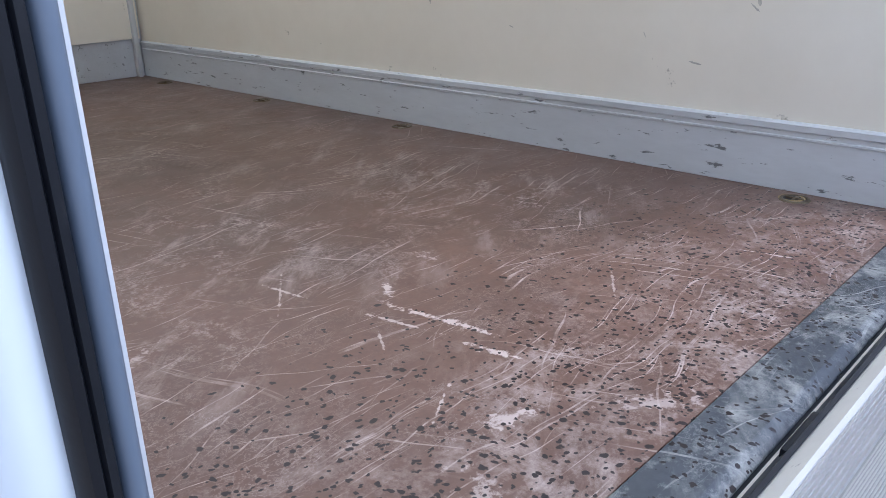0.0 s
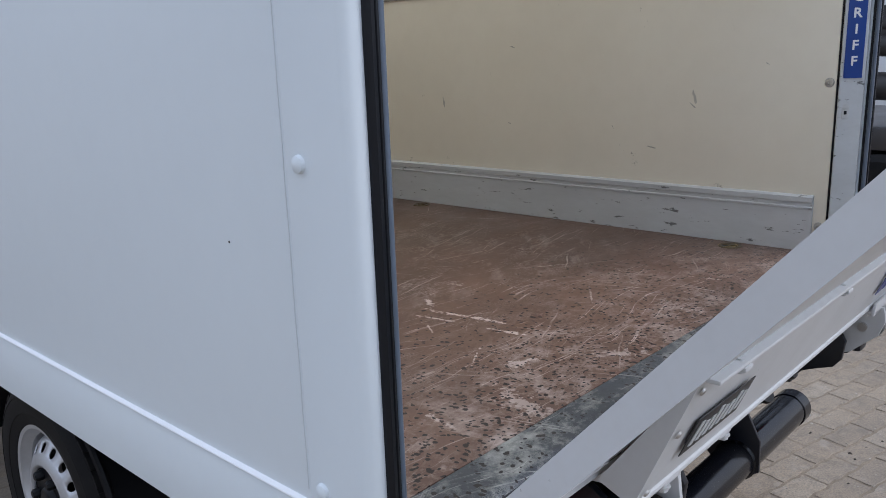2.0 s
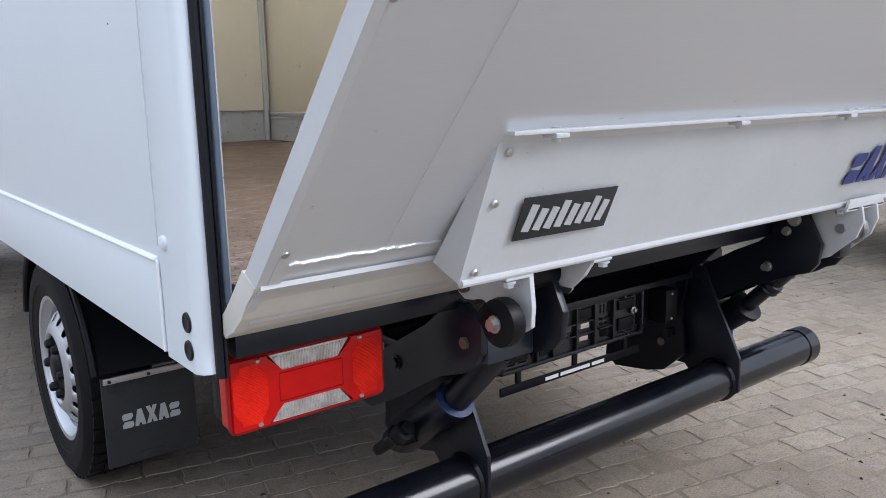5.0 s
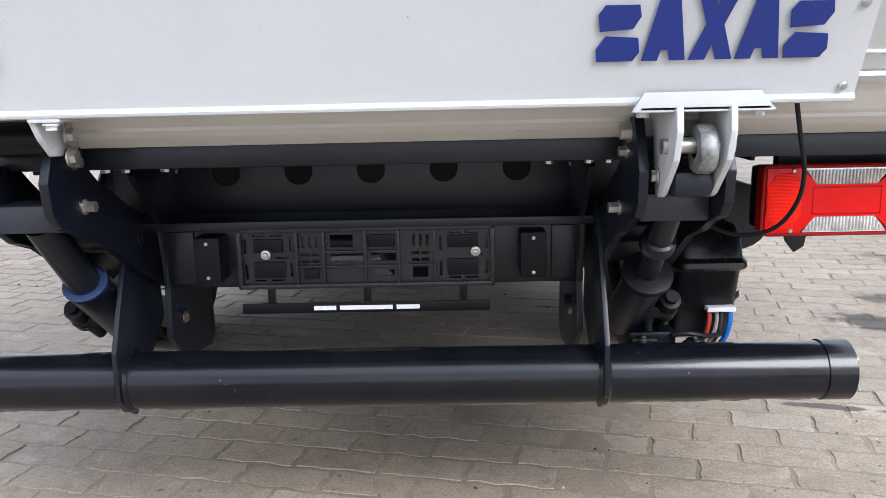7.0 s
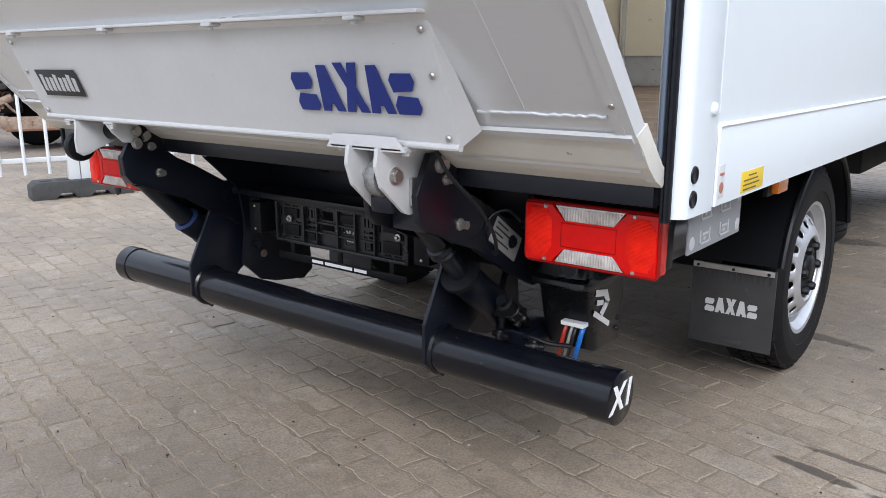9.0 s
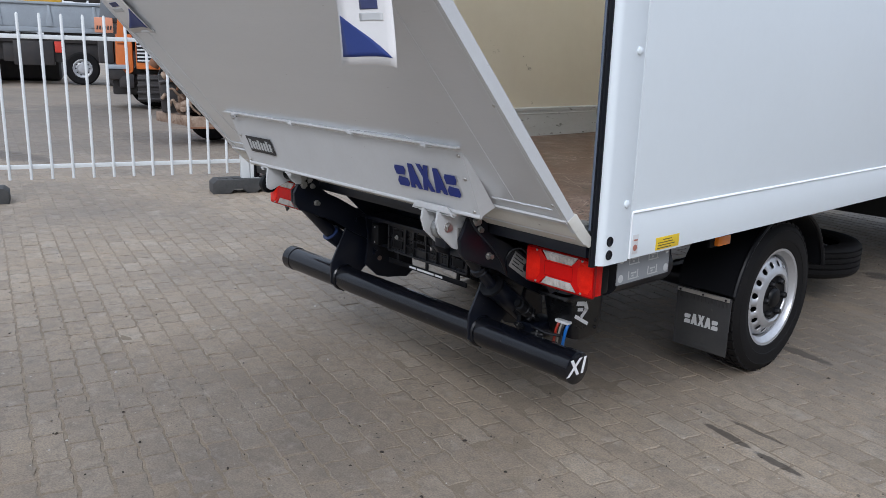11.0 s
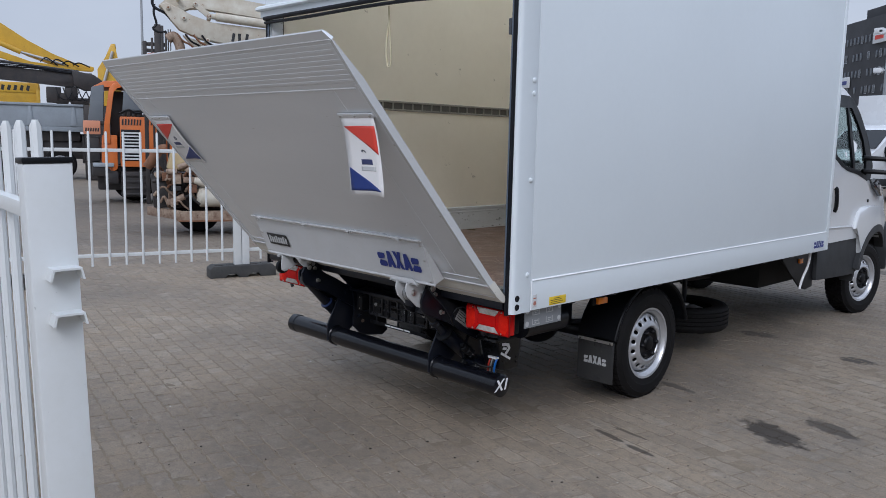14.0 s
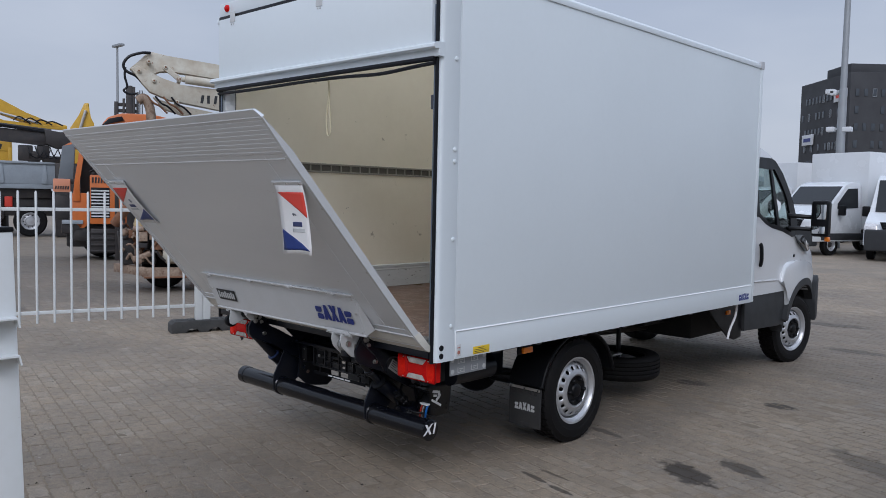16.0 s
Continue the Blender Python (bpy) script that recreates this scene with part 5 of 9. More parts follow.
# white hinge lugs: the roller lug and the cable lug
for s, p0, p1, lugs in ((-1, -0.655, -0.405, (-0.598, -0.445)), (1, 0.436, 0.626, (0.493, 0.569))):
    bm = BM()
    if s > 0:
        box(bm, (p0, -0.206, 0.857), (p1, -0.165, 0.868), 0.004)
    else:
        box(bm, (-0.655, -0.188, 0.861), (-0.594, -0.11, 0.868), 0.003)
        part("hinge_plate", bm, M_WHITEPAINT, lift, "white hinge plate")
        bm = BM()
        box(bm, (-0.449, -0.188, 0.861), (-0.400, -0.11, 0.868), 0.003)
    hg = part("hinge_plate", bm, M_WHITEPAINT, lift, "white hinge plate")
    if s > 0:
        bm = BM()
        prism(bm, [(p0 - 0.010, 0.858), (p1 + 0.006, 0.858), (p1 - 0.018, 0.886), (p0 + 0.008, 0.886)], "y", -0.206, -0.199, 0.002)
        part("hinge_tab", bm, M_WHITEPAINT, hg)
    for xl in lugs:
        bm = BM()
        if s > 0:
            pr = [(-0.214, 0.866), (-0.058, 0.858), (-0.088, 0.808), (-0.094, 0.744), (-0.106, 0.727), (-0.124, 0.724), (-0.142, 0.731), (-0.205, 0.788), (-0.220, 0.83)]
        elif xl < -0.5:
            pr = [(-0.186, 0.866), (-0.030, 0.862), (-0.004, 0.848), (0.005, 0.826), (-0.002, 0.804), (-0.022, 0.793), (-0.045, 0.796), (-0.070, 0.804), (-0.100, 0.792), (-0.125, 0.783), (-0.155, 0.768), (-0.172, 0.764), (-0.190, 0.776), (-0.192, 0.81)]
        else:
            pr = [(-0.186, 0.866), (-0.095, 0.864), (-0.085, 0.83), (-0.108, 0.806), (-0.135, 0.808), (-0.165, 0.835)]
        prism(bm, pr, "x", xl - 0.005, xl + 0.005, 0.002)
        part("hinge_lug", bm, M_WHITEPAINT, hg, "white steel hinge lug")
    for xb in (p0 + 0.012, p1 - 0.012):
        bolt_part(hg, (xb, -0.180, 0.860), (0, 0, -1), 0.009, 0.010, M_WHITEPAINT, "lug_bolt")
    if s > 0:
        bm = BM()
        rod(bm, (0.480, -0.168, 0.807), (0.580, -0.168, 0.807), 0.012, 16)
        part("hinge_pin", bm, M_STEEL, hg, "bright hinge pin")
        bolt_part(hg, (0.574, -0.168, 0.807), (1, 0, 0), 0.013, 0.012)
        bm = BM()
        box(bm, (0.574, -0.128, 0.742), (0.582, -0.100, 0.800), 0.004)
        part("lock_plate", bm, M_STEEL, hg)
        bolt_part(hg, (0.487, -0.120, 0.757), (-1, 0, 0), 0.010, 0.010)
        bm = BM()
        lathe(bm, [(0.014, -0.013), (0.034, -0.013), (0.037, -0.008), (0.037, 0.008), (0.034, 0.013), (0.014, 0.013)], 28, pose(0.540, -0.172, 0.802))
        part("hinge_eye", bm, surface("worn_hinge_casting", (0.10, 0.105, 0.11), 0.5, metal=0.6, dark=(0.5, 0.5, 0.48), var=0.8, big=30, fine=120), hg, "worn bright hinge eye")
        bm = BM()
        box(bm, (0.502, -0.165, 0.728), (0.560, -0.06, 0.768), 0.010)
        part("hinge_block", bm, M_BLACK, hg)
    else:
        bolt_part(hg, (-0.655, -0.160, 0.787), (-1, 0, 0), 0.011, 0.012)
        bm = BM()
        lathe(bm, [(0.0, -0.017), (0.028, -0.017), (0.040, -0.013), (0.042, 0.0), (0.040, 0.013), (0.028, 0.017), (0.0, 0.017)], 28, pose(-0.637, -0.160, 0.787))
        part("roller", bm, M_PLASTIC, hg, "black plastic roller")
        bm = BM()
        rod(bm, (-0.610, -0.023, 0.822), (-0.59, -0.023, 0.822), 0.016, 16)
        part("ear_pin", bm, M_PINRUST, hg, "rusty hinge pin")
        bm = BM()
        rod(bm, (-0.59, -0.085, 0.832), (-0.45, -0.085, 0.832), 0.027, 18)
        part("hinge_barrel", bm, M_PLASTIC, hg)
        for dz in (0.0, -0.034):
            bolt_part(hg, (-0.431, -0.105, 0.838 + dz), (1, 0, 0), 0.012, 0.012)

# control cable that loops from the cover to the arm
bm = BM()
sweep(bm, smooth_path([(0.672, -0.17, 0.875), (0.690, -0.15, 0.82), (0.722, -0.10, 0.755), (0.730, -0.06, 0.70), (0.712, -0.02, 0.652), (0.67, 0.03, 0.632), (0.625, 0.07, 0.645), (0.607, 0.09, 0.668), (0.612, 0.11, 0.695), (0.64, 0.13, 0.705), (0.66, 0.15, 0.68)], 8), 0.0038, 8)
part("control_cable", bm, M_SEAL, lift, "thin black control cable")

# pump unit: black moulded hood with rounded top and raised rim, hoses under it
M_HOOD = surface("satin_black_hood", (0.006, 0.0065, 0.008), 0.30, var=0.4, big=6, fine=260, bump=0.06, spec=0.4)
unit = thing("pump_unit", "black plastic hydraulic pump housing with coloured hoses", "pump", (0.700, 0.362, 0.472))


def loop_hood(bm, rows, seg=28):
    """A soft rectangular hood: rows of (z, half width, y front, y back)."""
    rings = []
    for z, hw, y0, y1 in rows:
        cy, hy = (y0 + y1) / 2, (y1 - y0) / 2
        ring = []
        for k in range(seg):
            a = 2 * math.pi * k / seg
            c, s_ = math.cos(a), math.sin(a)
            e = 0.30
            ring.append(bm.verts.new((hw * math.copysign(abs(c) ** e, c), cy + hy * math.copysign(abs(s_) ** e, s_), z)))
        rings.append(ring)
    for a, b in zip(rings, rings[1:]):
        for k in range(seg):
            bm.faces.new((a[k], a[(k + 1) % seg], b[(k + 1) % seg], b[k]))
    bm.faces.new(rings[0][::-1])
    bm.faces.new(rings[-1])


bm = BM()
loop_hood(bm, [(-0.128, 0.058, -0.030, 0.080), (-0.118, 0.066, -0.050, 0.098), (-0.050, 0.071, -0.072, 0.106), (0.034, 0.073, -0.094, 0.112), (0.044, 0.077, -0.120, 0.116), (0.050, 0.078, -0.126, 0.117), (0.060, 0.077, -0.124, 0.116), (0.068, 0.071, -0.112, 0.110), (0.112, 0.068, -0.098, 0.104), (0.128, 0.060, -0.080, 0.094), (0.134, 0.045, -0.050, 0.070)])
house = part("pump_housing", bm, M_HOOD, unit, "moulded black plastic housing")
HM = Matrix.Translation((0.0730, 0.0, -0.008)) @ Matrix(((0, 0, 1, 0), (1, 0, 0, 0), (0, 1, 0, 0), (0, 0, 0, 1)))
for seg_, wd_ in ((((-0.058, 0.036), (-0.024, 0.030)), 0.016), (((-0.014, 0.028), (-0.004, 0.006)), 0.017), (((-0.052, 0.012), (-0.030, 0.008)), 0.013), (((-0.008, 0.002), (-0.030, -0.018)), 0.016), (((-0.066, -0.012), (0.004, -0.052)), 0.013)):
    strokes("housing_mark", [seg_], wd_, M_WHITELET, house, HM, 0.0022)
for zz in (-0.088, -0.06):
    bm = BM()
    lathe(bm, [(0.0, 0.004), (0.006, 0.003), (0.008, 0.0)], 10, pose(0.070, 0.06, zz))
    part("hood_screw", bm, M_SEAL, house)
for xo, rad, c, nm in ((0.020, 0.0052, (0.42, 0.03, 0.015), "red_hose"), (0.036, 0.0042, (0.30, 0.29, 0.27), "grey_hose"), (0.046, 0.0040, (0.02, 0.02, 0.022), "black_hose"), (0.064, 0.0062, (0.01, 0.14, 0.50), "blue_hose")):
    bm = BM()
    sweep(bm, smooth_path([(xo - 0.012, -0.066, -0.042), (xo - 0.013, -0.086, -0.072), (xo - 0.024, -0.084, -0.115), (xo - 0.046, -0.06, -0.150), (xo - 0.08, -0.02, -0.165)], 5), rad, 8)
    part(nm, bm, surface(nm, c, 0.4, var=0.2), unit)
bm = BM()
box(bm, (0.000, -0.094, -0.053), (0.060, -0.066, -0.042), 0.003)
part("hose_clip", bm, M_WHITELET, unit, "white hose clip")
bm = BM()
box(bm, (-0.17, -0.12, -0.145), (-0.07, 0.02, -0.085), 0.008)
part("valve_block", bm, M_BLACK, unit)
for p0, p1, r in (((-0.135, -0.14, -0.075), (-0.135, -0.135, 0.0), 0.013), ((-0.10, -0.13, -0.070), (-0.10, -0.10, -0.030), 0.016), ((-0.06, -0.15, -0.105), (-0.02, -0.13, -0.105), 0.015), ((-0.15, -0.13, -0.125), (-0.15, -0.10, -0.17), 0.012), ((-0.165, -0.13, -0.10), (-0.115, -0.135, -0.10), 0.011)):
    bm = BM()
    p0, p1 = Vector(p0), Vector(p1)
    sweep(bm, [p0, p0.lerp(p1, 0.25), p0.lerp(p1, 0.27), p0.lerp(p1, 0.70), p0.lerp(p1, 0.72), p1], [r * 0.7, r * 0.7, r, r, r * 0.8, r * 0.6], 12)
    coil = part("valve_coil", bm, M_PLASTIC, unit)
    bm = BM()
    rod(bm, p0.lerp(p1, 0.40), p0.lerp(p1, 0.55), r * 1.12, 6)
    part("coil_nut", bm, M_VALVE, coil)
for k, (y, z) in enumerate(((-0.137, -0.118), (-0.137, -0.135), (-0.125, -0.09))):
    bm = BM()
    sweep(bm, smooth_path([(-0.08, y, z), (-0.05, y - 0.012, z + 0.006 * (k - 1)), (-0.01, y, z - 0.004), (0.03, y + 0.03, z - 0.01)], 4), 0.0055, 8)
    part("valve_hose", bm, M_SEAL, unit)
bm = BM()
sweep(bm, smooth_path([(-0.145, -0.1, -0.05), (-0.175, -0.08, 0.0), (-0.19, -0.02, 0.07), (-0.2, 0.05, 0.12)], 5), 0.009, 8)
part("valve_hose", bm, M_SEAL, unit)
# data plate on the right arm, lying along its slope
bm = BM()
AX = Matrix(((0, 0, 1, 0), (0.825, 0.565, 0, 0), (-0.565, 0.825, 0, 0), (0, 0, 0, 1)))
box(bm, (-0.062, -0.030, 0), (0.062, 0.030, 0.002), 0.001, Matrix.Translation((0.6045, 0.172, 0.628)) @ AX)
dp = part("data_plate", bm, surface("silver_data_plate", (0.36, 0.36, 0.355), 0.4, metal=0.3, var=0.5, fine=200), lift, "worn silver data plate")
for k, w in enumerate((0.05, 0.08, 0.04, 0.075)):
    bm = BM()
    box(bm, (-0.054, 0.018 - k * 0.012, 0.002), (-0.054 + w, 0.022 - k * 0.012, 0.0026), 0, Matrix.Translation((0.6045, 0.172, 0.628)) @ AX)
    part("plate_print", bm, M_BLACKLET, dp)


# ---- tail lamps ----
def tail_lamp(s):
    e = thing("tail_lamp", "red tail lamp with clear ribbed lenses top and bottom", "tail lamp", (s * 0.871, 0.078, 0.685), "tail lamps")
    hw, hh = 0.147, 0.062
    bm = BM()
    box(bm, (-hw + 0.006, 0.03, -hh + 0.004), (hw - 0.006, 0.075, hh - 0.004), 0.010)
    part("lamp_housing", bm, M_PLASTIC, e)
    bm = BM()
    # red body: hourglass of red with two clear fields
    c0, c1 = -0.079, 0.079
    red = [(-hw + 0.004, -hh + 0.003), (c0, -hh + 0.003), (c0 + 0.024, -0.026), (c1 - 0.024, -0.026), (c1, -hh + 0.003), (hw - 0.004, -hh + 0.003), (hw - 0.004, hh - 0.003), (c1, hh - 0.003), (c1 - 0.024, 0.026), (c0 + 0.024, 0.026), (c0, hh - 0.003), (-hw + 0.004, hh - 0.003)]
    prism(bm, red, "y", -0.016, 0.034, 0.003)
    lens = part("red_lens", bm, M_LENSRED, e, "glossy red lens")
    for sg in (-1, 1):
        bm = BM()
        prism(bm, [(c0 + 0.003, sg * (hh - 0.004)), (c0 + 0.026, sg * 0.0275), (c1 - 0.026, sg * 0.0275), (c1 - 0.003, sg * (hh - 0.004))], "y", -0.014, 0.003, 0.002)
        cl = part("clear_lens", bm, M_LENSCLEAR, e, "clear ribbed lens")
        bm = BM()
        for k in range(24):
            xx = -0.069 + k * 0.006
            half = 0.0280 + max(0, abs(xx) - 0.051) * 1.3
            box(bm, (xx - 0.0017, -0.0165, min(sg * (hh - 0.007), sg * half)), (xx + 0.0017, -0.012, max(sg * (hh - 0.007), sg * half)), 0.0015, seg=1)
        part("lens_rib", bm, M_LENSCLEAR, cl)
    for xx in (-0.115, 0.115):
        bm = BM()
        # fine bulging ribs; their brighter red stands in for the inner reflector's glow
        for k in range(40):
            zz = -0.0488 + k * 0.0025
            bulge = 0.0045 * (1 - (zz / 0.056) ** 2)
            wide = 0.030 - max(0, abs(zz) - 0.026) * 0.7
            mid = xx + (0.004 if xx < 0 else -0.004)
            sweep(bm, [(mid - wide, -0.0156, zz), (mid - 0.018, -0.0156 - bulge * 0.7, zz), (mid, -0.0156 - bulge, zz), (mid + 0.018, -0.0156 - bulge * 0.7, zz), (mid + wide, -0.0156, zz)], 0.0016, 6)
        part("reflector_ribs", bm, M_REFLRED, lens, "bright red ribbed field")
    # rounded rim of the lens, and the raised frame of the middle field
    bm = BM()
    rw, rh, rc = hw - 0.002, hh - 0.001, 0.010
    loop = []
    for cx, cz, a0 in ((1, 1, 0), (-1, 1, 90), (-1, -1, 180), (1, -1, 270)):
        for k in range(5):
            a = radians(a0 + 22.5 * k)
            loop.append((cx * (rw - rc) + rc * math.cos(a), -0.008, cz * (rh - rc) + rc * math.sin(a)))
    sweep(bm, loop + loop[:1], 0.0045, 8, False)
    part("lens_rim", bm, M_RIMRED, lens, "dark red rim")
    bm = BM()
    sweep(bm, [(-0.060, -0.0162, -0.024), (0.060, -0.0162, -0.024), (0.060, -0.0162, 0.024), (-0.060, -0.0162, 0.024), (-0.060, -0.0162, -0.024)], 0.0012, 6, False)
    part("field_frame", bm, M_RIMRED, lens)
    for xx in (-0.085, 0.085):
        for zz in (-0.054, 0.054):
            bm = BM()
            lathe(bm, [(0.0, 0.003), (0.003, 0.003), (0.0045, 0.0)], 10, pose(xx - 0.012 if xx < 0 else xx + 0.012, -0.016, zz, 0, 0, -90))
            part("screw", bm, M_STEEL, lens)
    bm = BM()
    box(bm, (-0.10, 0.05, hh - 0.01), (0.10, 0.075, hh + 0.045), 0.003)
    part("lamp_mount", bm, M_BLACK, e)
    bm = BM()
    prism(bm, [(-0.09, -hh), (-0.045, -hh), (-0.05, -hh - 0.03), (-0.068, -hh - 0.042), (-0.085, -hh - 0.02)], "y", 0.03, 0.036, 0.001)
    part("lamp_bracket", bm, M_BLACK, e)
    return e


for sd in (-1, 1):
    fold_into(tail_lamp(sd), truck, "lamp_housing", "tail_lamp")
fold_into(unit, lift, "pump_housing", "pump_unit")
fold_into(holder, lift, "holder_frame", "plate_holder")

# ---- wheels ----


def wheel(name, label, group, at, side, tyre_r=0.345, width=0.205, turn=0.0):
    """A road wheel whose outer face looks along side (1: to +x)."""
    e = thing(name, label, "wheel", at, group)
    e.matrix_world = pose(*at, 0, 0, turn + (0 if side > 0 else 180))
    R, h, rr = tyre_r, width / 2, tyre_r * 0.625
    bm = BM()
    lathe(bm, [(rr, -h * 0.75), (rr + 0.012, -h * 0.9), (R * 0.82, -h), (R * 0.93, -h * 0.94), (R * 0.985, -h * 0.78), (R - 0.004, -h * 0.6), (R - 0.004, h * 0.6), (R * 0.985, h * 0.78), (R * 0.93, h * 0.94), (R * 0.90, h * 0.985), (R * 0.895, h * 0.97), (R * 0.82, h), (R * 0.76, h * 0.985), (R * 0.755, h * 0.965), (rr + 0.012, h * 0.9), (rr, h * 0.75)], 64)
    ty = part("tyre", bm, M_RUBBER, e, "black tyre with block tread")
    # tread blocks round the edge and the crown, joined as one piece of many small blocks
    bm = BM()
    nb = 44
    for k in range(nb):
        a = 2 * math.pi * k / nb
        m = pose(0, 0, 0, math.degrees(a), 0, 0)
        for x0, x1, sh in ((-h * 0.80, -h * 0.46, 0.0), (h * 0.46, h * 0.80, 0.5), (-h * 0.38, -h * 0.06, 0.3), (h * 0.06, h * 0.38, 0.8)):
            mm = pose(0, 0, 0, 360 / nb * sh, 0, 0)
            bw = R * math.pi / nb * 0.74
            box(bm, (x0, -bw, R - 0.012), (x1, bw, R + 0.003), 0, m @ mm)
    tr = part("tread", bm, M_RUBBER, ty, smooth=False)
    tr["kind"] = "stuff"
    bm = BM()
    lathe(bm, [(rr - 0.008, -h * 0.7), (rr + 0.004, h * 0.74), (rr + 0.012, h * 0.80), (rr + 0.010, h * 0.88), (rr - 0.002, h * 0.86), (rr - 0.008, h * 0.74), (rr - 0.022, h * 0.62), (rr - 0.026, h * 0.3)], 56)
    rim = part("rim", bm, M_RIM, e, "silver painted steel rim")
    # dished disc with a ring of round holes
    nslot = 16
    bm = BM()
    prof = [(rr - 0.026, h * 0.30), (rr - 0.036, h * 0.56), (rr - 0.044, h * 0.66), (rr - 0.076, h * 0.86), (rr - 0.088, h * 0.93), (rr - 0.104, h * 0.96), (rr - 0.115, h * 0.90)]

    def at_disc(r, a):
        """A point of the disc at radius r, on its dished profile."""
        for (r0, x0), (r1, x1) in zip(prof, prof[1:]):
            if r1 <= r <= r0:
                q = (r0 - r) / (r0 - r1)
                return (x0 + (x1 - x0) * q, r * math.cos(a), r * math.sin(a))
        return (prof[-1][1], r * math.cos(a), r * math.sin(a))

    step = 2 * math.pi / nslot
    seg = nslot * 4
    grid = {}

    def vert(r, a):
        key = (round(r, 5), round(a % (2 * math.pi), 5) % round(2 * math.pi, 5))
        if key not in grid:
            grid[key] = bm.verts.new(at_disc(r, a))
        return grid[key]

    r_out, r_in = prof[2][0], prof[3][0]
    rm, rad = (r_out + r_in) / 2, 0.0135
    for i in (0, 1, 3, 4, 5):
        for k in range(seg):
            a, b = step / 4 * k, step / 4 * (k + 1)
            bm.faces.new((vert(prof[i][0], a), vert(prof[i][0], b), vert(prof[i + 1][0], b), vert(prof[i + 1][0], a)))
    for k in range(nslot):
        a0 = step * k
        rim_pts = [(r_out, a0 + step / 4 * q) for q in range(5)] + [(rm, a0 + step)] + [(r_in, a0 + step / 4 * q) for q in range(4, -1, -1)] + [(rm, a0)]
        am = a0 + step / 2
        ring_a = [vert(r, a) for r, a in rim_pts]
        ring_b = []
        for r, a in rim_pts:
            d = Vector(((a - am) * rm, r - rm)).normalized() * rad
            ring_b.append(bm.verts.new(at_disc(rm + d.y, am + d.x / rm)))
        for q in range(len(rim_pts)):
            w = (q + 1) % len(rim_pts)
            bm.faces.new((ring_a[q], ring_a[w], ring_b[w], ring_b[q]))
    disc = part("wheel_disc", bm, M_RIM, rim, "silver slotted wheel disc")
    sol = disc.modifiers.new("thickness", "SOLIDIFY")
    sol.thickness = 0.004
    # near-black disc that stands in for the shade inside the wheel
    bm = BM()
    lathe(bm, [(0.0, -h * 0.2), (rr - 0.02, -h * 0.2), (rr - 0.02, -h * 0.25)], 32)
    part("brake_shadow", bm, surface("wheel_shade_black", (0.01, 0.01, 0.01), 0.8, var=0.3), e)
    hub_bm = BM()
    lathe(hub_bm, [(0.0, h * 1.02), (0.035, h * 1.02), (0.042, h * 0.98), (0.048, h * 0.86), (rr - 0.112, h * 0.86), (rr - 0.106, h * 0.9)], 36)
    hub = part("hub", hub_bm, M_PLASTIC, e, "black hub centre")
    for k in range(6):
        a = 2 * math.pi * k / 6
        bm = BM()
        c = Vector((0, (rr - 0.135) * math.cos(a), (rr - 0.135) * math.sin(a)))
        sweep(bm, [c + Vector((h * 0.84, 0, 0)), c + Vector((h * 1.02, 0, 0)), c + Vector((h * 1.08, 0, 0))], [0.016, 0.015, 0.010], 8)
        part("wheel_nut", bm, M_PLASTIC, hub)
    return e


RY, FY = 1.503, 5.46
for s in (-1, 1):
    fold_into(wheel("road_wheel", "rear wheel with silver slotted rim", "", (0.852 if s > 0 else -0.884, RY, 0.345), s), truck, "tyre", "wheel")
    fold_into(wheel("road_wheel", "front wheel with silver slotted rim", "", (s * 0.825, FY, 0.345), s, turn=-11), truck, "tyre", "wheel")

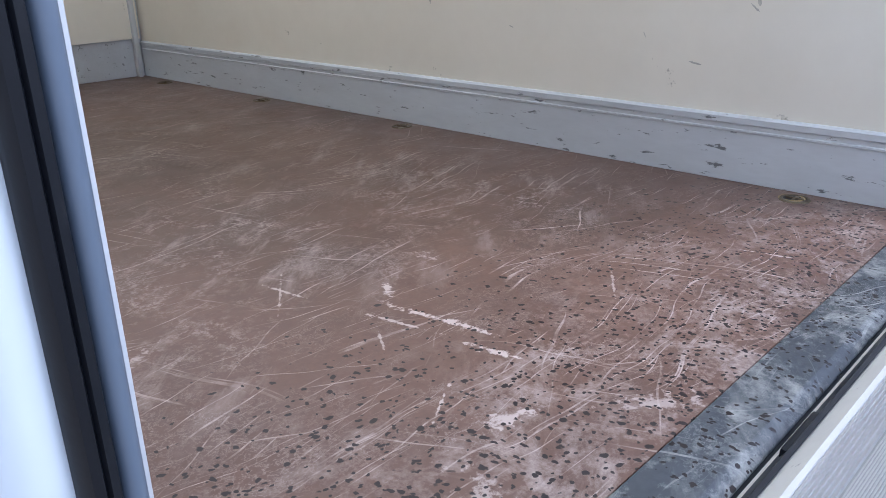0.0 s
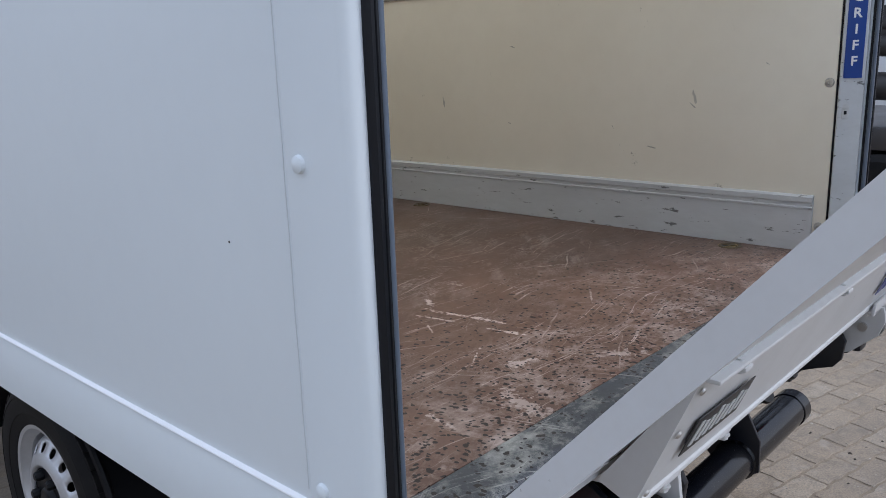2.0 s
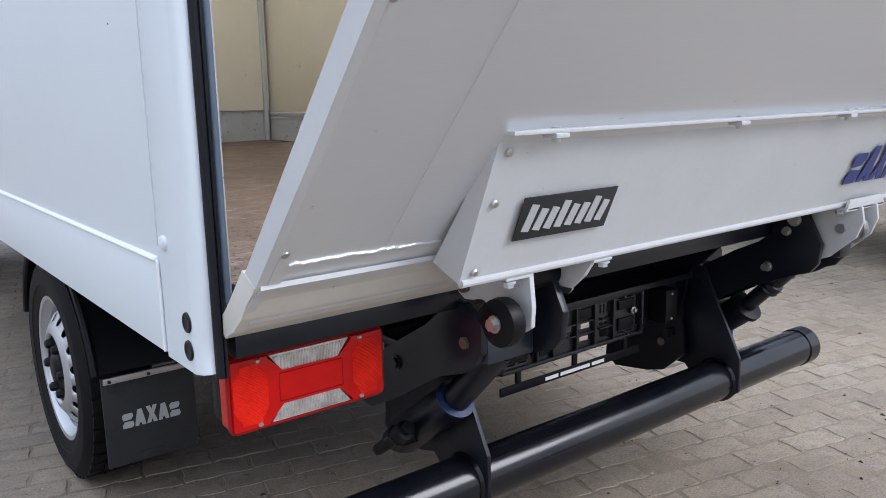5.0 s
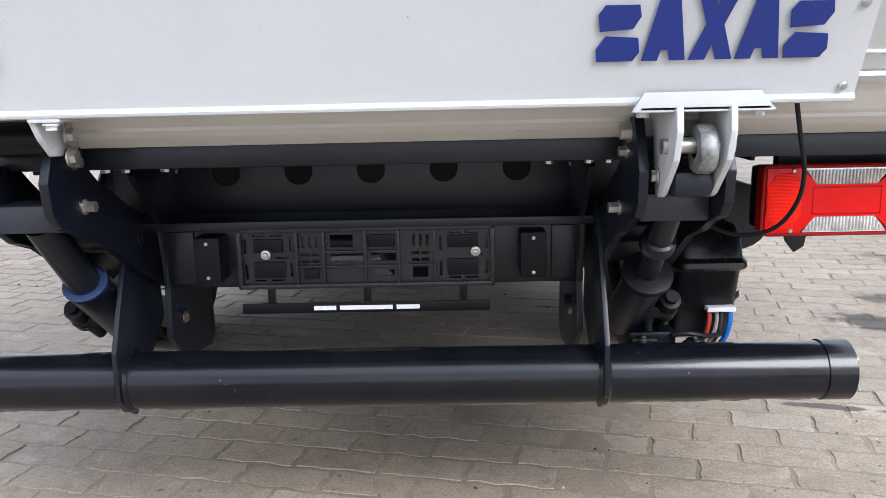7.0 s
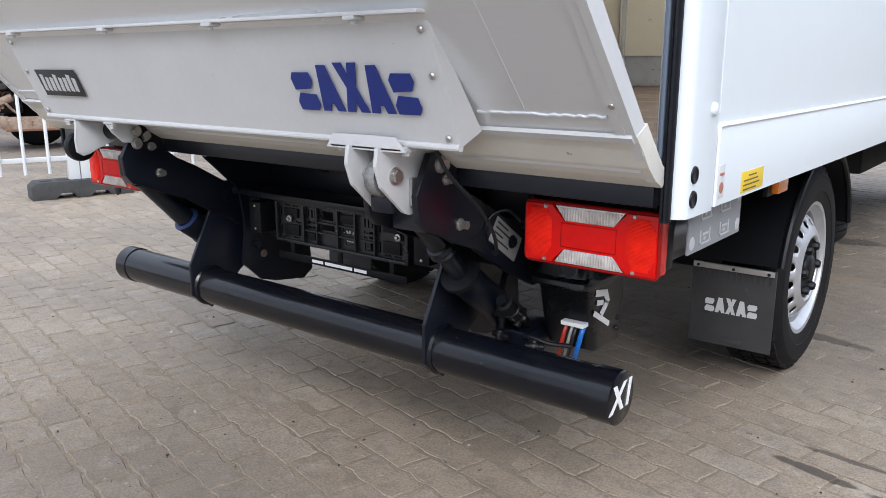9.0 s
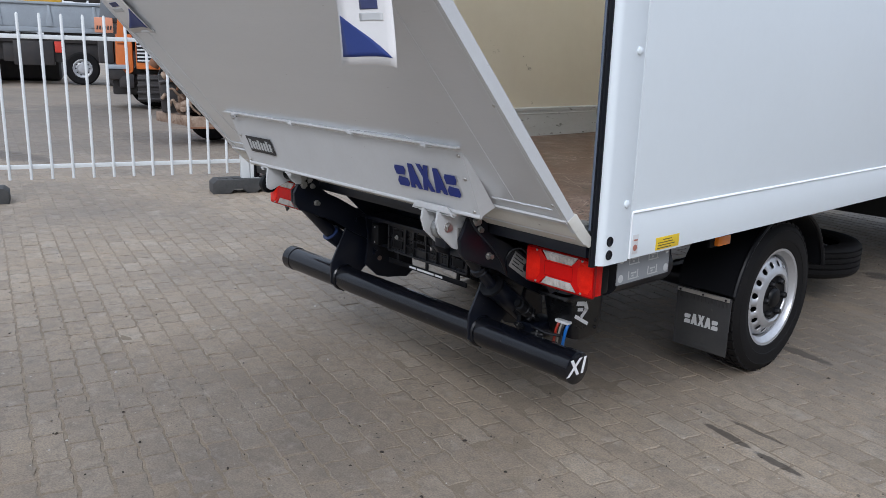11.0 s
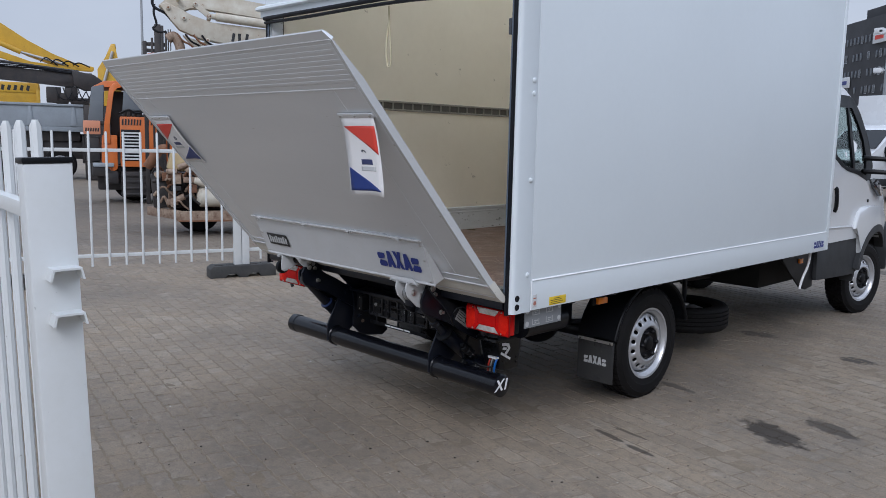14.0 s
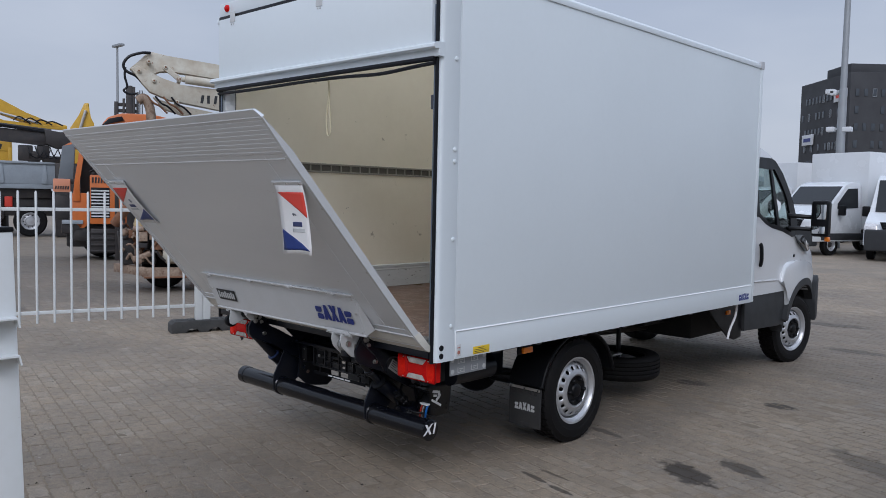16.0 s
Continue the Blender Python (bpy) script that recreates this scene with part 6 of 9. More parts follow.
# ---- chassis ----
M_DARKSTEEL = surface("dark_heat_stained_steel", (0.03, 0.027, 0.025), 0.6, metal=0.3, dark=(0.06, 0.045, 0.035), var=0.6, big=8, fine=60)
M_FLAP = surface("dusty_rubber_flap", (0.028, 0.029, 0.031), 0.6, dark=(0.052, 0.050, 0.047), var=0.6, big=9, fine=90, bump=0.2, spots=0.2, spot_color=(0.09, 0.08, 0.07), spec=0.3)
chassis = thing("truck_chassis", "black truck chassis frame with axle and mudguards", "chassis")
for s in (-1, 1):
    bm = BM()
    prism(bm, [(s * 0.40, 0.55), (s * 0.40, 0.72), (s * 0.34, 0.72), (s * 0.34, 0.715), (s * 0.394, 0.715), (s * 0.394, 0.555), (s * 0.34, 0.555), (s * 0.34, 0.55)], "y", 0.40, 5.9)
    part("frame_rail", bm, M_BLACK, chassis)
    bm = BM()
    sweep(bm, smooth_path([(s * 0.45, 0.80, 0.58), (s * 0.45, 1.2, 0.44), (s * 0.45, RY, 0.40), (s * 0.45, 1.8, 0.44), (s * 0.45, 2.2, 0.58)], 5), 0.022, 8)
    part("leaf_spring", bm, M_BLACK, chassis)
    # mudguard shell
    bm = BM()
    n = 22
    pr = []
    for k in range(n + 1):
        a = math.radians(14 + (168 - 14) * k / n)
        pr.append((RY + 0.425 * math.cos(a), 0.345 + 0.405 * math.sin(a)))
    outer = pr + [(RY + (p[0] - RY) * 0.985, 0.345 + (p[1] - 0.345) * 0.985) for p in pr[::-1]]
    prism(bm, outer, "x", min(s * 0.70, s * 0.968), max(s * 0.70, s * 0.968))
    guard = part("mudguard", bm, M_PLASTIC, chassis, "black plastic mudguard")
    bm = BM()
    sweep(bm, [(s * 0.968, p[0], p[1]) for p in pr], 0.011, 8)
    part("guard_lip", bm, M_PLASTIC, guard)
    # mud flap with clamp strip and a pale mark
    bm = BM()
    box(bm, (min(s * 0.700, s * 0.955), 1.095, 0.155), (max(s * 0.700, s * 0.955), 1.103, 0.415), 0.002)
    for k in range(14):
        xx = s * (0.715 + k * 0.0172)
        box(bm, (xx - 0.002, 1.092, 0.37), (xx + 0.002, 1.0955, 0.40))
    box(bm, (min(s * 0.80, s * 0.87), 1.0925, 0.166), (max(s * 0.80, s * 0.87), 1.0955, 0.182), 0.001)
    mf = part("mud_flap", bm, M_FLAP, chassis, "black rubber mud flap with pale mark")
    bm = BM()
    box(bm, (min(s * 0.704, s * 0.950), 1.088, 0.398), (max(s * 0.704, s * 0.950), 1.0945, 0.415), 0.001)
    part("clamp_strip", bm, M_STEEL, mf)
    for xx in (0.72, 0.83, 0.935):
        bolt_part(mf, (s * xx, 1.088, 0.406), (0, -1, 0), 0.005, 0.005, M_BLACK, "flap_bolt", False)
    m = Matrix.Translation((s * 0.828, 1.0945, 0.262)) @ Matrix(((1, 0, 0, 0), (0, 0, -1, 0), (0, 1, 0, 0), (0, 0, 0, 1)))
    arched_mark("flap_mark", -0.082, 0.082, -0.002, 0.042, 0.008, M_GREYLET, mf, m, "pale grey maker mark")
    # side marker lamp
    bm = BM()
    box(bm, (min(s * 0.985, s * 1.004), 0.845, 0.685), (max(s * 0.985, s * 1.004), 0.935, 0.722), 0.005)
    ml = part("side_marker", bm, M_AMBER, chassis, "amber side marker lamp")
    bm = BM()
    box(bm, (min(s * 0.972, s * 0.986), 0.815, 0.68), (max(s * 0.972, s * 0.986), 0.94, 0.74), 0.003)
    part("marker_base", bm, M_PLASTIC, ml)
    bm = BM()
    box(bm, (min(s * 0.985, s * 1.02), 0.2, 0.757), (max(s * 0.985, s * 1.02), 3.9, 0.775), 0.002)
    part("floor_edge_beam", bm, M_BLACK, chassis)
bm = BM()
rod(bm, (-0.78, RY, 0.345), (0.78, RY, 0.345), 0.055, 20)
bmesh.ops.create_uvsphere(bm, u_segments=24, v_segments=14, radius=0.17, matrix=Matrix.Translation((0.05, RY, 0.35)))
part("rear_axle", bm, M_BLACK, chassis)
for y in (0.6, 1.0, 1.5, 2.0, 2.5, 3.0, 3.5):
    bm = BM()
    box(bm, (-1.0, y - 0.03, 0.722), (1.0, y + 0.03, 0.80), 0.003)
    part("cross_member", bm, M_BLACK, chassis)
bm = BM()
box(bm, (-1.02, 0.40, 0.80), (1.02, L - 0.02, 0.834), 0.002)
part("floor_underside", bm, M_BLACK, chassis)
bm = BM()
box(bm, (-0.60, 3.15, 0.54), (0.50, 3.9, 0.71), 0.05, seg=3)
part("fuel_tank", bm, M_PLASTIC, chassis)
bm = BM()
sweep(bm, smooth_path([(0.25, 2.0, 0.56), (0.22, 2.6, 0.52), (0.2, 3.2, 0.48), (0.2, 4.0, 0.45)], 5), 0.035, 14)
part("exhaust_pipe", bm, M_DARKSTEEL, chassis)
bm = BM()
sweep(bm, smooth_path([(1.0, 3.86, 0.77), (1.003, 3.845, 0.69), (0.998, 3.83, 0.62), (0.99, 3.775, 0.54), (0.988, 3.745, 0.49), (0.986, 3.73, 0.445)], 5), 0.010, 8)
part("white_strap", bm, M_WHITELET, chassis, "white strap end hanging down")
bm = BM()
prism(bm, [(3.42, 0.757), (4.08, 0.757), (4.10, 0.42), (3.96, 0.405), (3.83, 0.44), (3.62, 0.58), (3.46, 0.69)], "x", 0.93, 0.945, 0.005)
step = part("arch_liner", bm, M_PLASTIC, chassis, "black plastic liner behind the cab")
bm = BM()
box(bm, (0.945, 3.76, 0.648), (0.962, 3.83, 0.685), 0.004)
part("side_marker", bm, M_AMBER, step, "amber side marker lamp")
# dark air tanks and hoses beside the pump
bm = BM()
rod(bm, (0.80, 0.40, 0.60), (0.80, 0.75, 0.60), 0.075, 24)
part("air_tank", bm, M_BLACK, chassis)
# added black block that hides the bright ground beyond the frame
bm = BM()
box(bm, (0.34, 0.62, 0.48), (0.68, 1.05, 0.72), 0.012)
part("battery_box", bm, M_BLACK, chassis)
# spare wheel lying under the frame
sp = thing("spare_wheel", "black spare wheel hung flat under the chassis", "wheel", (0.44, 2.85, 0.272))
flat = pose(0, 0, 0, 0, -90, 0)
bm = BM()
ribs = [(0.215, -0.070), (0.225, -0.084), (0.285, -0.098), (0.318, -0.092), (0.334, -0.076)]
for x in (-0.048, -0.016, 0.016, 0.048):
    ribs += [(0.338, x - 0.014), (0.342, x - 0.012), (0.342, x + 0.010), (0.338, x + 0.012), (0.331, x + 0.013), (0.331, x + 0.017)]
ribs += [(0.338, 0.066), (0.334, 0.076), (0.318, 0.092), (0.285, 0.098), (0.225, 0.084), (0.215, 0.070)]
lathe(bm, ribs, 64, flat)
ty = part("tyre", bm, M_RUBBER, sp, "black spare tyre with ribbed tread")
bm = BM()
lathe(bm, [(0.216, -0.072), (0.206, -0.070), (0.200, -0.02), (0.195, 0.03), (0.12, 0.055), (0.05, 0.05), (0.0, 0.05)], 48, flat)
part("rim", bm, M_RIM, sp, "silver painted steel rim")
fold_into(sp, truck, "tyre", "spare_wheel")
bm = BM()
rod(bm, (0.44, 2.85, 0.31), (0.44, 2.85, 0.56), 0.02, 10)
part("carrier_post", bm, M_BLACK, chassis)
bm = BM()
box(bm, (0.26, 2.58, 0.372), (0.56, 2.72, 0.388), 0.004)
part("spare_carrier", bm, M_STEEL, chassis)
# small mark at the front of the side walls
for s in (-1, 1):
    arched_mark("side_mark", -0.10, 0.10, 0.0, 0.050, 0.006, M_BLUE, truck, Matrix.Translation((s * (W + 0.0035), 3.80, 0.790)) @ Matrix(((0, 0, s, 0), (s, 0, 0, 0), (0, 1, 0, 0), (0, 0, 0, 1))), "small blue maker mark")

# ---- cab ----
cab = thing("truck_cab", "white light truck cab with dark lower cladding", "truck cab")
M_CAB = surface("white_cab_paint", (0.64, 0.66, 0.68), 0.22, var=0.12, big=2, fine=40, bump=0.02, coat=0.6)
M_GLASS = surface("dark_tinted_glass", (0.012, 0.014, 0.016), 0.05, var=0.1, bump=0, rvar=0.02, coat=0.0, spec=0.4)


def taper(bm):
    """Draws the cab in towards its roof and nose."""
    for v in bm.verts:
        t = min(max(v.co.z - 1.15, 0), 1)
        u = min(max((v.co.y - 5.3) / 0.8, 0), 1)
        v.co.x *= (1 - 0.15 * t * t) * (1 - 0.13 * u * u)


def arc(cy, cz, r, a0, a1, n=12):
    return [(cy + r * math.cos(math.radians(a0 + (a1 - a0) * k / n)), cz + r * math.sin(math.radians(a0 + (a1 - a0) * k / n))) for k in range(n + 1)]


def dense(bm, cuts=3):
    bmesh.ops.subdivide_edges(bm, edges=bm.edges[:], cuts=cuts, use_grid_fill=True)


M_PANE, _, _, gb_ = principled("green_tinted_cab_glass")
gb_.inputs["Base Color"].default_value = (0.62, 0.69, 0.67, 1)
gb_.inputs["Roughness"].default_value = 0.0
gb_.inputs["IOR"].default_value = 1.12
gb_.inputs["Transmission Weight"].default_value = 1.0
M_CABIN = surface("dark_cabin_trim", (0.012, 0.012, 0.014), 0.7, var=0.4, big=8, fine=120)

# body below the belt line, with the sloping bonnet
bm = BM()
prof = [(4.06, 0.78), (4.06, 1.50), (4.33, 1.50), (4.46, 1.445), (4.60, 1.405), (4.87, 1.365), (5.10, 1.315), (5.30, 1.305), (5.52, 1.262), (5.74, 1.19), (5.90, 1.10), (6.00, 0.99), (6.04, 0.84), (5.95, 0.79)] + arc(FY, 0.36, 0.45, 55, 150, 10) + [(5.0, 0.78)]
prism(bm, prof, "x", -0.985, 0.985)
bmesh.ops.bevel(bm, geom=[e for e in bm.edges if abs(e.verts[0].co.x - e.verts[1].co.x) < 0.1 and min(v.co.y for v in e.verts) > 5.05 and min(v.co.z for v in e.verts) > 0.95], offset=0.05, segments=4, affect="EDGES", profile=0.5)
taper(bm)
part("cab_body", bm, M_CAB, cab, "white painted cab body")
# back wall of the cabin with the door posts, and the roof
bm = BM()
box(bm, (-0.985, 4.06, 1.50), (0.985, 4.22, 2.08), 0.012)
dense(bm)
taper(bm)
part("cab_back", bm, M_CAB, cab, "white cabin back wall")
bm = BM()
prism(bm, [(4.06, 2.03), (4.10, 2.10), (4.30, 2.155), (4.60, 2.150), (4.74, 2.115), (4.86, 2.055), (4.84, 2.03), (4.60, 2.05)], "x", -0.985, 0.985)
dense(bm, 2)
taper(bm)
bmesh.ops.bevel(bm, geom=[e for e in bm.edges if e.is_boundary], offset=0.01, segments=1, affect="EDGES")
part("cab_roof", bm, M_CAB, cab, "white cab roof")
# dark cabin: dash, seats and wheel seen through the glass
bm = BM()
prism(bm, [(4.78, 1.37), (4.86, 1.47), (5.02, 1.49), (5.16, 1.44), (5.22, 1.32), (5.12, 1.30)], "x", -0.93, 0.93, 0.02)
part("dashboard", bm, M_CABIN, cab, "dark dashboard")
for xs in (-0.48, 0.05, 0.48):
    bm = BM()
    prism(bm, [(4.25, 1.42), (4.27, 1.66), (4.29, 1.72), (4.36, 1.72), (4.39, 1.66), (4.44, 1.44)], "x", xs - 0.22, xs + 0.22, 0.03)
    box(bm, (xs - 0.12, 4.27, 1.71), (xs + 0.12, 4.35, 1.87), 0.03)
    part("cab_seat", bm, M_CABIN, cab, "dark cab seat with headrest")
bm = BM()
ring = [(-0.46 + 0.20 * math.cos(a), 4.72 + 0.10 * math.sin(a), 1.50 + 0.17 * math.sin(a)) for a in [k * math.pi / 12 for k in range(25)]]
sweep(bm, ring, 0.014, 8, False)
part("steering_wheel", bm, M_CABIN, cab)
# dark sill cladding, arch lips and the swelling front wings
prof = [(4.10, 0.47), (4.08, 0.79), (5.02, 0.79)] + arc(FY, 0.36, 0.45, 108, 180, 8) + [(4.99, 0.46), (4.88, 0.44)]
lip = arc(FY, 0.36, 0.45, 20, 165, 16) + arc(FY, 0.36, 0.52, 165, 20, 16)
wing = [(4.84, 0.87), (4.86, 0.94), (4.92, 1.02), (5.02, 1.058), (5.20, 1.068), (5.45, 1.058), (5.66, 1.025), (5.80, 0.965), (5.88, 0.86)] + arc(FY, 0.36, 0.50, 52, 150, 12) + [(4.98, 0.80)]
for s in (-1, 1):
    bm = BM()
    prism(bm, prof, "x", min(s * 0.84, s * 0.975), max(s * 0.84, s * 0.975), 0.015)
    part("lower_cladding", bm, M_CLAD, cab, "dark grey plastic sill cladding")
    bm = BM()
    prism(bm, wing, "x", min(s * 0.90, s * 1.012), max(s * 0.90, s * 1.012))
    bmesh.ops.bevel(bm, geom=[e for e in bm.edges if min(s * v.co.x for v in e.verts) > 1.0], offset=0.028, segments=4, affect="EDGES", profile=0.6)
    taper(bm)
    part("front_wing", bm, M_CAB, cab, "swelling white front wing")
    bm = BM()
    prism(bm, lip, "x", min(s * 0.93, s * 1.018), max(s * 0.93, s * 1.018), 0.006)
    taper(bm)
    part("arch_lip", bm, M_CLAD, cab, "dark grey wheel arch lip")
    bm = BM()
    prism(bm, [(5.16, 1.318), (5.40, 1.318), (5.60, 1.225), (5.62, 1.15), (5.56, 1.142), (5.32, 1.232)], "x", min(s * 0.955, s * 0.992), max(s * 0.955, s * 0.992), 0.008)
    taper(bm)
    hl = part("headlamp", bm, M_GLASS, cab, "swept-back headlamp under dark glass")
    bm = BM()
    prism(bm, [(5.50, 1.262), (5.595, 1.217), (5.612, 1.16), (5.565, 1.152), (5.50, 1.19)], "x", min(s * 0.96, s * 0.996), max(s * 0.96, s * 0.996), 0.006)
    taper(bm)
    part("lamp_glass", bm, M_LENSCLEAR, hl, "bright clear lamp glass")
bm = BM()
prism(bm, [(5.84, 0.40), (5.82, 0.62), (5.88, 0.82), (5.98, 0.88), (6.07, 0.84), (6.09, 0.60), (6.04, 0.40)], "x", -1.06, 1.06, 0.03)
taper(bm)
part("bumper", bm, M_CLAD, cab, "dark grey bumper")
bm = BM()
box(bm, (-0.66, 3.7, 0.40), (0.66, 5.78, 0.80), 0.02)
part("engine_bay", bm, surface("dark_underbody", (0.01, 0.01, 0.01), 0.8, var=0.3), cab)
for s in (-1, 1):
    # side glass in black frames, drawn in with the door
    def side_sheet(name, polys, mat, x, t, parent=cab, label=""):
        bm = BM()
        for poly in polys:
            prism(bm, poly, "x", min(s * x, s * (x + t)), max(s * x, s * (x + t)))
        bmesh.ops.subdivide_edges(bm, edges=bm.edges[:], cuts=3, use_grid_fill=False)
        taper(bm)
        return part(name, bm, mat, parent, label)
    sur = side_sheet("window_surround", [
        [(4.20, 2.06), (4.20, 1.96), (4.74, 1.95), (4.84, 1.955), (4.82, 2.06)],
        [(4.20, 1.96), (4.20, 1.50), (4.335, 1.50), (4.355, 1.535), (4.37, 1.96)],
        [(4.335, 1.50), (4.46, 1.44), (4.60, 1.40), (4.87, 1.36), (5.10, 1.305), (5.085, 1.350), (4.79, 1.415), (4.56, 1.438), (4.355, 1.535)],
        [(4.725, 1.952), (4.70, 1.70), (4.745, 1.42), (4.80, 1.41), (4.765, 1.70), (4.765, 1.955)]], M_PLASTIC, 0.966, 0.022, cab, "black window surround")
    side_sheet("screen_pillar", [[(4.82, 2.06), (4.835, 1.956), (4.945, 1.823), (5.04, 1.677), (5.088, 1.495), (5.085, 1.30), (5.20, 1.31), (5.265, 1.44), (5.15, 1.717), (5.02, 1.93), (4.90, 2.04)]], M_PLASTIC, 0.950, 0.036, cab, "black windscreen pillar")
    side_sheet("side_window", [[(4.355, 1.535), (4.37, 1.96), (4.725, 1.952), (4.71, 1.70), (4.752, 1.42), (4.56, 1.438)]], M_PANE, 0.972, 0.004, sur, "tinted side window").visible_shadow = False
    side_sheet("quarter_window", [[(4.79, 1.415), (4.765, 1.70), (4.765, 1.95), (4.835, 1.956), (4.945, 1.823), (5.04, 1.677), (5.088, 1.495), (5.085, 1.350)]], M_PANE, 0.972, 0.004, sur, "tinted quarter window").visible_shadow = False
    bm = BM()
    sweep(bm, smooth_path([(s * 0.984, 4.335, 1.255), (s * 0.998, 4.34, 1.23), (s * 1.0, 4.35, 1.10), (s * 0.984, 4.36, 1.05)], 4), 0.017, 8)
    part("door_handle", bm, M_PLASTIC, cab, "black door handle")
    bm = BM()
    prism(bm, [(4.13, 0.80), (4.13, 1.49), (4.136, 1.49), (4.136, 0.80)], "x", min(s * 0.984, s * 0.9868), max(s * 0.984, s * 0.9868))
    bmesh.ops.subdivide_edges(bm, edges=bm.edges[:], cuts=3)
    taper(bm)
    part("door_gap", bm, M_SEAL, cab)
    bm = BM()
    box(bm, (min(s * 0.984, s * 0.9885), 5.16, 1.10), (max(s * 0.984, s * 0.9885), 5.20, 1.128), 0.002)
    part("side_badge", bm, M_PLASTIC, cab)
    bm = BM()
    prism(bm, [(4.20, 0.908), (4.78, 0.895), (5.0, 0.84), (5.005, 0.848), (4.79, 0.905), (4.20, 0.918)], "x", min(s * 0.98, s * 0.992), max(s * 0.98, s * 0.992), 0.003)
    part("door_crease", bm, M_CAB, cab)
    # mirror on two arms
    bm = BM()
    box(bm, (min(s * 1.15, s * 1.318), 5.10, 1.315), (max(s * 1.15, s * 1.318), 5.20, 1.668), 0.04, seg=3)
    mir = part("wing_mirror", bm, M_PLASTIC, cab, "black wing mirror on two arms")
    bm = BM()
    box(bm, (min(s * 1.205, s * 1.297), 5.094, 1.484), (max(s * 1.205, s * 1.297), 5.101, 1.626), 0.01)
    box(bm, (min(s * 1.170, s * 1.292), 5.094, 1.345), (max(s * 1.170, s * 1.292), 5.101, 1.415), 0.01)
    part("mirror_glass", bm, surface("mirror_silver", (0.8, 0.8, 0.8), 0.03, metal=1.0, var=0.02, bump=0, rvar=0.01), mir, "mirror glass")
    bm = BM()
    box(bm, (min(s * 1.27, s * 1.315), 5.15, 1.27), (max(s * 1.27, s * 1.315), 5.20, 1.315), 0.012)
    part("repeater_lamp", bm, M_AMBER, mir)
    for z in (1.38, 1.50):
        bm = BM()
        sweep(bm, [(s * 0.95, 5.06, z + 0.012), (s * 1.0, 5.12, z + 0.008), (s * 1.20, 5.185, z)], [0.024, 0.023, 0.019], 8)
        part("mirror_arm", bm, M_PLASTIC, mir)
bm = BM()
prism(bm, [(4.87, 2.05), (5.06, 1.93), (5.20, 1.717), (5.31, 1.44), (5.34, 1.30), (5.348, 1.304), (5.318, 1.444), (5.208, 1.722), (5.066, 1.937), (4.875, 2.058)], "x", -0.93, 0.93)
taper(bm)
part("windscreen", bm, M_PANE, cab, "tinted windscreen").visible_shadow = False
merge_into(chassis, truck)
merge_into(cab, truck)

# ---- temporary steel fences on rubber feet ----


def picket_panel(length, parent_label, at, rz, group, px=0.042, py=0.03, top=1.53):
    """A panel along +x of its own frame: two rails, pickets, a post at each end."""
    e = thing("picket_fence", parent_label, "fence", at, group, rz=rz)
    for z in (0.30, 1.405):
        bm = BM()
        box(bm, (0.0, -0.014, z - 0.018), (length, 0.014, z + 0.018), 0.004)
        part("fence_rail", bm, M_FENCE, e)
    n = int((length - 0.16) / 0.168)
    bm = BM()
    sweep(bm, [(0, -0.020, 0.19), (0, -0.020, 1.585), (0, -0.020, 1.60)], [0.0125, 0.0125, 0.006], 8)
    first = part("picket", bm, M_FENCE, e)
    off = (length - (n - 1) * 0.168) / 2
    first.location.x = off
    for k in range(1, n):
        o = new("picket", first.data)
        o.parent = e
        o.location.x = off + k * 0.168
    for x in (0.0, length):
        bm = BM()
        box(bm, (x - px, -py, 0.13), (x + px, py, top), 0.004)
        ps = part("fence_post", bm, M_FENCE, e)
        bm = BM()
        box(bm, (x - px - 0.002, -py - 0.002, top), (x + px + 0.002, py + 0.002, top + 0.012), 0.003)
        part("post_cap", bm, M_PLASTIC, ps, "black plastic post cap")
    return e


def rubber_foot(fence, x, turn=0.0):
    """A moulded rubber foot under the fence, at x along it."""
    m = pose(x, 0, 0, 0, 0, turn)
    bm = BM()
    prof = [(-0.37, 0.0), (-0.20, 0.0), (-0.17, 0.05), (-0.08, 0.05), (-0.05, 0.0), (0.05, 0.0), (0.08, 0.05), (0.17, 0.05), (0.20, 0.0), (0.37, 0.0), (0.37, 0.10), (0.33, 0.135), (-0.33, 0.135), (-0.37, 0.10)]
    prism(bm, prof, "y", -0.11, 0.11, 0.006)
    bmesh.ops.transform(bm, matrix=m, verts=bm.verts)
    ft = part("rubber_foot", bm, M_FOOT, fence, "black recycled rubber foot")
    for xs_ in (-0.26, -0.13, 0.13, 0.26):
        bm = BM()
        box(bm, (xs_ - 0.04, -0.05, 0.134), (xs_ + 0.04, 0.05, 0.142), 0.004, m)
        part("foot_socket", bm, M_FOOT, ft)


# far fence behind the truck's left rear
FD = Vector((0.285, 0.958, 0)).normalized()
FA = math.degrees(math.atan2(FD.y, FD.x))
P0 = Vector((-4.50, 1.86, 0))
for k in range(-2, 2):
    p = P0 + FD * (k * 2.45)
    fe = picket_panel(2.36, "white steel picket fence panel on rubber feet", (p.x, p.y, 0), FA, "far fence")
    rubber_foot(fe, -0.045)

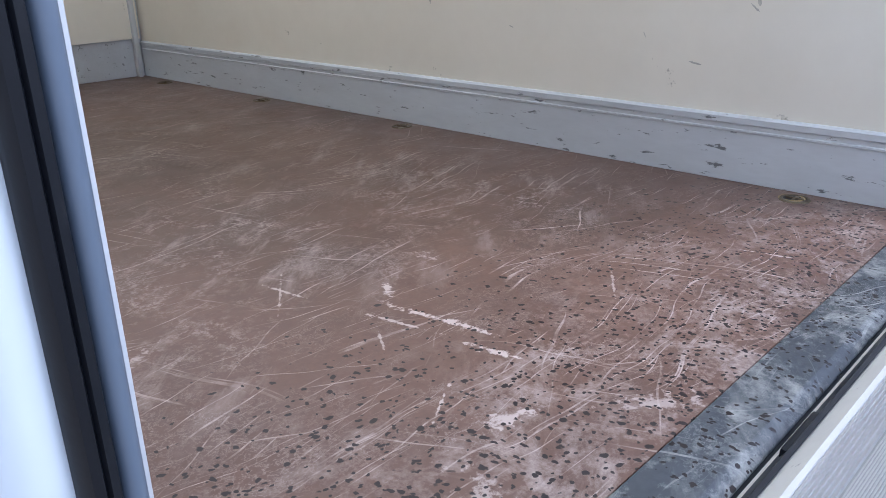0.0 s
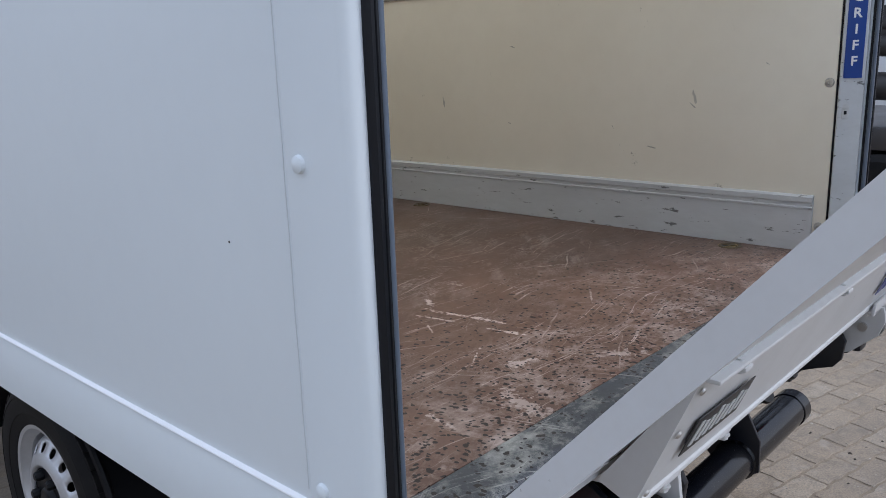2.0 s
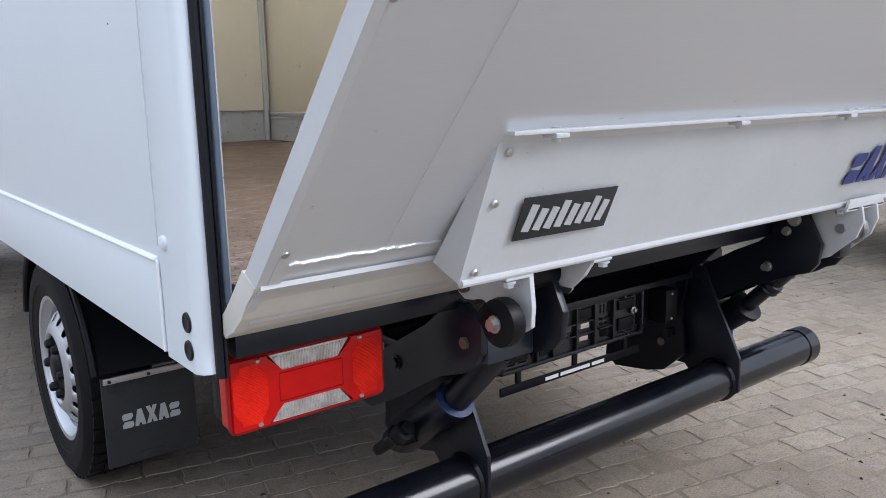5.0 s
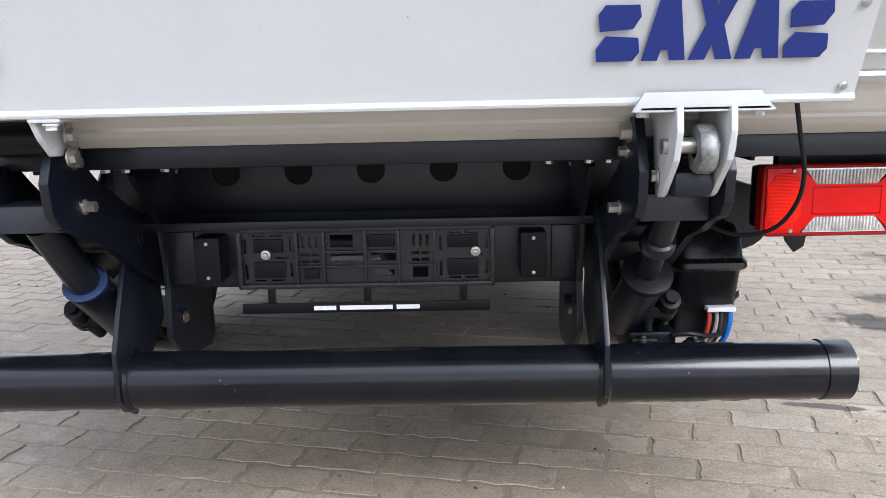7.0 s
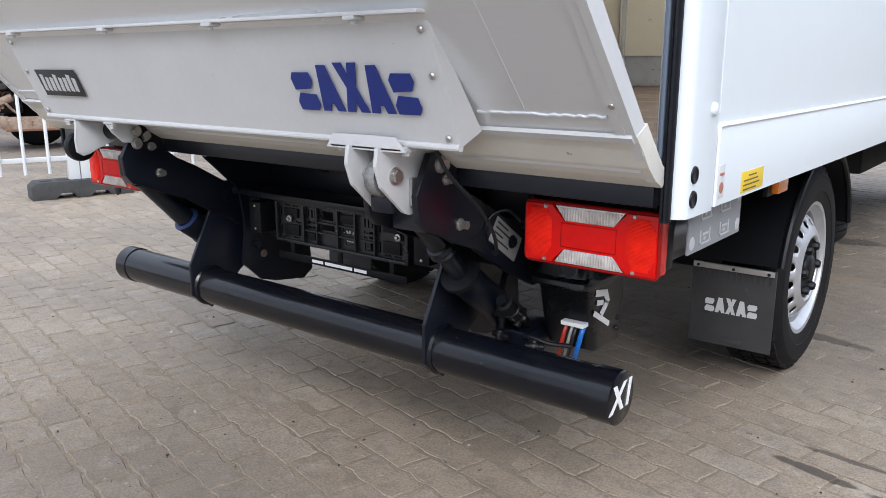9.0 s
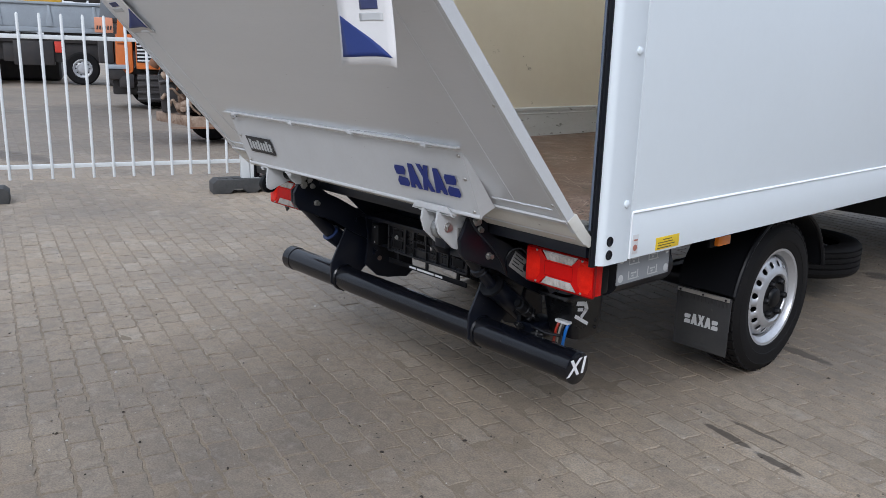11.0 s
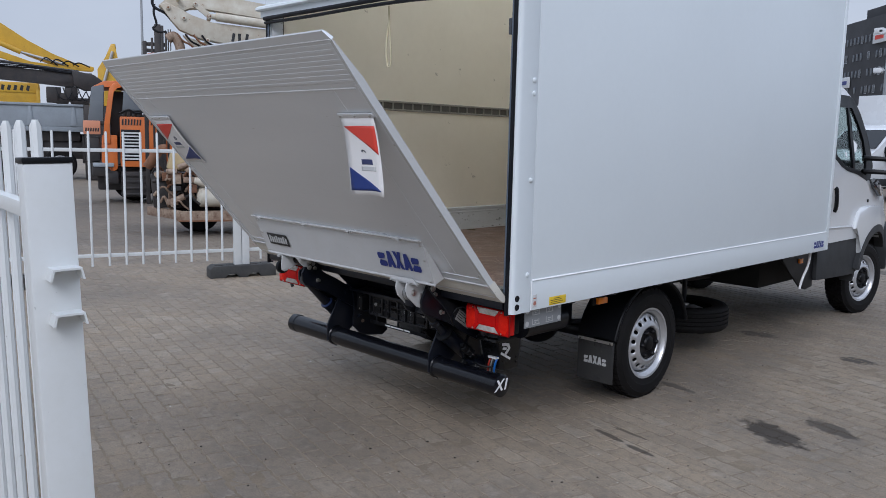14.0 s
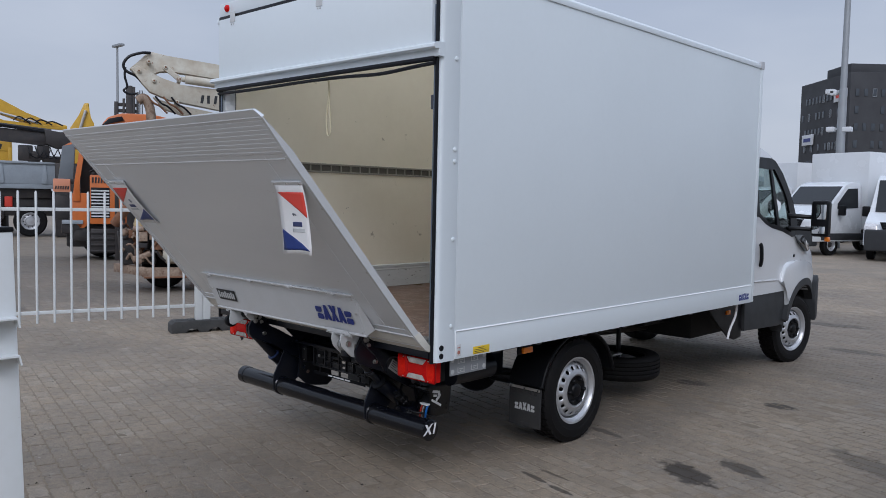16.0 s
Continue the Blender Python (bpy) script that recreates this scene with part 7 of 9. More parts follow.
# near fence: starts at the post beside the walkway and runs off behind
ND = Vector((-0.992, 0.11, 0)).normalized()
NA = math.degrees(math.atan2(ND.y, ND.x))
Q0 = Vector((1.828, -2.300, 0))
for k in range(2):
    # the whole row leans a little away from the walkway, its end post also along the row
    p = Q0 + ND * (k * 2.45)
    fe = picket_panel(2.36, "white steel picket fence with brackets on its leaning end post", (p.x + 0.003, p.y + 0.022, 0), NA, "near fence", 0.030, 0.045, 1.513)
    fe.matrix_world = fe.matrix_world @ pose(0, 0, 0, -1.35, 0, 0)
    rubber_foot(fe, 2.40)
    if k == 0:
        rubber_foot(fe, 0.0, 90)
        post = [o for o in fe.children if o.name.startswith("fence_post") and max(v.co.x for v in o.data.vertices) < 0.1][0]
        post.matrix_basis = Matrix.Translation((-0.018, 0, 0)) @ pose(0, 0, 0, 0, 1.15, 0)
        for z in (1.283, 1.192):
            bm = BM()
            prism(bm, [(-0.045, 0.0), (-0.040, 0.024), (0.014, 0.024), (0.020, 0.0), (0.016, 0.0), (0.011, 0.020), (-0.037, 0.020), (-0.041, 0.0)], "x", -0.075, -0.029)
            bmesh.ops.translate(bm, vec=(0, 0, z), verts=bm.verts)
            part("post_bracket", bm, M_FENCE, post, "white welded bracket")

# ---- parked vehicles and buildings round the yard ----
M_ORANGE = surface("orange_truck_paint", (0.62, 0.16, 0.03), 0.4, dark=(0.35, 0.1, 0.03), var=0.5, big=3, fine=30, spots=0.3, spot_color=(0.2, 0.13, 0.08))
M_YELLOWP = surface("yellow_machine_paint", (0.62, 0.37, 0.03), 0.45, dark=(0.35, 0.2, 0.03), var=0.5, big=2, fine=25, spots=0.3, spot_color=(0.08, 0.06, 0.04))
M_TIPPER = surface("grey_tipper_paint", (0.30, 0.34, 0.38), 0.5, dark=(0.2, 0.22, 0.24), var=0.5, big=2, fine=20, spots=0.2)
M_BOOM = surface("rusty_white_boom_paint", (0.58, 0.56, 0.48), 0.5, dark=(0.33, 0.24, 0.15), var=0.6, big=3.5, fine=18, spots=0.55, spot_color=(0.2, 0.08, 0.035))
M_RUSTY = surface("flaking_white_over_rust", (0.34, 0.26, 0.19), 0.65, dark=(0.10, 0.045, 0.025), var=1.0, big=9, fine=40, bump=0.3, spots=0.8, spot_color=(0.10, 0.045, 0.025))
M_DARKM = surface("dark_greasy_machinery", (0.018, 0.018, 0.02), 0.5, dark=(0.05, 0.04, 0.035), var=0.7, big=6, fine=40, spots=0.3, spot_color=(0.09, 0.06, 0.04))
M_VAN = surface("white_van_paint", (0.66, 0.68, 0.70), 0.25, var=0.12, big=1.5, fine=20, bump=0.02, coat=0.5)
M_BRICK = surface("dark_grey_facade_brick", (0.045, 0.047, 0.052), 0.75, dark=(0.03, 0.03, 0.034), var=0.6, big=0.3, fine=2.0, bump=0.2)
M_GREYST = surface("grey_galvanised_mast", (0.32, 0.34, 0.36), 0.5, metal=0.3, var=0.3)
M_LIGHTB = surface("pale_sign", (0.62, 0.64, 0.66), 0.5, var=0.15)


def heavy_wheel(parent, at, side, r=0.5, w=0.28):
    """A truck wheel with dished rim as parts of a far vehicle."""
    m = pose(*at, 0, 0, 0 if side > 0 else 180)
    h = w / 2
    bm = BM()
    lathe(bm, [(r * 0.56, -h), (r * 0.9, -h), (r, -h * 0.7), (r, h * 0.7), (r * 0.9, h), (r * 0.62, h * 0.96), (r * 0.56, h * 0.8)], 36, m)
    ty = part("tyre", bm, M_RUBBER, parent)
    bm = BM()
    lathe(bm, [(r * 0.57, h * 0.90), (r * 0.545, h * 0.96), (r * 0.53, h * 0.90), (r * 0.50, h * 0.45), (r * 0.48, h * 0.10), (r * 0.43, -h * 0.02), (r * 0.40, h * 0.06), (r * 0.33, h * 0.10), (r * 0.26, h * 0.12), (r * 0.0, h * 0.12)], 36, m)
    part("rim", bm, M_RIM, ty, "silver dished rim")
    bm = BM()
    lathe(bm, [(r * 0.24, h * 0.10), (r * 0.24, h * 0.5), (r * 0.20, h * 0.62), (0.0, h * 0.64)], 24, m)
    part("hub", bm, M_DARKM, ty)
    for k in range(10):
        a = 2 * math.pi * k / 10
        bm = BM()
        c = m @ Vector((h * 0.09, r * 0.31 * math.cos(a), r * 0.31 * math.sin(a)))
        d = (m.to_3x3() @ Vector((1, 0, 0)))
        sweep(bm, [c, c + d * 0.03, c + d * 0.034], [r * 0.032, r * 0.032, r * 0.022], 6)
        part("wheel_nut", bm, M_STEEL, ty)
        c = m @ Vector((h * 0.05, r * 0.415 * math.cos(a + 0.3), r * 0.415 * math.sin(a + 0.3)))
        bm = BM()
        sweep(bm, [c, c + d * 0.006], r * 0.032, 10)
        part("rim_hole", bm, M_SEAL, ty)


# tipper truck: local x runs along its length towards the cab
tip = thing("tipper_truck", "grey three-axle tipper truck parked behind the fence", "truck", (-25.02, 6.87, 0), rz=70.7)
bm = BM()
box(bm, (-5.6, -0.2, 1.62), (0.85, 2.3, 1.78), 0.02)
part("body_sill", bm, M_TIPPER, tip)
bm = BM()
box(bm, (-5.6, -0.2, 1.78), (0.85, -0.14, 2.5), 0.02)
box(bm, (-5.6, 2.24, 1.78), (0.85, 2.3, 2.5), 0.02)
box(bm, (0.79, -0.14, 1.78), (0.85, 2.24, 2.55), 0.02)
part("tipper_body", bm, M_TIPPER, tip, "dented grey tipper body")
for x in (-5.0, -3.6, -2.2, -0.8, 0.5):
    bm = BM()
    prism(bm, [(x - 0.10, 1.80), (x + 0.10, 1.80), (x + 0.04, 2.44), (x - 0.04, 2.44)], "y", -0.24, -0.19, 0.01)
    part("body_rib", bm, M_TIPPER, tip)
bm = BM()
box(bm, (-5.6, -0.26, 2.46), (0.85, -0.12, 2.54), 0.02)
part("body_rim", bm, M_TIPPER, tip)
for x in (-4.3, -2.95, 0.05):
    bm = BM()
    m = pose(x, 0.0, 0.52, 0, 0, -90)
    lathe(bm, [(0.29, -0.14), (0.47, -0.14), (0.52, -0.10), (0.52, 0.10), (0.47, 0.14), (0.32, 0.135), (0.29, 0.11)], 36, m)
    ty = part("tyre", bm, M_RUBBER, tip)
    bm = BM()
    lathe(bm, [(0.295, 0.125), (0.28, 0.13), (0.26, 0.07), (0.22, 0.05), (0.17, 0.07), (0.14, 0.12), (0.0, 0.13)], 32, m)
    rim = part("rim", bm, M_RIM, ty)
    for k in range(10):
        a = 2 * math.pi * k / 10
        c = m @ Vector((0.064, 0.205 * math.cos(a), 0.205 * math.sin(a)))
        bm = BM()
        sweep(bm, [c, c + Vector((0, -0.008, 0))], 0.022, 8)
        part("rim_hole", bm, M_SEAL, ty)
bm = BM()
box(bm, (-5.4, 0.3, 0.75), (2.6, 1.7, 1.55), 0.02)
part("tipper_chassis", bm, M_DARKM, tip)
for x0, y0, z0, x1, y1, z1 in ((-1.9, -0.05, 0.6, -0.75, 0.4, 1.35), (-1.0, 0.0, 1.3, 0.7, 2.0, 1.62), (0.75, 0.0, 0.55, 1.7, 0.6, 1.5), (-5.3, 0.0, 1.3, -1.2, 0.4, 1.6), (-2.2, 0.1, 0.7, 0.9, 1.9, 1.3)):
    bm = BM()
    box(bm, (x0, y0, z0), (x1, y1, z1), 0.03)
    part("chassis_box", bm, M_DARKM, tip)
bm = BM()
box(bm, (-0.72, -0.06, 1.0), (-0.48, 0.05, 1.35), 0.03)
part("red_tank", bm, M_REDFLAG, tip)
# black loader crane lying over the tipper, yellow excavators behind
crane = thing("loader_crane", "black folded loader crane boom over the tipper", "crane", (-21.85, 5.04, 0), rz=72)
bm = BM()
prism(bm, [(-3.5, 3.72), (0.0, 3.40), (1.05, 3.34), (1.50, 3.30), (1.52, 2.98), (1.0, 2.94), (0.0, 3.02), (-3.5, 3.25)], "y", 0.0, 0.3, 0.02)
part("crane_boom", bm, M_DARKM, crane, "black crane boom")
bm = BM()
sweep(bm, [(-3.5, 0.1, 3.86), (0.2, 0.1, 3.50), (1.35, 0.1, 3.40)], 0.035, 10)
part("crane_cylinder", bm, M_DARKM, crane)
for k in range(3):
    bm = BM()
    x = -1.2 + k * 0.25
    sweep(bm, smooth_path([(x, -0.03, 3.50 - k * 0.03), (x + 0.8, -0.05, 3.52 - k * 0.05), (x + 1.7, -0.04, 3.44 - k * 0.05), (x + 2.4, -0.02, 3.34)], 5), 0.018, 6)
    part("crane_hose", bm, M_SEAL, crane)
bm = BM()
prism(bm, [(1.15, 3.42), (1.75, 3.32), (2.05, 3.10), (1.95, 2.88), (1.5, 2.84), (1.2, 2.98)], "y", -0.1, 0.35, 0.03)
part("crane_head", bm, M_DARKM, crane)
for x0, z0, x1, z1 in ((0.45, 2.46, 0.85, 2.92), (0.7, 2.44, 1.05, 2.75), (0.95, 2.5, 1.3, 2.94), (1.1, 2.44, 1.7, 2.62)):
    bm = BM()
    box(bm, (x0, 0.05, z0), (x1, 0.5, z1), 0.04)
    part("crane_base_block", bm, M_DARKM, crane)
for k in range(5):
    bm = BM()
    sweep(bm, smooth_path([(0.7 + k * 0.2, -0.05, 2.9), (0.8 + k * 0.2, -0.12, 2.62), (1.0 + k * 0.18, -0.08, 2.55), (1.15 + k * 0.18, -0.04, 2.8)], 5), 0.016, 6)
    part("crane_hose", bm, M_SEAL, crane)
merge_into(crane, tip)

exc = thing("yellow_excavator", "yellow excavator with lowered boom", "excavator", (-27.58, 6.83, 0), rz=72)
bm = BM()
prism(bm, [(-4.2, 7.4), (-1.6, 5.85), (0.0, 4.80), (0.8, 4.34), (1.5, 4.10), (2.15, 3.98), (2.15, 3.86), (1.4, 3.90), (0.7, 4.02), (0.0, 4.26), (-1.6, 5.05), (-4.2, 6.6)], "y", -0.2, 0.25, 0.03)
part("excavator_boom", bm, M_YELLOWP, exc, "yellow excavator boom")
bm = BM()
prism(bm, [(-2.0, 4.75), (0.1, 4.02), (2.1, 3.88), (2.1, 3.80), (0.1, 3.84), (-2.0, 4.45)], "y", -0.35, -0.15, 0.02)
part("excavator_stick", bm, M_YELLOWP, exc, "yellow excavator stick")
bm = BM()
sweep(bm, [(-2.2, -0.3, 5.2), (-0.2, -0.3, 4.35)], 0.09, 12)
part("boom_ram", bm, M_YELLOWP, exc)
bm = BM()
sweep(bm, [(-0.2, -0.3, 4.35), (1.2, -0.3, 4.0)], 0.045, 10)
part("ram_rod", bm, M_STEEL, exc)
for k in range(4):
    bm = BM()
    sweep(bm, smooth_path([(0.4 + k * 0.35, -0.4, 4.05 - k * 0.02), (0.6 + k * 0.35, -0.42, 4.2 - k * 0.04), (0.95 + k * 0.35, -0.4, 3.95)], 5), 0.025, 6)
    part("boom_hose", bm, M_SEAL, exc)
bm = BM()
box(bm, (-5.0, 0.3, 2.2), (0.35, 2.2, 3.35), 0.12, seg=3)
part("excavator_house", bm, M_YELLOWP, exc, "yellow excavator house")
bm = BM()
box(bm, (-1.2, 0.27, 2.98), (0.30, 0.30, 3.30), 0.01)
sg = part("house_sign", bm, M_YELLOWP, exc)
strokes("sign_bars", [((-1.05 + k * 0.20, 3.08), (-1.05 + k * 0.20 + 0.03, 3.20)) for k in range(6)], 0.1, M_BLACKLET, sg, Matrix.Translation((0, 0.268, 0)) @ Matrix(((1, 0, 0, 0), (0, 0, -1, 0), (0, 1, 0, 0), (0, 0, 0, 1))))
bm = BM()
box(bm, (0.22, 0.2, 2.2), (0.34, 0.34, 3.1), 0.02)
part("house_rail", bm, M_YELLOWP, exc)
bm = BM()
box(bm, (-4.5, 0.2, 0.0), (0.2, 2.6, 0.9), 0.2, seg=3)
part("excavator_tracks", bm, M_DARKM, exc)
bm = BM()
box(bm, (-2.6, 0.8, 0.9), (-1.6, 1.8, 2.3), 0.1)
part("slew_ring", bm, M_DARKM, exc)
arm = thing("excavator_arm", "raised yellow excavator arm behind the pump truck", "excavator", (-24.0, 8.0, 0), rz=68)
bm = BM()
prism(bm, [(-0.10, 2.5), (-0.12, 3.70), (0.14, 4.12), (0.32, 4.55), (0.46, 4.56), (0.50, 4.05), (0.62, 3.90), (0.60, 2.5)], "y", -0.15, 0.2, 0.03)
part("arm_beam", bm, M_YELLOWP, arm, "yellow arm beam")
bm = BM()
sweep(bm, [(0.05, -0.2, 3.2), (0.36, -0.2, 4.3)], 0.05, 10)
part("arm_ram", bm, M_STEEL, arm)
bm = BM()
box(bm, (-0.6, -0.1, 0.0), (1.2, 1.2, 2.6), 0.1)
part("arm_base", bm, M_DARKM, arm)

# orange pump truck: open cab, then an engine box with a grille
pump = thing("orange_pump_truck", "orange concrete pump truck with weathered cab", "truck", (-14.56, 4.64, 0), rz=67.7)
# dark glass given a pale mottled colour, for the reflections on it
M_PALEGL = surface("glass_with_painted_reflections", (0.16, 0.18, 0.20), 0.08, var=0.5, big=3, bump=0)
bm = BM()
prism(bm, [(-0.66, 1.80), (-0.56, 2.60), (-0.30, 2.66), (-0.34, 1.80)], "y", -0.02, 0.9, 0.02)
part("windscreen", bm, M_PALEGL, pump, "windscreen with pale reflections in its colour")
bm = BM()
prism(bm, [(-0.68, 1.76), (-0.66, 1.86), (-0.32, 1.86), (-0.30, 1.76)], "y", -0.04, 0.95, 0.015)
part("screen_sill", bm, M_DARKM, pump)
bm = BM()
prism(bm, [(-0.36, 1.36), (-0.32, 1.80), (-0.20, 2.58), (-0.10, 2.70), (0.12, 2.70), (0.14, 2.62), (-0.04, 2.60), (-0.12, 2.50), (-0.21, 1.80), (-0.20, 1.36)], "y", -0.06, 0.04, 0.015)
part("door_frame", bm, M_ORANGE, pump, "orange door frame")
bm = BM()
prism(bm, [(-0.58, 2.58), (-0.30, 2.74), (0.10, 2.76), (0.50, 2.66), (0.50, 2.58), (0.0, 2.62)], "y", 0.0, 1.6, 0.02)
part("cab_roof", bm, M_ORANGE, pump, "orange cab roof")
bm = BM()
box(bm, (-0.20, 0.5, 1.2), (0.5, 1.6, 2.55), 0.03)
part("cab_back", bm, M_DARKM, pump)
bm = BM()
prism(bm, [(0.06, 2.08), (0.10, 2.55), (0.28, 2.50), (0.46, 2.12)], "y", -0.02, 0.02, 0.01)
part("door_glass", bm, M_PALEGL, pump)
bm = BM()
box(bm, (-0.75, -0.10, 1.56), (-0.40, -0.06, 1.86), 0.015)
pn = part("name_panel", bm, surface("faded_orange_panel", (0.62, 0.26, 0.15), 0.5, var=0.3), pump, "faded orange name panel")
strokes("name_bars", [((-0.70 + k * 0.05, 1.63), (-0.70 + k * 0.05 + 0.01, 1.69)) for k in range(6)], 0.03, M_BLACKLET, pn, Matrix.Translation((0, -0.105, 0)) @ Matrix(((1, 0, 0, 0), (0, 0, -1, 0), (0, 1, 0, 0), (0, 0, 0, 1))))
bm = BM()
prism(bm, [(-0.40, 0.95), (-0.38, 1.55), (-0.06, 1.55), (-0.06, 0.8), (-0.2, 0.7)], "y", -0.02, 0.6, 0.03)
part("cab_side", bm, M_ORANGE, pump)
for x0, z0, x1, z1 in ((-0.72, 0.95, -0.42, 1.5), (-0.60, 0.62, -0.12, 0.95), (-0.35, 0.45, -0.05, 0.75)):
    bm = BM()
    box(bm, (x0, -0.02, z0), (x1, 0.5, z1), 0.05)
    part("front_block", bm, M_DARKM, pump)
bm = BM()
box(bm, (-0.58, -0.06, 0.84), (-0.14, 0.0, 0.93), 0.02)
part("bumper_lip", bm, M_TIPPER, pump)
bm = BM()
box(bm, (0.0, -0.05, 0.84), (1.75, 1.9, 1.97), 0.035)
eb = part("engine_box", bm, M_ORANGE, pump, "orange engine box")
strokes("name_bars", [((0.06 + k * 0.062, 1.79), (0.06 + k * 0.062 + 0.008, 1.90)) for k in range(7)] + [((0.60, 1.80), (0.605, 1.90)), ((0.67, 1.80), (0.68, 1.90))], 0.035, M_BLACKLET, eb, Matrix.Translation((0, -0.055, 0)) @ Matrix(((1, 0, 0, 0), (0, 0, -1, 0), (0, 1, 0, 0), (0, 0, 0, 1))))
bm = BM()
box(bm, (0.02, -0.062, 0.98), (0.42, -0.049, 1.68), 0.01)
part("grille_back", bm, M_SEAL, eb)
for k in range(9):
    bm = BM()
    box(bm, (0.03, -0.085, 1.005 + k * 0.073), (0.41, -0.06, 1.038 + k * 0.073), 0.006)
    part("grille_slat", bm, M_LIGHTB, eb)
for k in range(5):
    bm = BM()
    box(bm, (0.04 + k * 0.11, -0.03, 1.96), (0.11 + k * 0.11, 0.3, 2.03 + 0.05 * (k % 2)), 0.02)
    part("top_fitting", bm, M_DARKM, pump)
bm = BM()
sweep(bm, smooth_path([(0.0, -0.03, 2.04), (0.18, -0.06, 2.12), (0.36, -0.05, 2.06), (0.55, -0.04, 2.10)], 5), 0.02, 8)
part("top_hose", bm, M_SEAL, pump)
bm = BM()
box(bm, (0.0, 0.0, 0.16), (0.56, 0.5, 0.74), 0.04)
part("step_box", bm, M_DARKM, pump)
for k in range(4):
    bm = BM()
    box(bm, (-0.01, -0.04, 0.20 + k * 0.14), (0.57, 0.0, 0.25 + k * 0.14), 0.015)
    part("step_slat", bm, M_DARKM, pump)
bm = BM()
box(bm, (-0.5, 0.3, 0.3), (3.0, 1.7, 0.84), 0.05)
part("lower_frame", bm, M_DARKM, pump)
bm = BM()
lathe(bm, [(0.28, -0.14), (0.46, -0.14), (0.5, -0.1), (0.5, 0.1), (0.46, 0.14), (0.28, 0.11), (0.0, 0.06)], 32, pose(0.3, 1.1, 0.5, 0, 0, -90))
part("tyre", bm, M_RUBBER, pump)

# rusty pump unit on its frame
rust = thing("concrete_pump", "rusty white concrete pump on a low frame", "machine", (-8.42, 2.48, 0), rz=66.3)
rng = random.Random(11)
bm = BM()
box(bm, (0.42, -0.02, 0.25), (2.4, 0.08, 0.40), 0.015)
part("base_frame", bm, M_RUSTY, rust, "rusty base frame")
bm = BM()
prism(bm, [(0.0, 0.85), (0.42, -0.02), (0.50, 0.02), (0.09, 0.88)], "z", 0.27, 0.41, 0.01)
part("base_frame", bm, M_RUSTY, rust)
bm = BM()
box(bm, (0.45, -0.06, 0.235), (2.3, 0.5, 0.26), 0.006)
part("frame_tray", bm, M_RUST, rust)
for k in range(46):
    x = 0.04 + rng.random() * 0.58
    z = 0.46 + rng.random() * 0.66
    y = rng.random() * 0.35 + max(0, 0.35 - x) * 1.4
    bm = BM()
    if k % 3 == 0:
        rod(bm, (x, y, z), (x + 0.04 + rng.random() * 0.16, y - 0.03, z + rng.random() * 0.08), 0.02 + rng.random() * 0.045, 12)
    elif k % 3 == 1:
        box(bm, (x, y, z - 0.04), (x + 0.04 + rng.random() * 0.14, y + 0.2, z + 0.03 + rng.random() * 0.08), 0.012)
    else:
        sweep(bm, smooth_path([(x, y - 0.05, z), (x + 0.06, y - 0.09, z + 0.10 * rng.random()), (x + 0.12, y - 0.06, z - 0.05), (x + 0.2, y - 0.03, z - 0.12)], 4), 0.012 + rng.random() * 0.012, 7)
    part("pump_block", bm, (M_RUST, M_RUSTY, M_RUSTY, M_DARKM, M_RUSTY)[k % 5], rust)
bm = BM()
prism(bm, [(0.10, 0.42), (0.06, 0.95), (0.16, 1.0), (0.62, 0.98), (0.66, 0.42)], "y", 0.42, 0.8, 0.03)
part("pump_body", bm, M_DARKM, rust)
bm = BM()
prism(bm, [(0.30, 1.06), (0.36, 1.30), (0.74, 1.28), (0.78, 1.10), (0.60, 1.02)], "y", 0.1, 0.5, 0.02)
part("yellow_tray", bm, surface("faded_yellow_tray", (0.50, 0.40, 0.22), 0.6, dark=(0.3, 0.2, 0.1), var=0.6, big=6, fine=30), rust, "faded yellow tray")
bm = BM()
sweep(bm, smooth_path([(0.02, 0.3, 1.08), (0.10, 0.25, 1.20), (0.20, 0.2, 1.34), (0.30, 0.2, 1.36)], 5), 0.075, 14)
part("delivery_elbow", bm, M_RUST, rust, "rusty delivery elbow")
bm = BM()
sweep(bm, [(0.74, 0.16, 0.62), (0.78, 0.16, 0.62), (0.80, 0.16, 0.62), (2.3, 0.2, 0.60)], [0.10, 0.15, 0.17, 0.17], 24)
part("material_cylinder", bm, M_BOOM, rust, "white material cylinder")
bm = BM()
sweep(bm, [(0.70, 0.05, 0.88), (0.82, 0.05, 0.86), (2.0, 0.1, 0.80)], [0.05, 0.08, 0.08], 16)
part("drive_cylinder", bm, M_BOOM, rust)
bm = BM()
box(bm, (0.9, 0.4, 0.4), (2.4, 1.3, 2.7), 0.04)
part("boom_pedestal", bm, M_DARKM, rust)
for x in (0.8, 2.0):
    bm = BM()
    lathe(bm, [(0.2, -0.12), (0.33, -0.12), (0.36, -0.08), (0.36, 0.08), (0.33, 0.12), (0.2, 0.1), (0, 0.08)], 28, pose(x, 0.75, 0.36, 0, 0, -90))
    part("tyre", bm, M_RUBBER, rust)

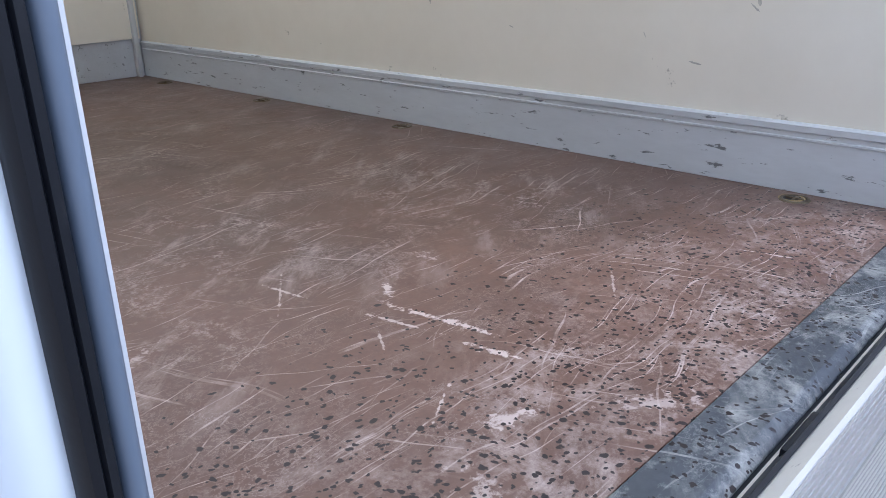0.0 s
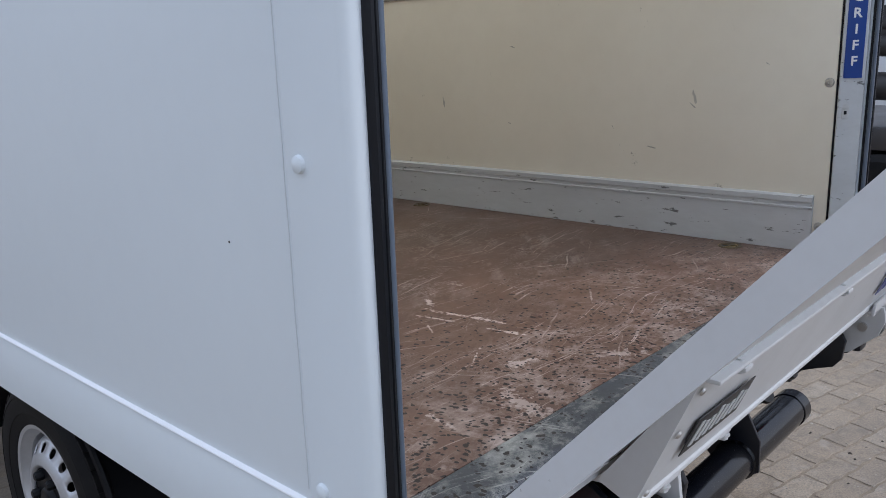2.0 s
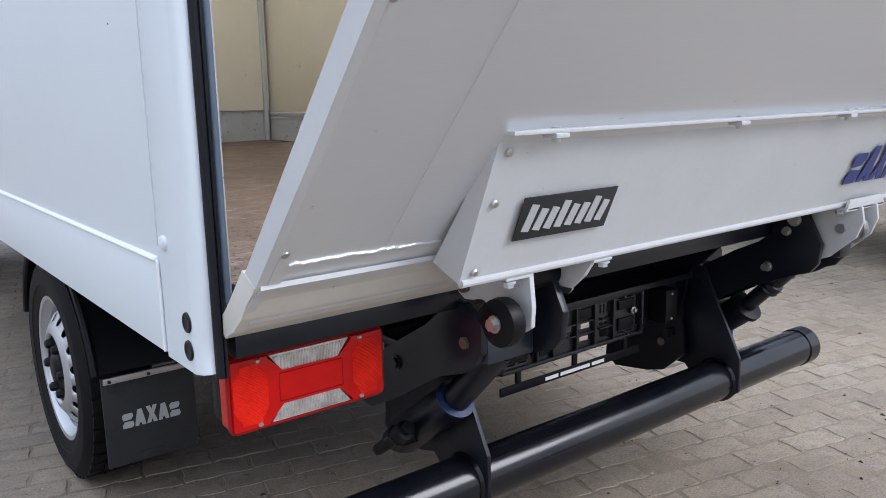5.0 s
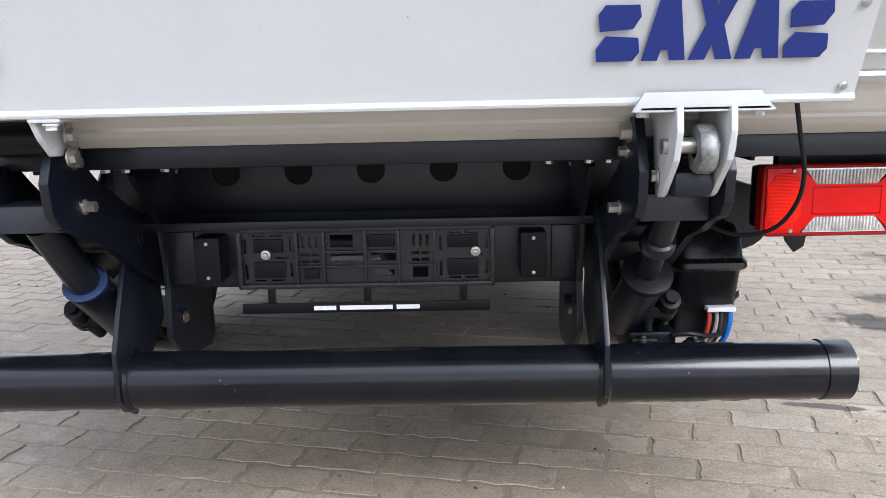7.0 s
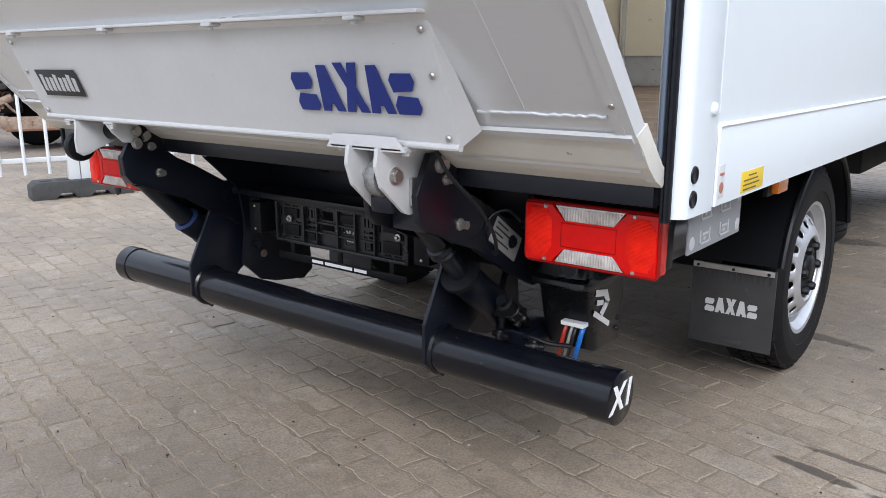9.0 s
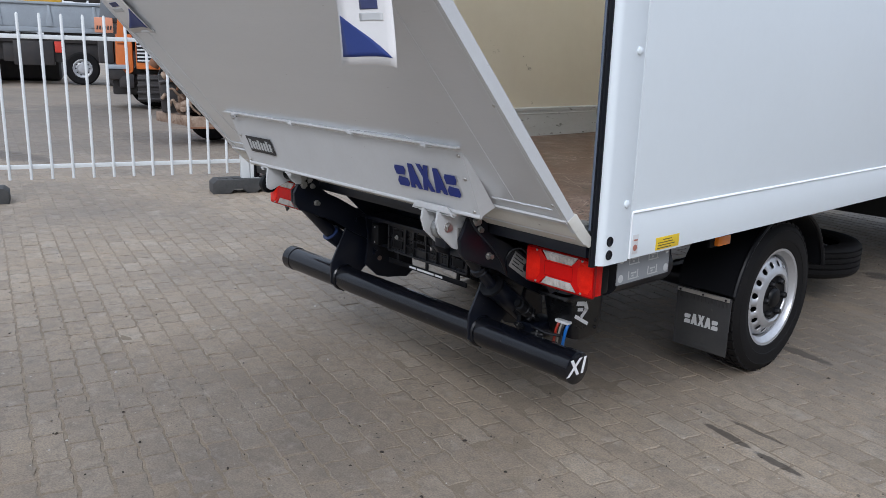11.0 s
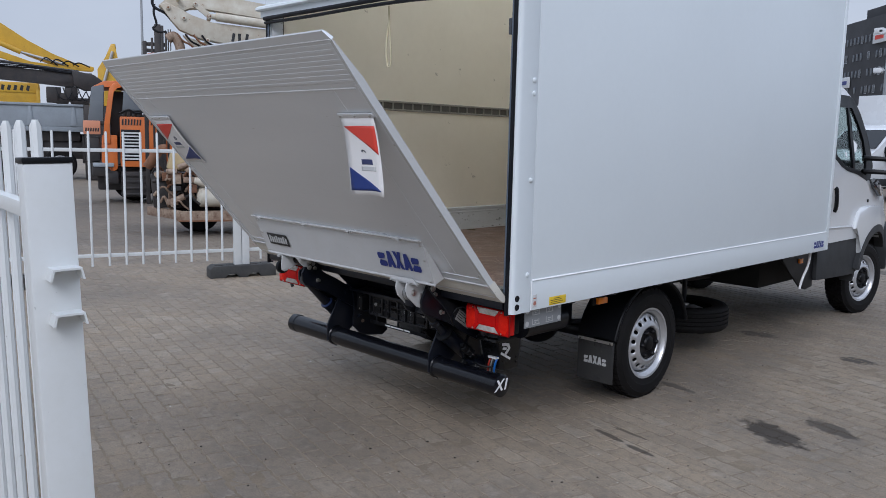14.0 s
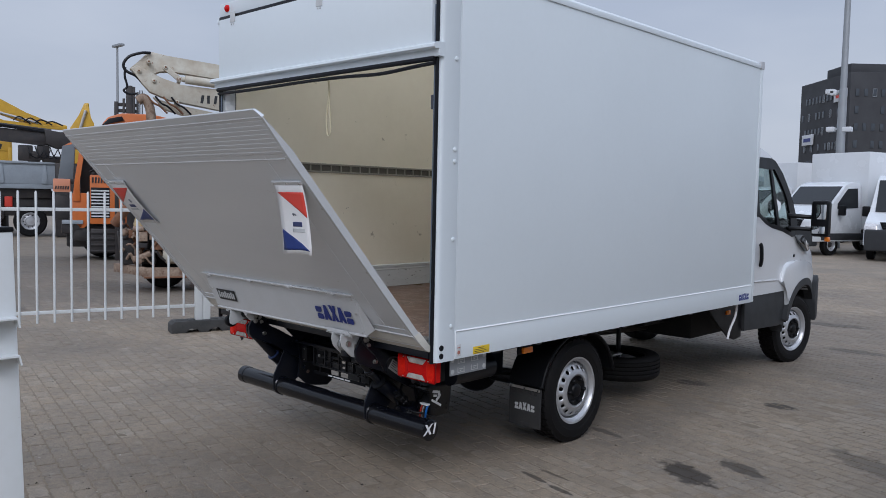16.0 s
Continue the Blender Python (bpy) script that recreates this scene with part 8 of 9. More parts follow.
boom = thing("folding_boom", "weathered white folding crane boom with rusty joints", "crane boom", (-10.63, 3.66, 0), rz=65.6)
bm = BM()
prism(bm, [(0.10, 3.86), (0.24, 3.98), (0.40, 4.16), (0.50, 4.19), (0.75, 4.14), (1.65, 4.05), (4.5, 3.75), (4.5, 3.48), (1.65, 3.78), (0.80, 3.88), (0.62, 3.86), (0.42, 3.72), (0.22, 3.76)], "y", -0.12, 0.12, 0.02)
part("upper_boom", bm, M_BOOM, boom, "upper white boom section")
bm = BM()
prism(bm, [(0.12, 3.84), (0.22, 3.90), (0.45, 3.80), (0.66, 3.68), (1.00, 3.58), (1.65, 3.56), (4.5, 3.40), (4.5, 3.02), (1.65, 3.18), (0.80, 3.30), (0.44, 3.44), (0.30, 3.60)], "y", -0.28, -0.06, 0.02)
part("lower_boom", bm, M_BOOM, boom, "lower white boom section")
bm = BM()
prism(bm, [(0.50, 3.36), (0.80, 3.26), (1.65, 3.12), (4.5, 2.95), (4.5, 2.8), (1.2, 3.0), (0.7, 3.14)], "y", -0.2, 0.0, 0.02)
part("third_boom", bm, M_BOOM, boom)
bm = BM()
sweep(bm, [(1.00, -0.30, 3.70), (1.06, -0.30, 3.70), (1.07, -0.30, 3.70), (3.8, -0.30, 3.50)], [0.05, 0.05, 0.078, 0.078], 16)
part("boom_cylinder", bm, M_BOOM, boom)
bm = BM()
prism(bm, [(0.66, 3.88), (0.76, 3.92), (1.02, 3.72), (0.96, 3.64)], "y", -0.30, -0.26, 0.01)
part("boom_link", bm, M_BOOM, boom)
for cx, cz in ((0.43, 3.98), (0.26, 3.80), (0.52, 3.64), (0.97, 3.70), (0.92, 3.28), (0.72, 3.90)):
    bm = BM()
    sweep(bm, [(cx, -0.33, cz), (cx, -0.325, cz), (cx, -0.31, cz), (cx, 0.14, cz)], [0.020, 0.034, 0.038, 0.038], 14)
    jp = part("joint_pin", bm, M_BOOM, boom, "pale joint pin")
    bm = BM()
    sweep(bm, [(cx, -0.336, cz), (cx, -0.328, cz)], 0.016, 10)
    part("pin_bore", bm, M_RUST, jp)
bm = BM()
sweep(bm, smooth_path([(0.46, -0.16, 4.16), (0.30, -0.2, 4.14), (0.10, -0.2, 4.06), (0.0, -0.2, 3.92), (0.04, -0.2, 3.80), (0.20, -0.22, 3.72), (0.30, -0.24, 3.62)], 6), 0.026, 8)
part("boom_hose", bm, M_SEAL, boom)
bm = BM()
sweep(bm, smooth_path([(0.03, -0.2, 3.86), (0.02, -0.2, 3.70), (0.06, -0.2, 3.52), (0.0, -0.2, 3.44), (0.1, -0.2, 3.38), (0.22, -0.2, 3.40)], 6), 0.02, 8)
part("boom_hose", bm, M_SEAL, boom)
bm = BM()
sweep(bm, smooth_path([(0.24, -0.25, 3.26), (0.34, -0.25, 3.32), (0.42, -0.25, 3.22), (0.46, -0.25, 3.05), (0.47, -0.25, 2.80)], 5), 0.085, 14)
part("rusty_elbow", bm, M_RUSTY, boom, "rusty delivery pipe elbow")
for k in range(4):
    bm = BM()
    sweep(bm, smooth_path([(0.40 + k * 0.14, -0.3, 3.36), (0.50 + k * 0.14, -0.32, 3.24), (0.62 + k * 0.14, -0.3, 3.18), (0.75 + k * 0.14, -0.28, 3.06)], 5), 0.018, 6)
    part("boom_hose", bm, M_SEAL if k % 2 else M_RUST, boom)
bm = BM()
box(bm, (2.2, -0.1, 0.4), (2.9, 0.5, 3.2), 0.04)
part("boom_post", bm, M_DARKM, boom)
strokes("boom_mark", [((1.36, 3.30), (1.38, 3.42)), ((1.48, 3.30), (1.48, 3.42)), ((1.60, 3.30), (1.62, 3.42))], 0.05, M_BLACKLET, boom, Matrix.Translation((0, -0.285, 0)) @ Matrix(((1, 0, 0, 0), (0, 0, -1, 0), (0, 1, 0, 0), (0, 0, 0, 1))))
mast_f = thing("forklift_mast", "dark forklift mast standing among machines", "forklift", (-14.36, 5.13, 0), rz=66.2)
for x, w, h in ((0.04, 0.09, 3.66), (0.20, 0.05, 3.74), (0.32, 0.14, 4.04), (0.42, 0.06, 4.02), (0.50, 0.05, 3.90)):
    bm = BM()
    box(bm, (x - w / 2, -0.06, 0.0), (x + w / 2, 0.08, h), 0.01)
    part("mast_channel", bm, M_DARKM, mast_f)
for z in (1.4, 3.42, 3.56):
    bm = BM()
    box(bm, (0.0, -0.02, z), (0.52, 0.04, z + 0.08), 0.01)
    part("mast_bar", bm, M_DARKM, mast_f)
for x in (0.55, 0.60):
    bm = BM()
    sweep(bm, [(x, 0, 0.0), (x, 0, 3.95)], 0.012, 6)
    part("mast_chain", bm, M_DARKM, mast_f)
drum = thing("orange_hood", "weathered orange machine hood behind the lift", "machine hood", (-12.63, 4.08, 0), rz=67)
bm = BM()
prism(bm, [(0.0, 2.5), (0.02, 2.96), (0.14, 3.12), (0.40, 3.21), (1.0, 3.22), (1.42, 3.14), (1.5, 2.5)], "y", -0.2, 0.6, 0.05)
part("hood_shell", bm, M_ORANGE, drum)
bm = BM()
prism(bm, [(0.02, 2.94), (0.15, 3.08), (0.40, 3.14), (0.45, 3.06), (0.16, 2.98)], "y", -0.24, -0.2, 0.01)
part("hood_seal", bm, M_SEAL, drum)
merge_into(drum, pump)

# light masts
lm = thing("light_mast", "tall slim yard light mast", "light mast", (3.94 - 70 * math.sin(radians(66)), -2.94 + 70 * math.cos(radians(66)), 0))
bm = BM()
sweep(bm, [(0, 0, 0), (0, 0, 13.2)], [0.14, 0.08], 12)
part("mast_pole", bm, M_GREYST, lm)
bm = BM()
box(bm, (-0.6, -0.2, 13.1), (0.9, 0.2, 13.3), 0.05)
part("mast_head", bm, M_GREYST, lm)
cm = thing("camera_mast", "grey yard mast with cameras and floodlights", "mast", (3.94 - 34 * math.sin(radians(17.6)), -2.94 + 34 * math.cos(radians(17.6)), 0))
bm = BM()
sweep(bm, [(0, 0, 0), (0, 0, 6.0), (0, 0, 6.02), (0, 0, 11)], [0.16, 0.15, 0.12, 0.10], 16)
part("mast_pole", bm, M_GREYST, cm)
for x, z, w in ((-0.42, 5.95, 0.2), (-0.30, 5.9, 0.16), (-0.35, 4.52, 0.18), (0.25, 4.5, 0.2)):
    bm = BM()
    box(bm, (x - w * 0.9, -0.16, z - 0.09), (x + w * 0.7, 0.1, z + 0.09), 0.03)
    rod(bm, (x, 0, z), (0, 0, z), 0.03, 8)
    part("mast_device", bm, M_LIGHTB, cm)

# office block far off: facade, window rows, roof step, signs
ob_ = thing("office_building", "dark brick office block with rows of windows", "building", (3.94 - 205 * math.sin(radians(17.2)), -2.94 + 205 * math.cos(radians(17.2)), 0), rz=45)
bm = BM()
box(bm, (0, 0, 0), (50, 24, 32.0), 0.05)
part("building_wall", bm, M_BRICK, ob_)
bm = BM()
box(bm, (2, 4, 32.0), (50, 15, 34.6), 0.05)
part("roof_storey", bm, M_BRICK, ob_)
M_WIN = surface("dim_office_window", (0.055, 0.065, 0.078), 0.15, var=0.5, big=0.5, fine=2, bump=0)
rng = random.Random(5)
bm = BM()
box(bm, (-0.42, -0.12, -0.85), (0.42, 0.02, 0.85), 0.02)
w0 = part("window", bm, M_WIN, ob_)
bmf = BM()
for lo, hi in (((-0.50, -0.16, -0.93), (0.50, -0.10, -0.84)), ((-0.50, -0.16, 0.84), (0.50, -0.10, 0.93)), ((-0.50, -0.16, -0.93), (-0.41, -0.10, 0.93)), ((0.41, -0.16, -0.93), (0.50, -0.10, 0.93))):
    box(bmf, lo, hi)
f0 = part("window_frame", bmf, M_GREYST, w0)
spots_ = [(1.6 + c * 2.0, 0.0, 4.0 + r * 3.9, 0) for r in range(7) for c in range(22)] + [(0.0, 1.4 + c * 1.75, 4.0 + r * 3.9, -90) for r in range(7) for c in range(13)]
for k, (x, y, z, turn) in enumerate(spots_):
    if k and rng.random() < 0.18:
        continue
    if k == 0:
        o = w0
    else:
        o = new("window", w0.data)
        o.parent = ob_
        if rng.random() < 0.22:
            f = new("window_frame", f0.data)
            f.parent = o
    o.location = (x, y, z)
    o.rotation_euler = (0, 0, radians(turn))
for y, z, c in ((15.9, 16.6, M_BLUE), (0.8, 25.8, M_REDFLAG)):
    bm = BM()
    box(bm, (-0.5, y, z), (-0.2, y + 5.6, z + 2.6), 0.03)
    sgn = part("wall_sign", bm, M_LIGHTB, ob_, "pale sign board")
    bm = BM()
    box(bm, (-0.56, y + 1.0, z + 0.8), (-0.49, y + 4.6, z + 1.7))
    part("sign_bar", bm, c, sgn)
low = thing("distant_sheds", "row of low pale sheds on the horizon", "building", (-60, 110, 0), rz=10)
for k in range(7):
    bm = BM()
    x = -30 + k * 16
    prism(bm, [(x, 0), (x, 5 + k % 3), (x + 7, 6.2 + k % 3), (x + 15, 5 + k % 2), (x + 15, 0)], "y", 0, 14)
    part("shed", bm, surface("shed_cladding_tone", ((0.32, 0.35, 0.38), (0.45, 0.45, 0.44), (0.25, 0.28, 0.3))[k % 3], 0.6, var=0.4, big=0.2, fine=1.0), low)


def delivery_van(name, label, at, rz, boxy=False, amber=False):
    """A white van or box truck; local +y is its nose."""
    e = thing(name, label, "van", at, "parked vans", rz=rz)
    HW = 0.98
    roof = 2.42 if boxy else 2.6
    sc = 1.62 if boxy else 1.42      # foot of the windscreen
    bm = BM()
    pf = [(-3.2 if not boxy else 0.55, 0.45), (-3.2 if not boxy else 0.55, roof - 0.12), (-3.05 if not boxy else 0.7, roof), (1.0, roof), (1.35, roof - 0.12), (2.05, sc), (2.72, sc - 0.24), (2.93, sc - 0.50), (2.98, 0.45)]
    prism(bm, pf, "x", -HW, HW, 0.05)
    for v in bm.verts:
        t = min(max((v.co.z - 1.1) / 1.4, 0), 1)
        v.co.x *= 1 - 0.12 * t
    part("van_body", bm, M_VAN, e)
    bm = BM()
    prism(bm, [(1.37, roof - 0.17), (2.02, sc + 0.04), (2.06, sc + 0.045), (1.41, roof - 0.165)], "x", -0.80, 0.80)
    part("windscreen", bm, M_GLASS, e)
    bm = BM()
    box(bm, (-0.94, 2.70, 0.30), (0.94, 3.04, 0.84 if boxy else 0.94), 0.07, seg=3)
    bp = part("bumper", bm, M_CLAD, e, "dark grey bumper")
    bm = BM()
    prism(bm, [(-0.42, 0.84), (-0.55, 1.16), (0.55, 1.16), (0.42, 0.84)], "y", 2.80, 3.0, 0.02)
    gr = part("grille", bm, M_PLASTIC, e)
    for k in range(4):
        bm = BM()
        box(bm, (-0.45, 2.99, 0.88 + k * 0.065), (0.45, 3.015, 0.90 + k * 0.065), 0.006)
        part("grille_bar", bm, M_CLAD, gr)
    bm = BM()
    box(bm, (-0.26, 3.03, 0.50), (0.26, 3.05, 0.61), 0.004)
    part("blank_plate", bm, M_YELLOW if amber else M_LIGHTB, bp)
    for s in (-1, 1):
        bm = BM()
        prism(bm, [(2.72, 0.90), (2.96, 0.90), (2.9, 1.05), (2.55, 1.22), (2.5, 1.15)], "x", min(s * 0.62, s * 0.965), max(s * 0.62, s * 0.965), 0.02)
        part("headlamp", bm, M_LENSCLEAR, e, "clear headlamp")
        bm = BM()
        prism(bm, [(0.75, sc - 0.06), (0.75, roof - 0.22), (1.25, roof - 0.24), (1.80, sc + 0.06), (1.80, sc - 0.10)], "x", min(s * 0.935, s * 0.963), max(s * 0.935, s * 0.963))
        for v in bm.verts:
            t = min(max((v.co.z - 1.1) / 1.4, 0), 1)
            v.co.x *= 1.022 * (1 - 0.12 * t)
        part("side_window", bm, M_GLASS, e)
        bm = BM()
        box(bm, (min(s * 0.97, s * 1.2), 1.7, 1.30), (max(s * 0.97, s * 1.2), 1.82, 1.62), 0.04)
        part("wing_mirror", bm, M_PLASTIC, e)
        bm = BM()
        box(bm, (min(s * 0.95, s * 0.99), -3.1, 0.5), (max(s * 0.95, s * 0.99), 2.6, 0.72), 0.01)
        part("side_moulding", bm, M_CLAD, e)
        for y in (2.05, -2.1):
            heavy_wheel(e, (s * 0.86, y, 0.345), s, 0.345, 0.21)
    if boxy:
        bm = BM()
        box(bm, (-1.08, -3.9, 0.85), (1.08, 0.5, 3.42), 0.02)
        part("cargo_box", bm, M_VAN, e, "white cargo box")
        bm = BM()
        box(bm, (-1.0, -3.8, 0.5), (1.0, 0.5, 0.85), 0.02)
        part("box_frame", bm, M_DARKM, e)
    return e


delivery_van("parked_box_truck", "white box truck parked across the yard", (-5.13, 26.64, 0), 162, boxy=True)
delivery_van("parked_van", "white panel van parked beside the box truck", (-2.92, 25.9, 0), 188)
delivery_van("parked_van", "white panel van parked at the far end of the yard", (1.35, 23.6, 0), 168, amber=True)
delivery_van("parked_box_truck", "white box truck standing behind other vans", (-9.5, 33.0, 0), 150, boxy=True)
delivery_van("parked_van", "white panel van in the back row", (6.0, 44.0, 0), 175)
# dark vehicles seen from behind at the far end, with timber lying before them
bt = thing("black_truck", "black box truck with white roof band seen from behind", "truck", (5.62, 40.0, 0))
bm = BM()
box(bm, (0.0, 0, 1.55), (2.25, 6.0, 3.80), 0.05)
part("truck_body", bm, M_DARKM, bt)
bm = BM()
box(bm, (-0.02, -0.02, 3.80), (2.30, 6.0, 4.22), 0.04)
part("roof_band", bm, M_VAN, bt, "white roof band")
bm = BM()
box(bm, (0.0, 0.0, 4.22), (2.27, 6.0, 5.3), 0.05)
part("upper_body", bm, M_DARKM, bt)
bm = BM()
box(bm, (0.02, -0.08, 1.50), (1.75, 0.0, 2.05), 0.03)
part("tail_board", bm, surface("dull_grey_tail_board", (0.09, 0.09, 0.095), 0.5, var=0.4, big=1.5, fine=12), bt, "dull grey tail board")
bm = BM()
box(bm, (0.05, -0.05, 0.55), (2.2, 0.4, 0.72), 0.03)
box(bm, (0.05, 0.1, 0.72), (2.2, 0.6, 1.5), 0.04)
part("rear_bumper", bm, M_PLASTIC, bt)
for k in range(2):
    bm = BM()
    box(bm, (0.1 + k * 1.05, -0.07, 0.60), (0.95 + k * 1.05, -0.05, 0.68), 0.01)
    part("bumper_strip", bm, M_GREYLET, bt)
bm = BM()
box(bm, (1.78, -0.06, 1.12), (2.14, 0.0, 1.32), 0.03)
part("tail_light", bm, M_LENSRED, bt, "red tail light")
bm = BM()
box(bm, (1.86, -0.03, 2.72), (2.20, 0.0, 3.60), 0.01)
mk = part("marker_board", bm, M_LIGHTB, bt, "red and white striped marker board")
for k in range(3):
    bm = BM()
    prism(bm, [(1.87, 2.76 + k * 0.28), (1.87, 2.92 + k * 0.28), (2.19, 2.80 + k * 0.28), (2.19, 2.73 + k * 0.28)], "y", -0.036, -0.031)
    part("red_stripe", bm, M_REDFLAG, mk)
for x in (0.35, 1.9):
    heavy_wheel(bt, (x, 0.9, 0.5), 1 if x > 1 else -1, 0.5, 0.28)

M_NAVY = surface("dark_blue_van_paint", (0.035, 0.045, 0.065), 0.25, var=0.2, big=1.5, fine=20, bump=0.02, coat=0.5)
dv = thing("dark_van", "dark blue panel van seen from behind beside the black truck", "van", (9.75, 41.5, 0))
bm = BM()
prism(bm, [(-1.15, 0.7), (-1.18, 1.9), (-1.0, 3.75), (-0.8, 4.0), (0.8, 4.0), (1.0, 3.75), (1.18, 1.9), (1.15, 0.7)], "y", 0.0, 6.0, 0.06)
part("van_body", bm, M_NAVY, dv, "dark blue van body")
bm = BM()
box(bm, (-0.82, -0.03, 2.3), (-0.05, 0.0, 3.4), 0.05)
part("rear_window", bm, M_GLASS, dv)
bm = BM()
box(bm, (0.05, -0.03, 2.3), (0.82, 0.0, 3.4), 0.05)
part("rear_window", bm, M_GLASS, dv)
for sg in (-1, 1):
    bm = BM()
    box(bm, (min(sg * 1.0, sg * 1.17), -0.05, 1.45), (max(sg * 1.0, sg * 1.17), 0.03, 2.35), 0.04)
    part("tail_light", bm, M_LENSRED, dv, "tall red tail light")
    heavy_wheel(dv, (sg * 0.95, 1.0, 0.45), sg, 0.45, 0.28)
    bm = BM()
    box(bm, (min(sg * 0.85, sg * 1.12), -0.14, 0.86), (max(sg * 0.85, sg * 1.12), -0.10, 0.98), 0.01)
    part("reflector", bm, M_LENSRED, dv)
bm = BM()
box(bm, (-1.15, -0.12, 0.75), (1.15, 0.2, 1.35), 0.06, seg=3)
part("bumper", bm, M_CLAD, dv)
bm = BM()
box(bm, (-0.3, -0.03, 1.5), (0.3, 0.0, 1.62), 0.02)
part("blank_plate", bm, M_GREYLET, dv)
M_TIMBER = surface("weathered_brown_timber", (0.16, 0.085, 0.055), 0.75, dark=(0.09, 0.05, 0.035), var=0.7, big=3, fine=25, stretch=(0.2, 1, 1))
tb = thing("timber_stack", "weathered brown timber beams lying on the yard", "timber", (6.0, 36.0, 0))
for k, (x0, x1, y0, z0) in enumerate(((0.0, 3.4, 0.0, 0.0), (0.05, 3.6, 0.35, 0.0), (0.4, 3.9, 0.15, 0.30))):
    bm = BM()
    box(bm, (x0, y0, z0), (x1, y0 + 0.3, z0 + 0.29), 0.02)
    part("beam", bm, M_TIMBER, tb)
bm = BM()
prism(bm, [(2.2, 0.30), (2.5, 0.48), (3.9, 0.52), (3.9, 0.30)], "y", -0.3, 0.1, 0.03)
part("yellow_strap_bundle", bm, M_YELLOWP, tb, "yellow lifting sling bundle")

# crane truck standing beside the truck's right side
ct = thing("crane_truck", "truck with black folded loader crane beside the box truck", "truck", (3.85, 0.62, 0))
heavy_wheel(ct, (0.0, 0.0, 0.43), -1, 0.43, 0.26)
heavy_wheel(ct, (0.0, 3.4, 0.43), -1, 0.43, 0.26)
bm = BM()
box(bm, (0.15, -1.2, 0.62), (1.6, 4.6, 0.85), 0.02)
box(bm, (-0.1, -0.9, 0.88), (2.0, 4.4, 1.02), 0.02)
part("truck_frame", bm, M_DARKM, ct)
for z, y0, r in ((1.22, -1.0, 0.09), (1.48, -0.9, 0.075), (1.86, -1.2, 0.10), (1.62, -0.6, 0.05), (2.05, -0.8, 0.07)):
    bm = BM()
    sweep(bm, [(0.15, y0, z), (0.25, 3.2, z + 0.16)], r, 12)
    part("crane_beam", bm, M_DARKM, ct)
rng = random.Random(3)
for k in range(14):
    bm = BM()
    y = -0.9 + rng.random() * 2.2
    z = 1.1 + rng.random() * 1.3
    box(bm, (0.02 + rng.random() * 0.2, y, z), (0.4, y + 0.15 + rng.random() * 0.4, z + 0.06 + rng.random() * 0.16), 0.02)
    part("crane_block", bm, (M_DARKM, M_DARKM, M_RUST, M_DARKM)[k % 4], ct)
for k in range(4):
    bm = BM()
    sweep(bm, smooth_path([(0.05, -0.6 + k * 0.35, 2.3), (0.0, -0.3 + k * 0.35, 1.95 - 0.1 * k), (0.05, 0.1 + k * 0.3, 2.1)], 5), 0.022, 8)
    part("crane_hose", bm, M_SEAL, ct)
bm = BM()
box(bm, (0.05, -0.25, 2.42), (0.12, -0.02, 2.52), 0.01)
part("yellow_tag", bm, M_YELLOW, ct)
delivery_van("parked_van", "white panel van beyond the crane truck", (9.0, 1.4, 0), 20)

# ---- block paving: running bond, pieces shared from a few shapes ----
PA = radians(-12.0)
PC, PS = math.cos(PA), math.sin(PA)
PW, PH = 0.212, 0.106
M_PAVE, pn_, pl_, pb_ = principled("worn_concrete_paver")
geo_ = pn_.new("ShaderNodeNewGeometry")
oi_ = pn_.new("ShaderNodeObjectInfo")
pos_ = geo_.outputs["Position"]
rnd_ = pn_.new("ShaderNodeMath")
rnd_.operation = "ADD"
pl_.new(geo_.outputs["Random Per Island"], rnd_.inputs[0])
pl_.new(oi_.outputs["Random"], rnd_.inputs[1])
fr_ = pn_.new("ShaderNodeMath")
fr_.operation = "FRACT"
pl_.new(rnd_.outputs[0], fr_.inputs[0])
tone = ramp(pn_, pl_, fr_.outputs[0], [(0.0, (0.230, 0.182, 0.131)), (0.3, (0.297, 0.240, 0.174)), (0.7, (0.338, 0.275, 0.202)), (1.0, (0.418, 0.350, 0.266))])
f_wide = noise_node(pn_, pl_, 0.55, 6, 0.62, pos_)
f_mid = noise_node(pn_, pl_, 4.0, 6, 0.6, pos_)
f_grain = noise_node(pn_, pl_, 140, 4, 0.6, pos_)
f_speck = noise_node(pn_, pl_, 38, 3, 0.5, pos_)
SANDC = (0.345, 0.270, 0.190)
col_ = mixc(pn_, pl_, ramp(pn_, pl_, f_mid, [(0.34, (0.10,) * 3), (0.62, (0.90,) * 3)]), tone, SANDC)
col_ = mixc(pn_, pl_, ramp(pn_, pl_, f_wide, [(0.40, (0, 0, 0)), (0.66, (0.75,) * 3)]), col_, (0.175, 0.147, 0.120))
col_ = mixc(pn_, pl_, ramp(pn_, pl_, f_grain, [(0.35, (0.5,) * 3), (0.6, (0, 0, 0))]), col_, (0.10, 0.09, 0.075))
col_ = mixc(pn_, pl_, ramp(pn_, pl_, noise_node(pn_, pl_, 17, 8, 0.75, pos_), [(0.34, (0.55,) * 3), (0.52, (0, 0, 0))]), col_, (0.12, 0.102, 0.083))
col_ = mixc(pn_, pl_, ramp(pn_, pl_, noise_node(pn_, pl_, 9, 8, 0.75, pos_), [(0.54, (0, 0, 0)), (0.72, (0.55,) * 3)]), col_, (0.40, 0.355, 0.30))
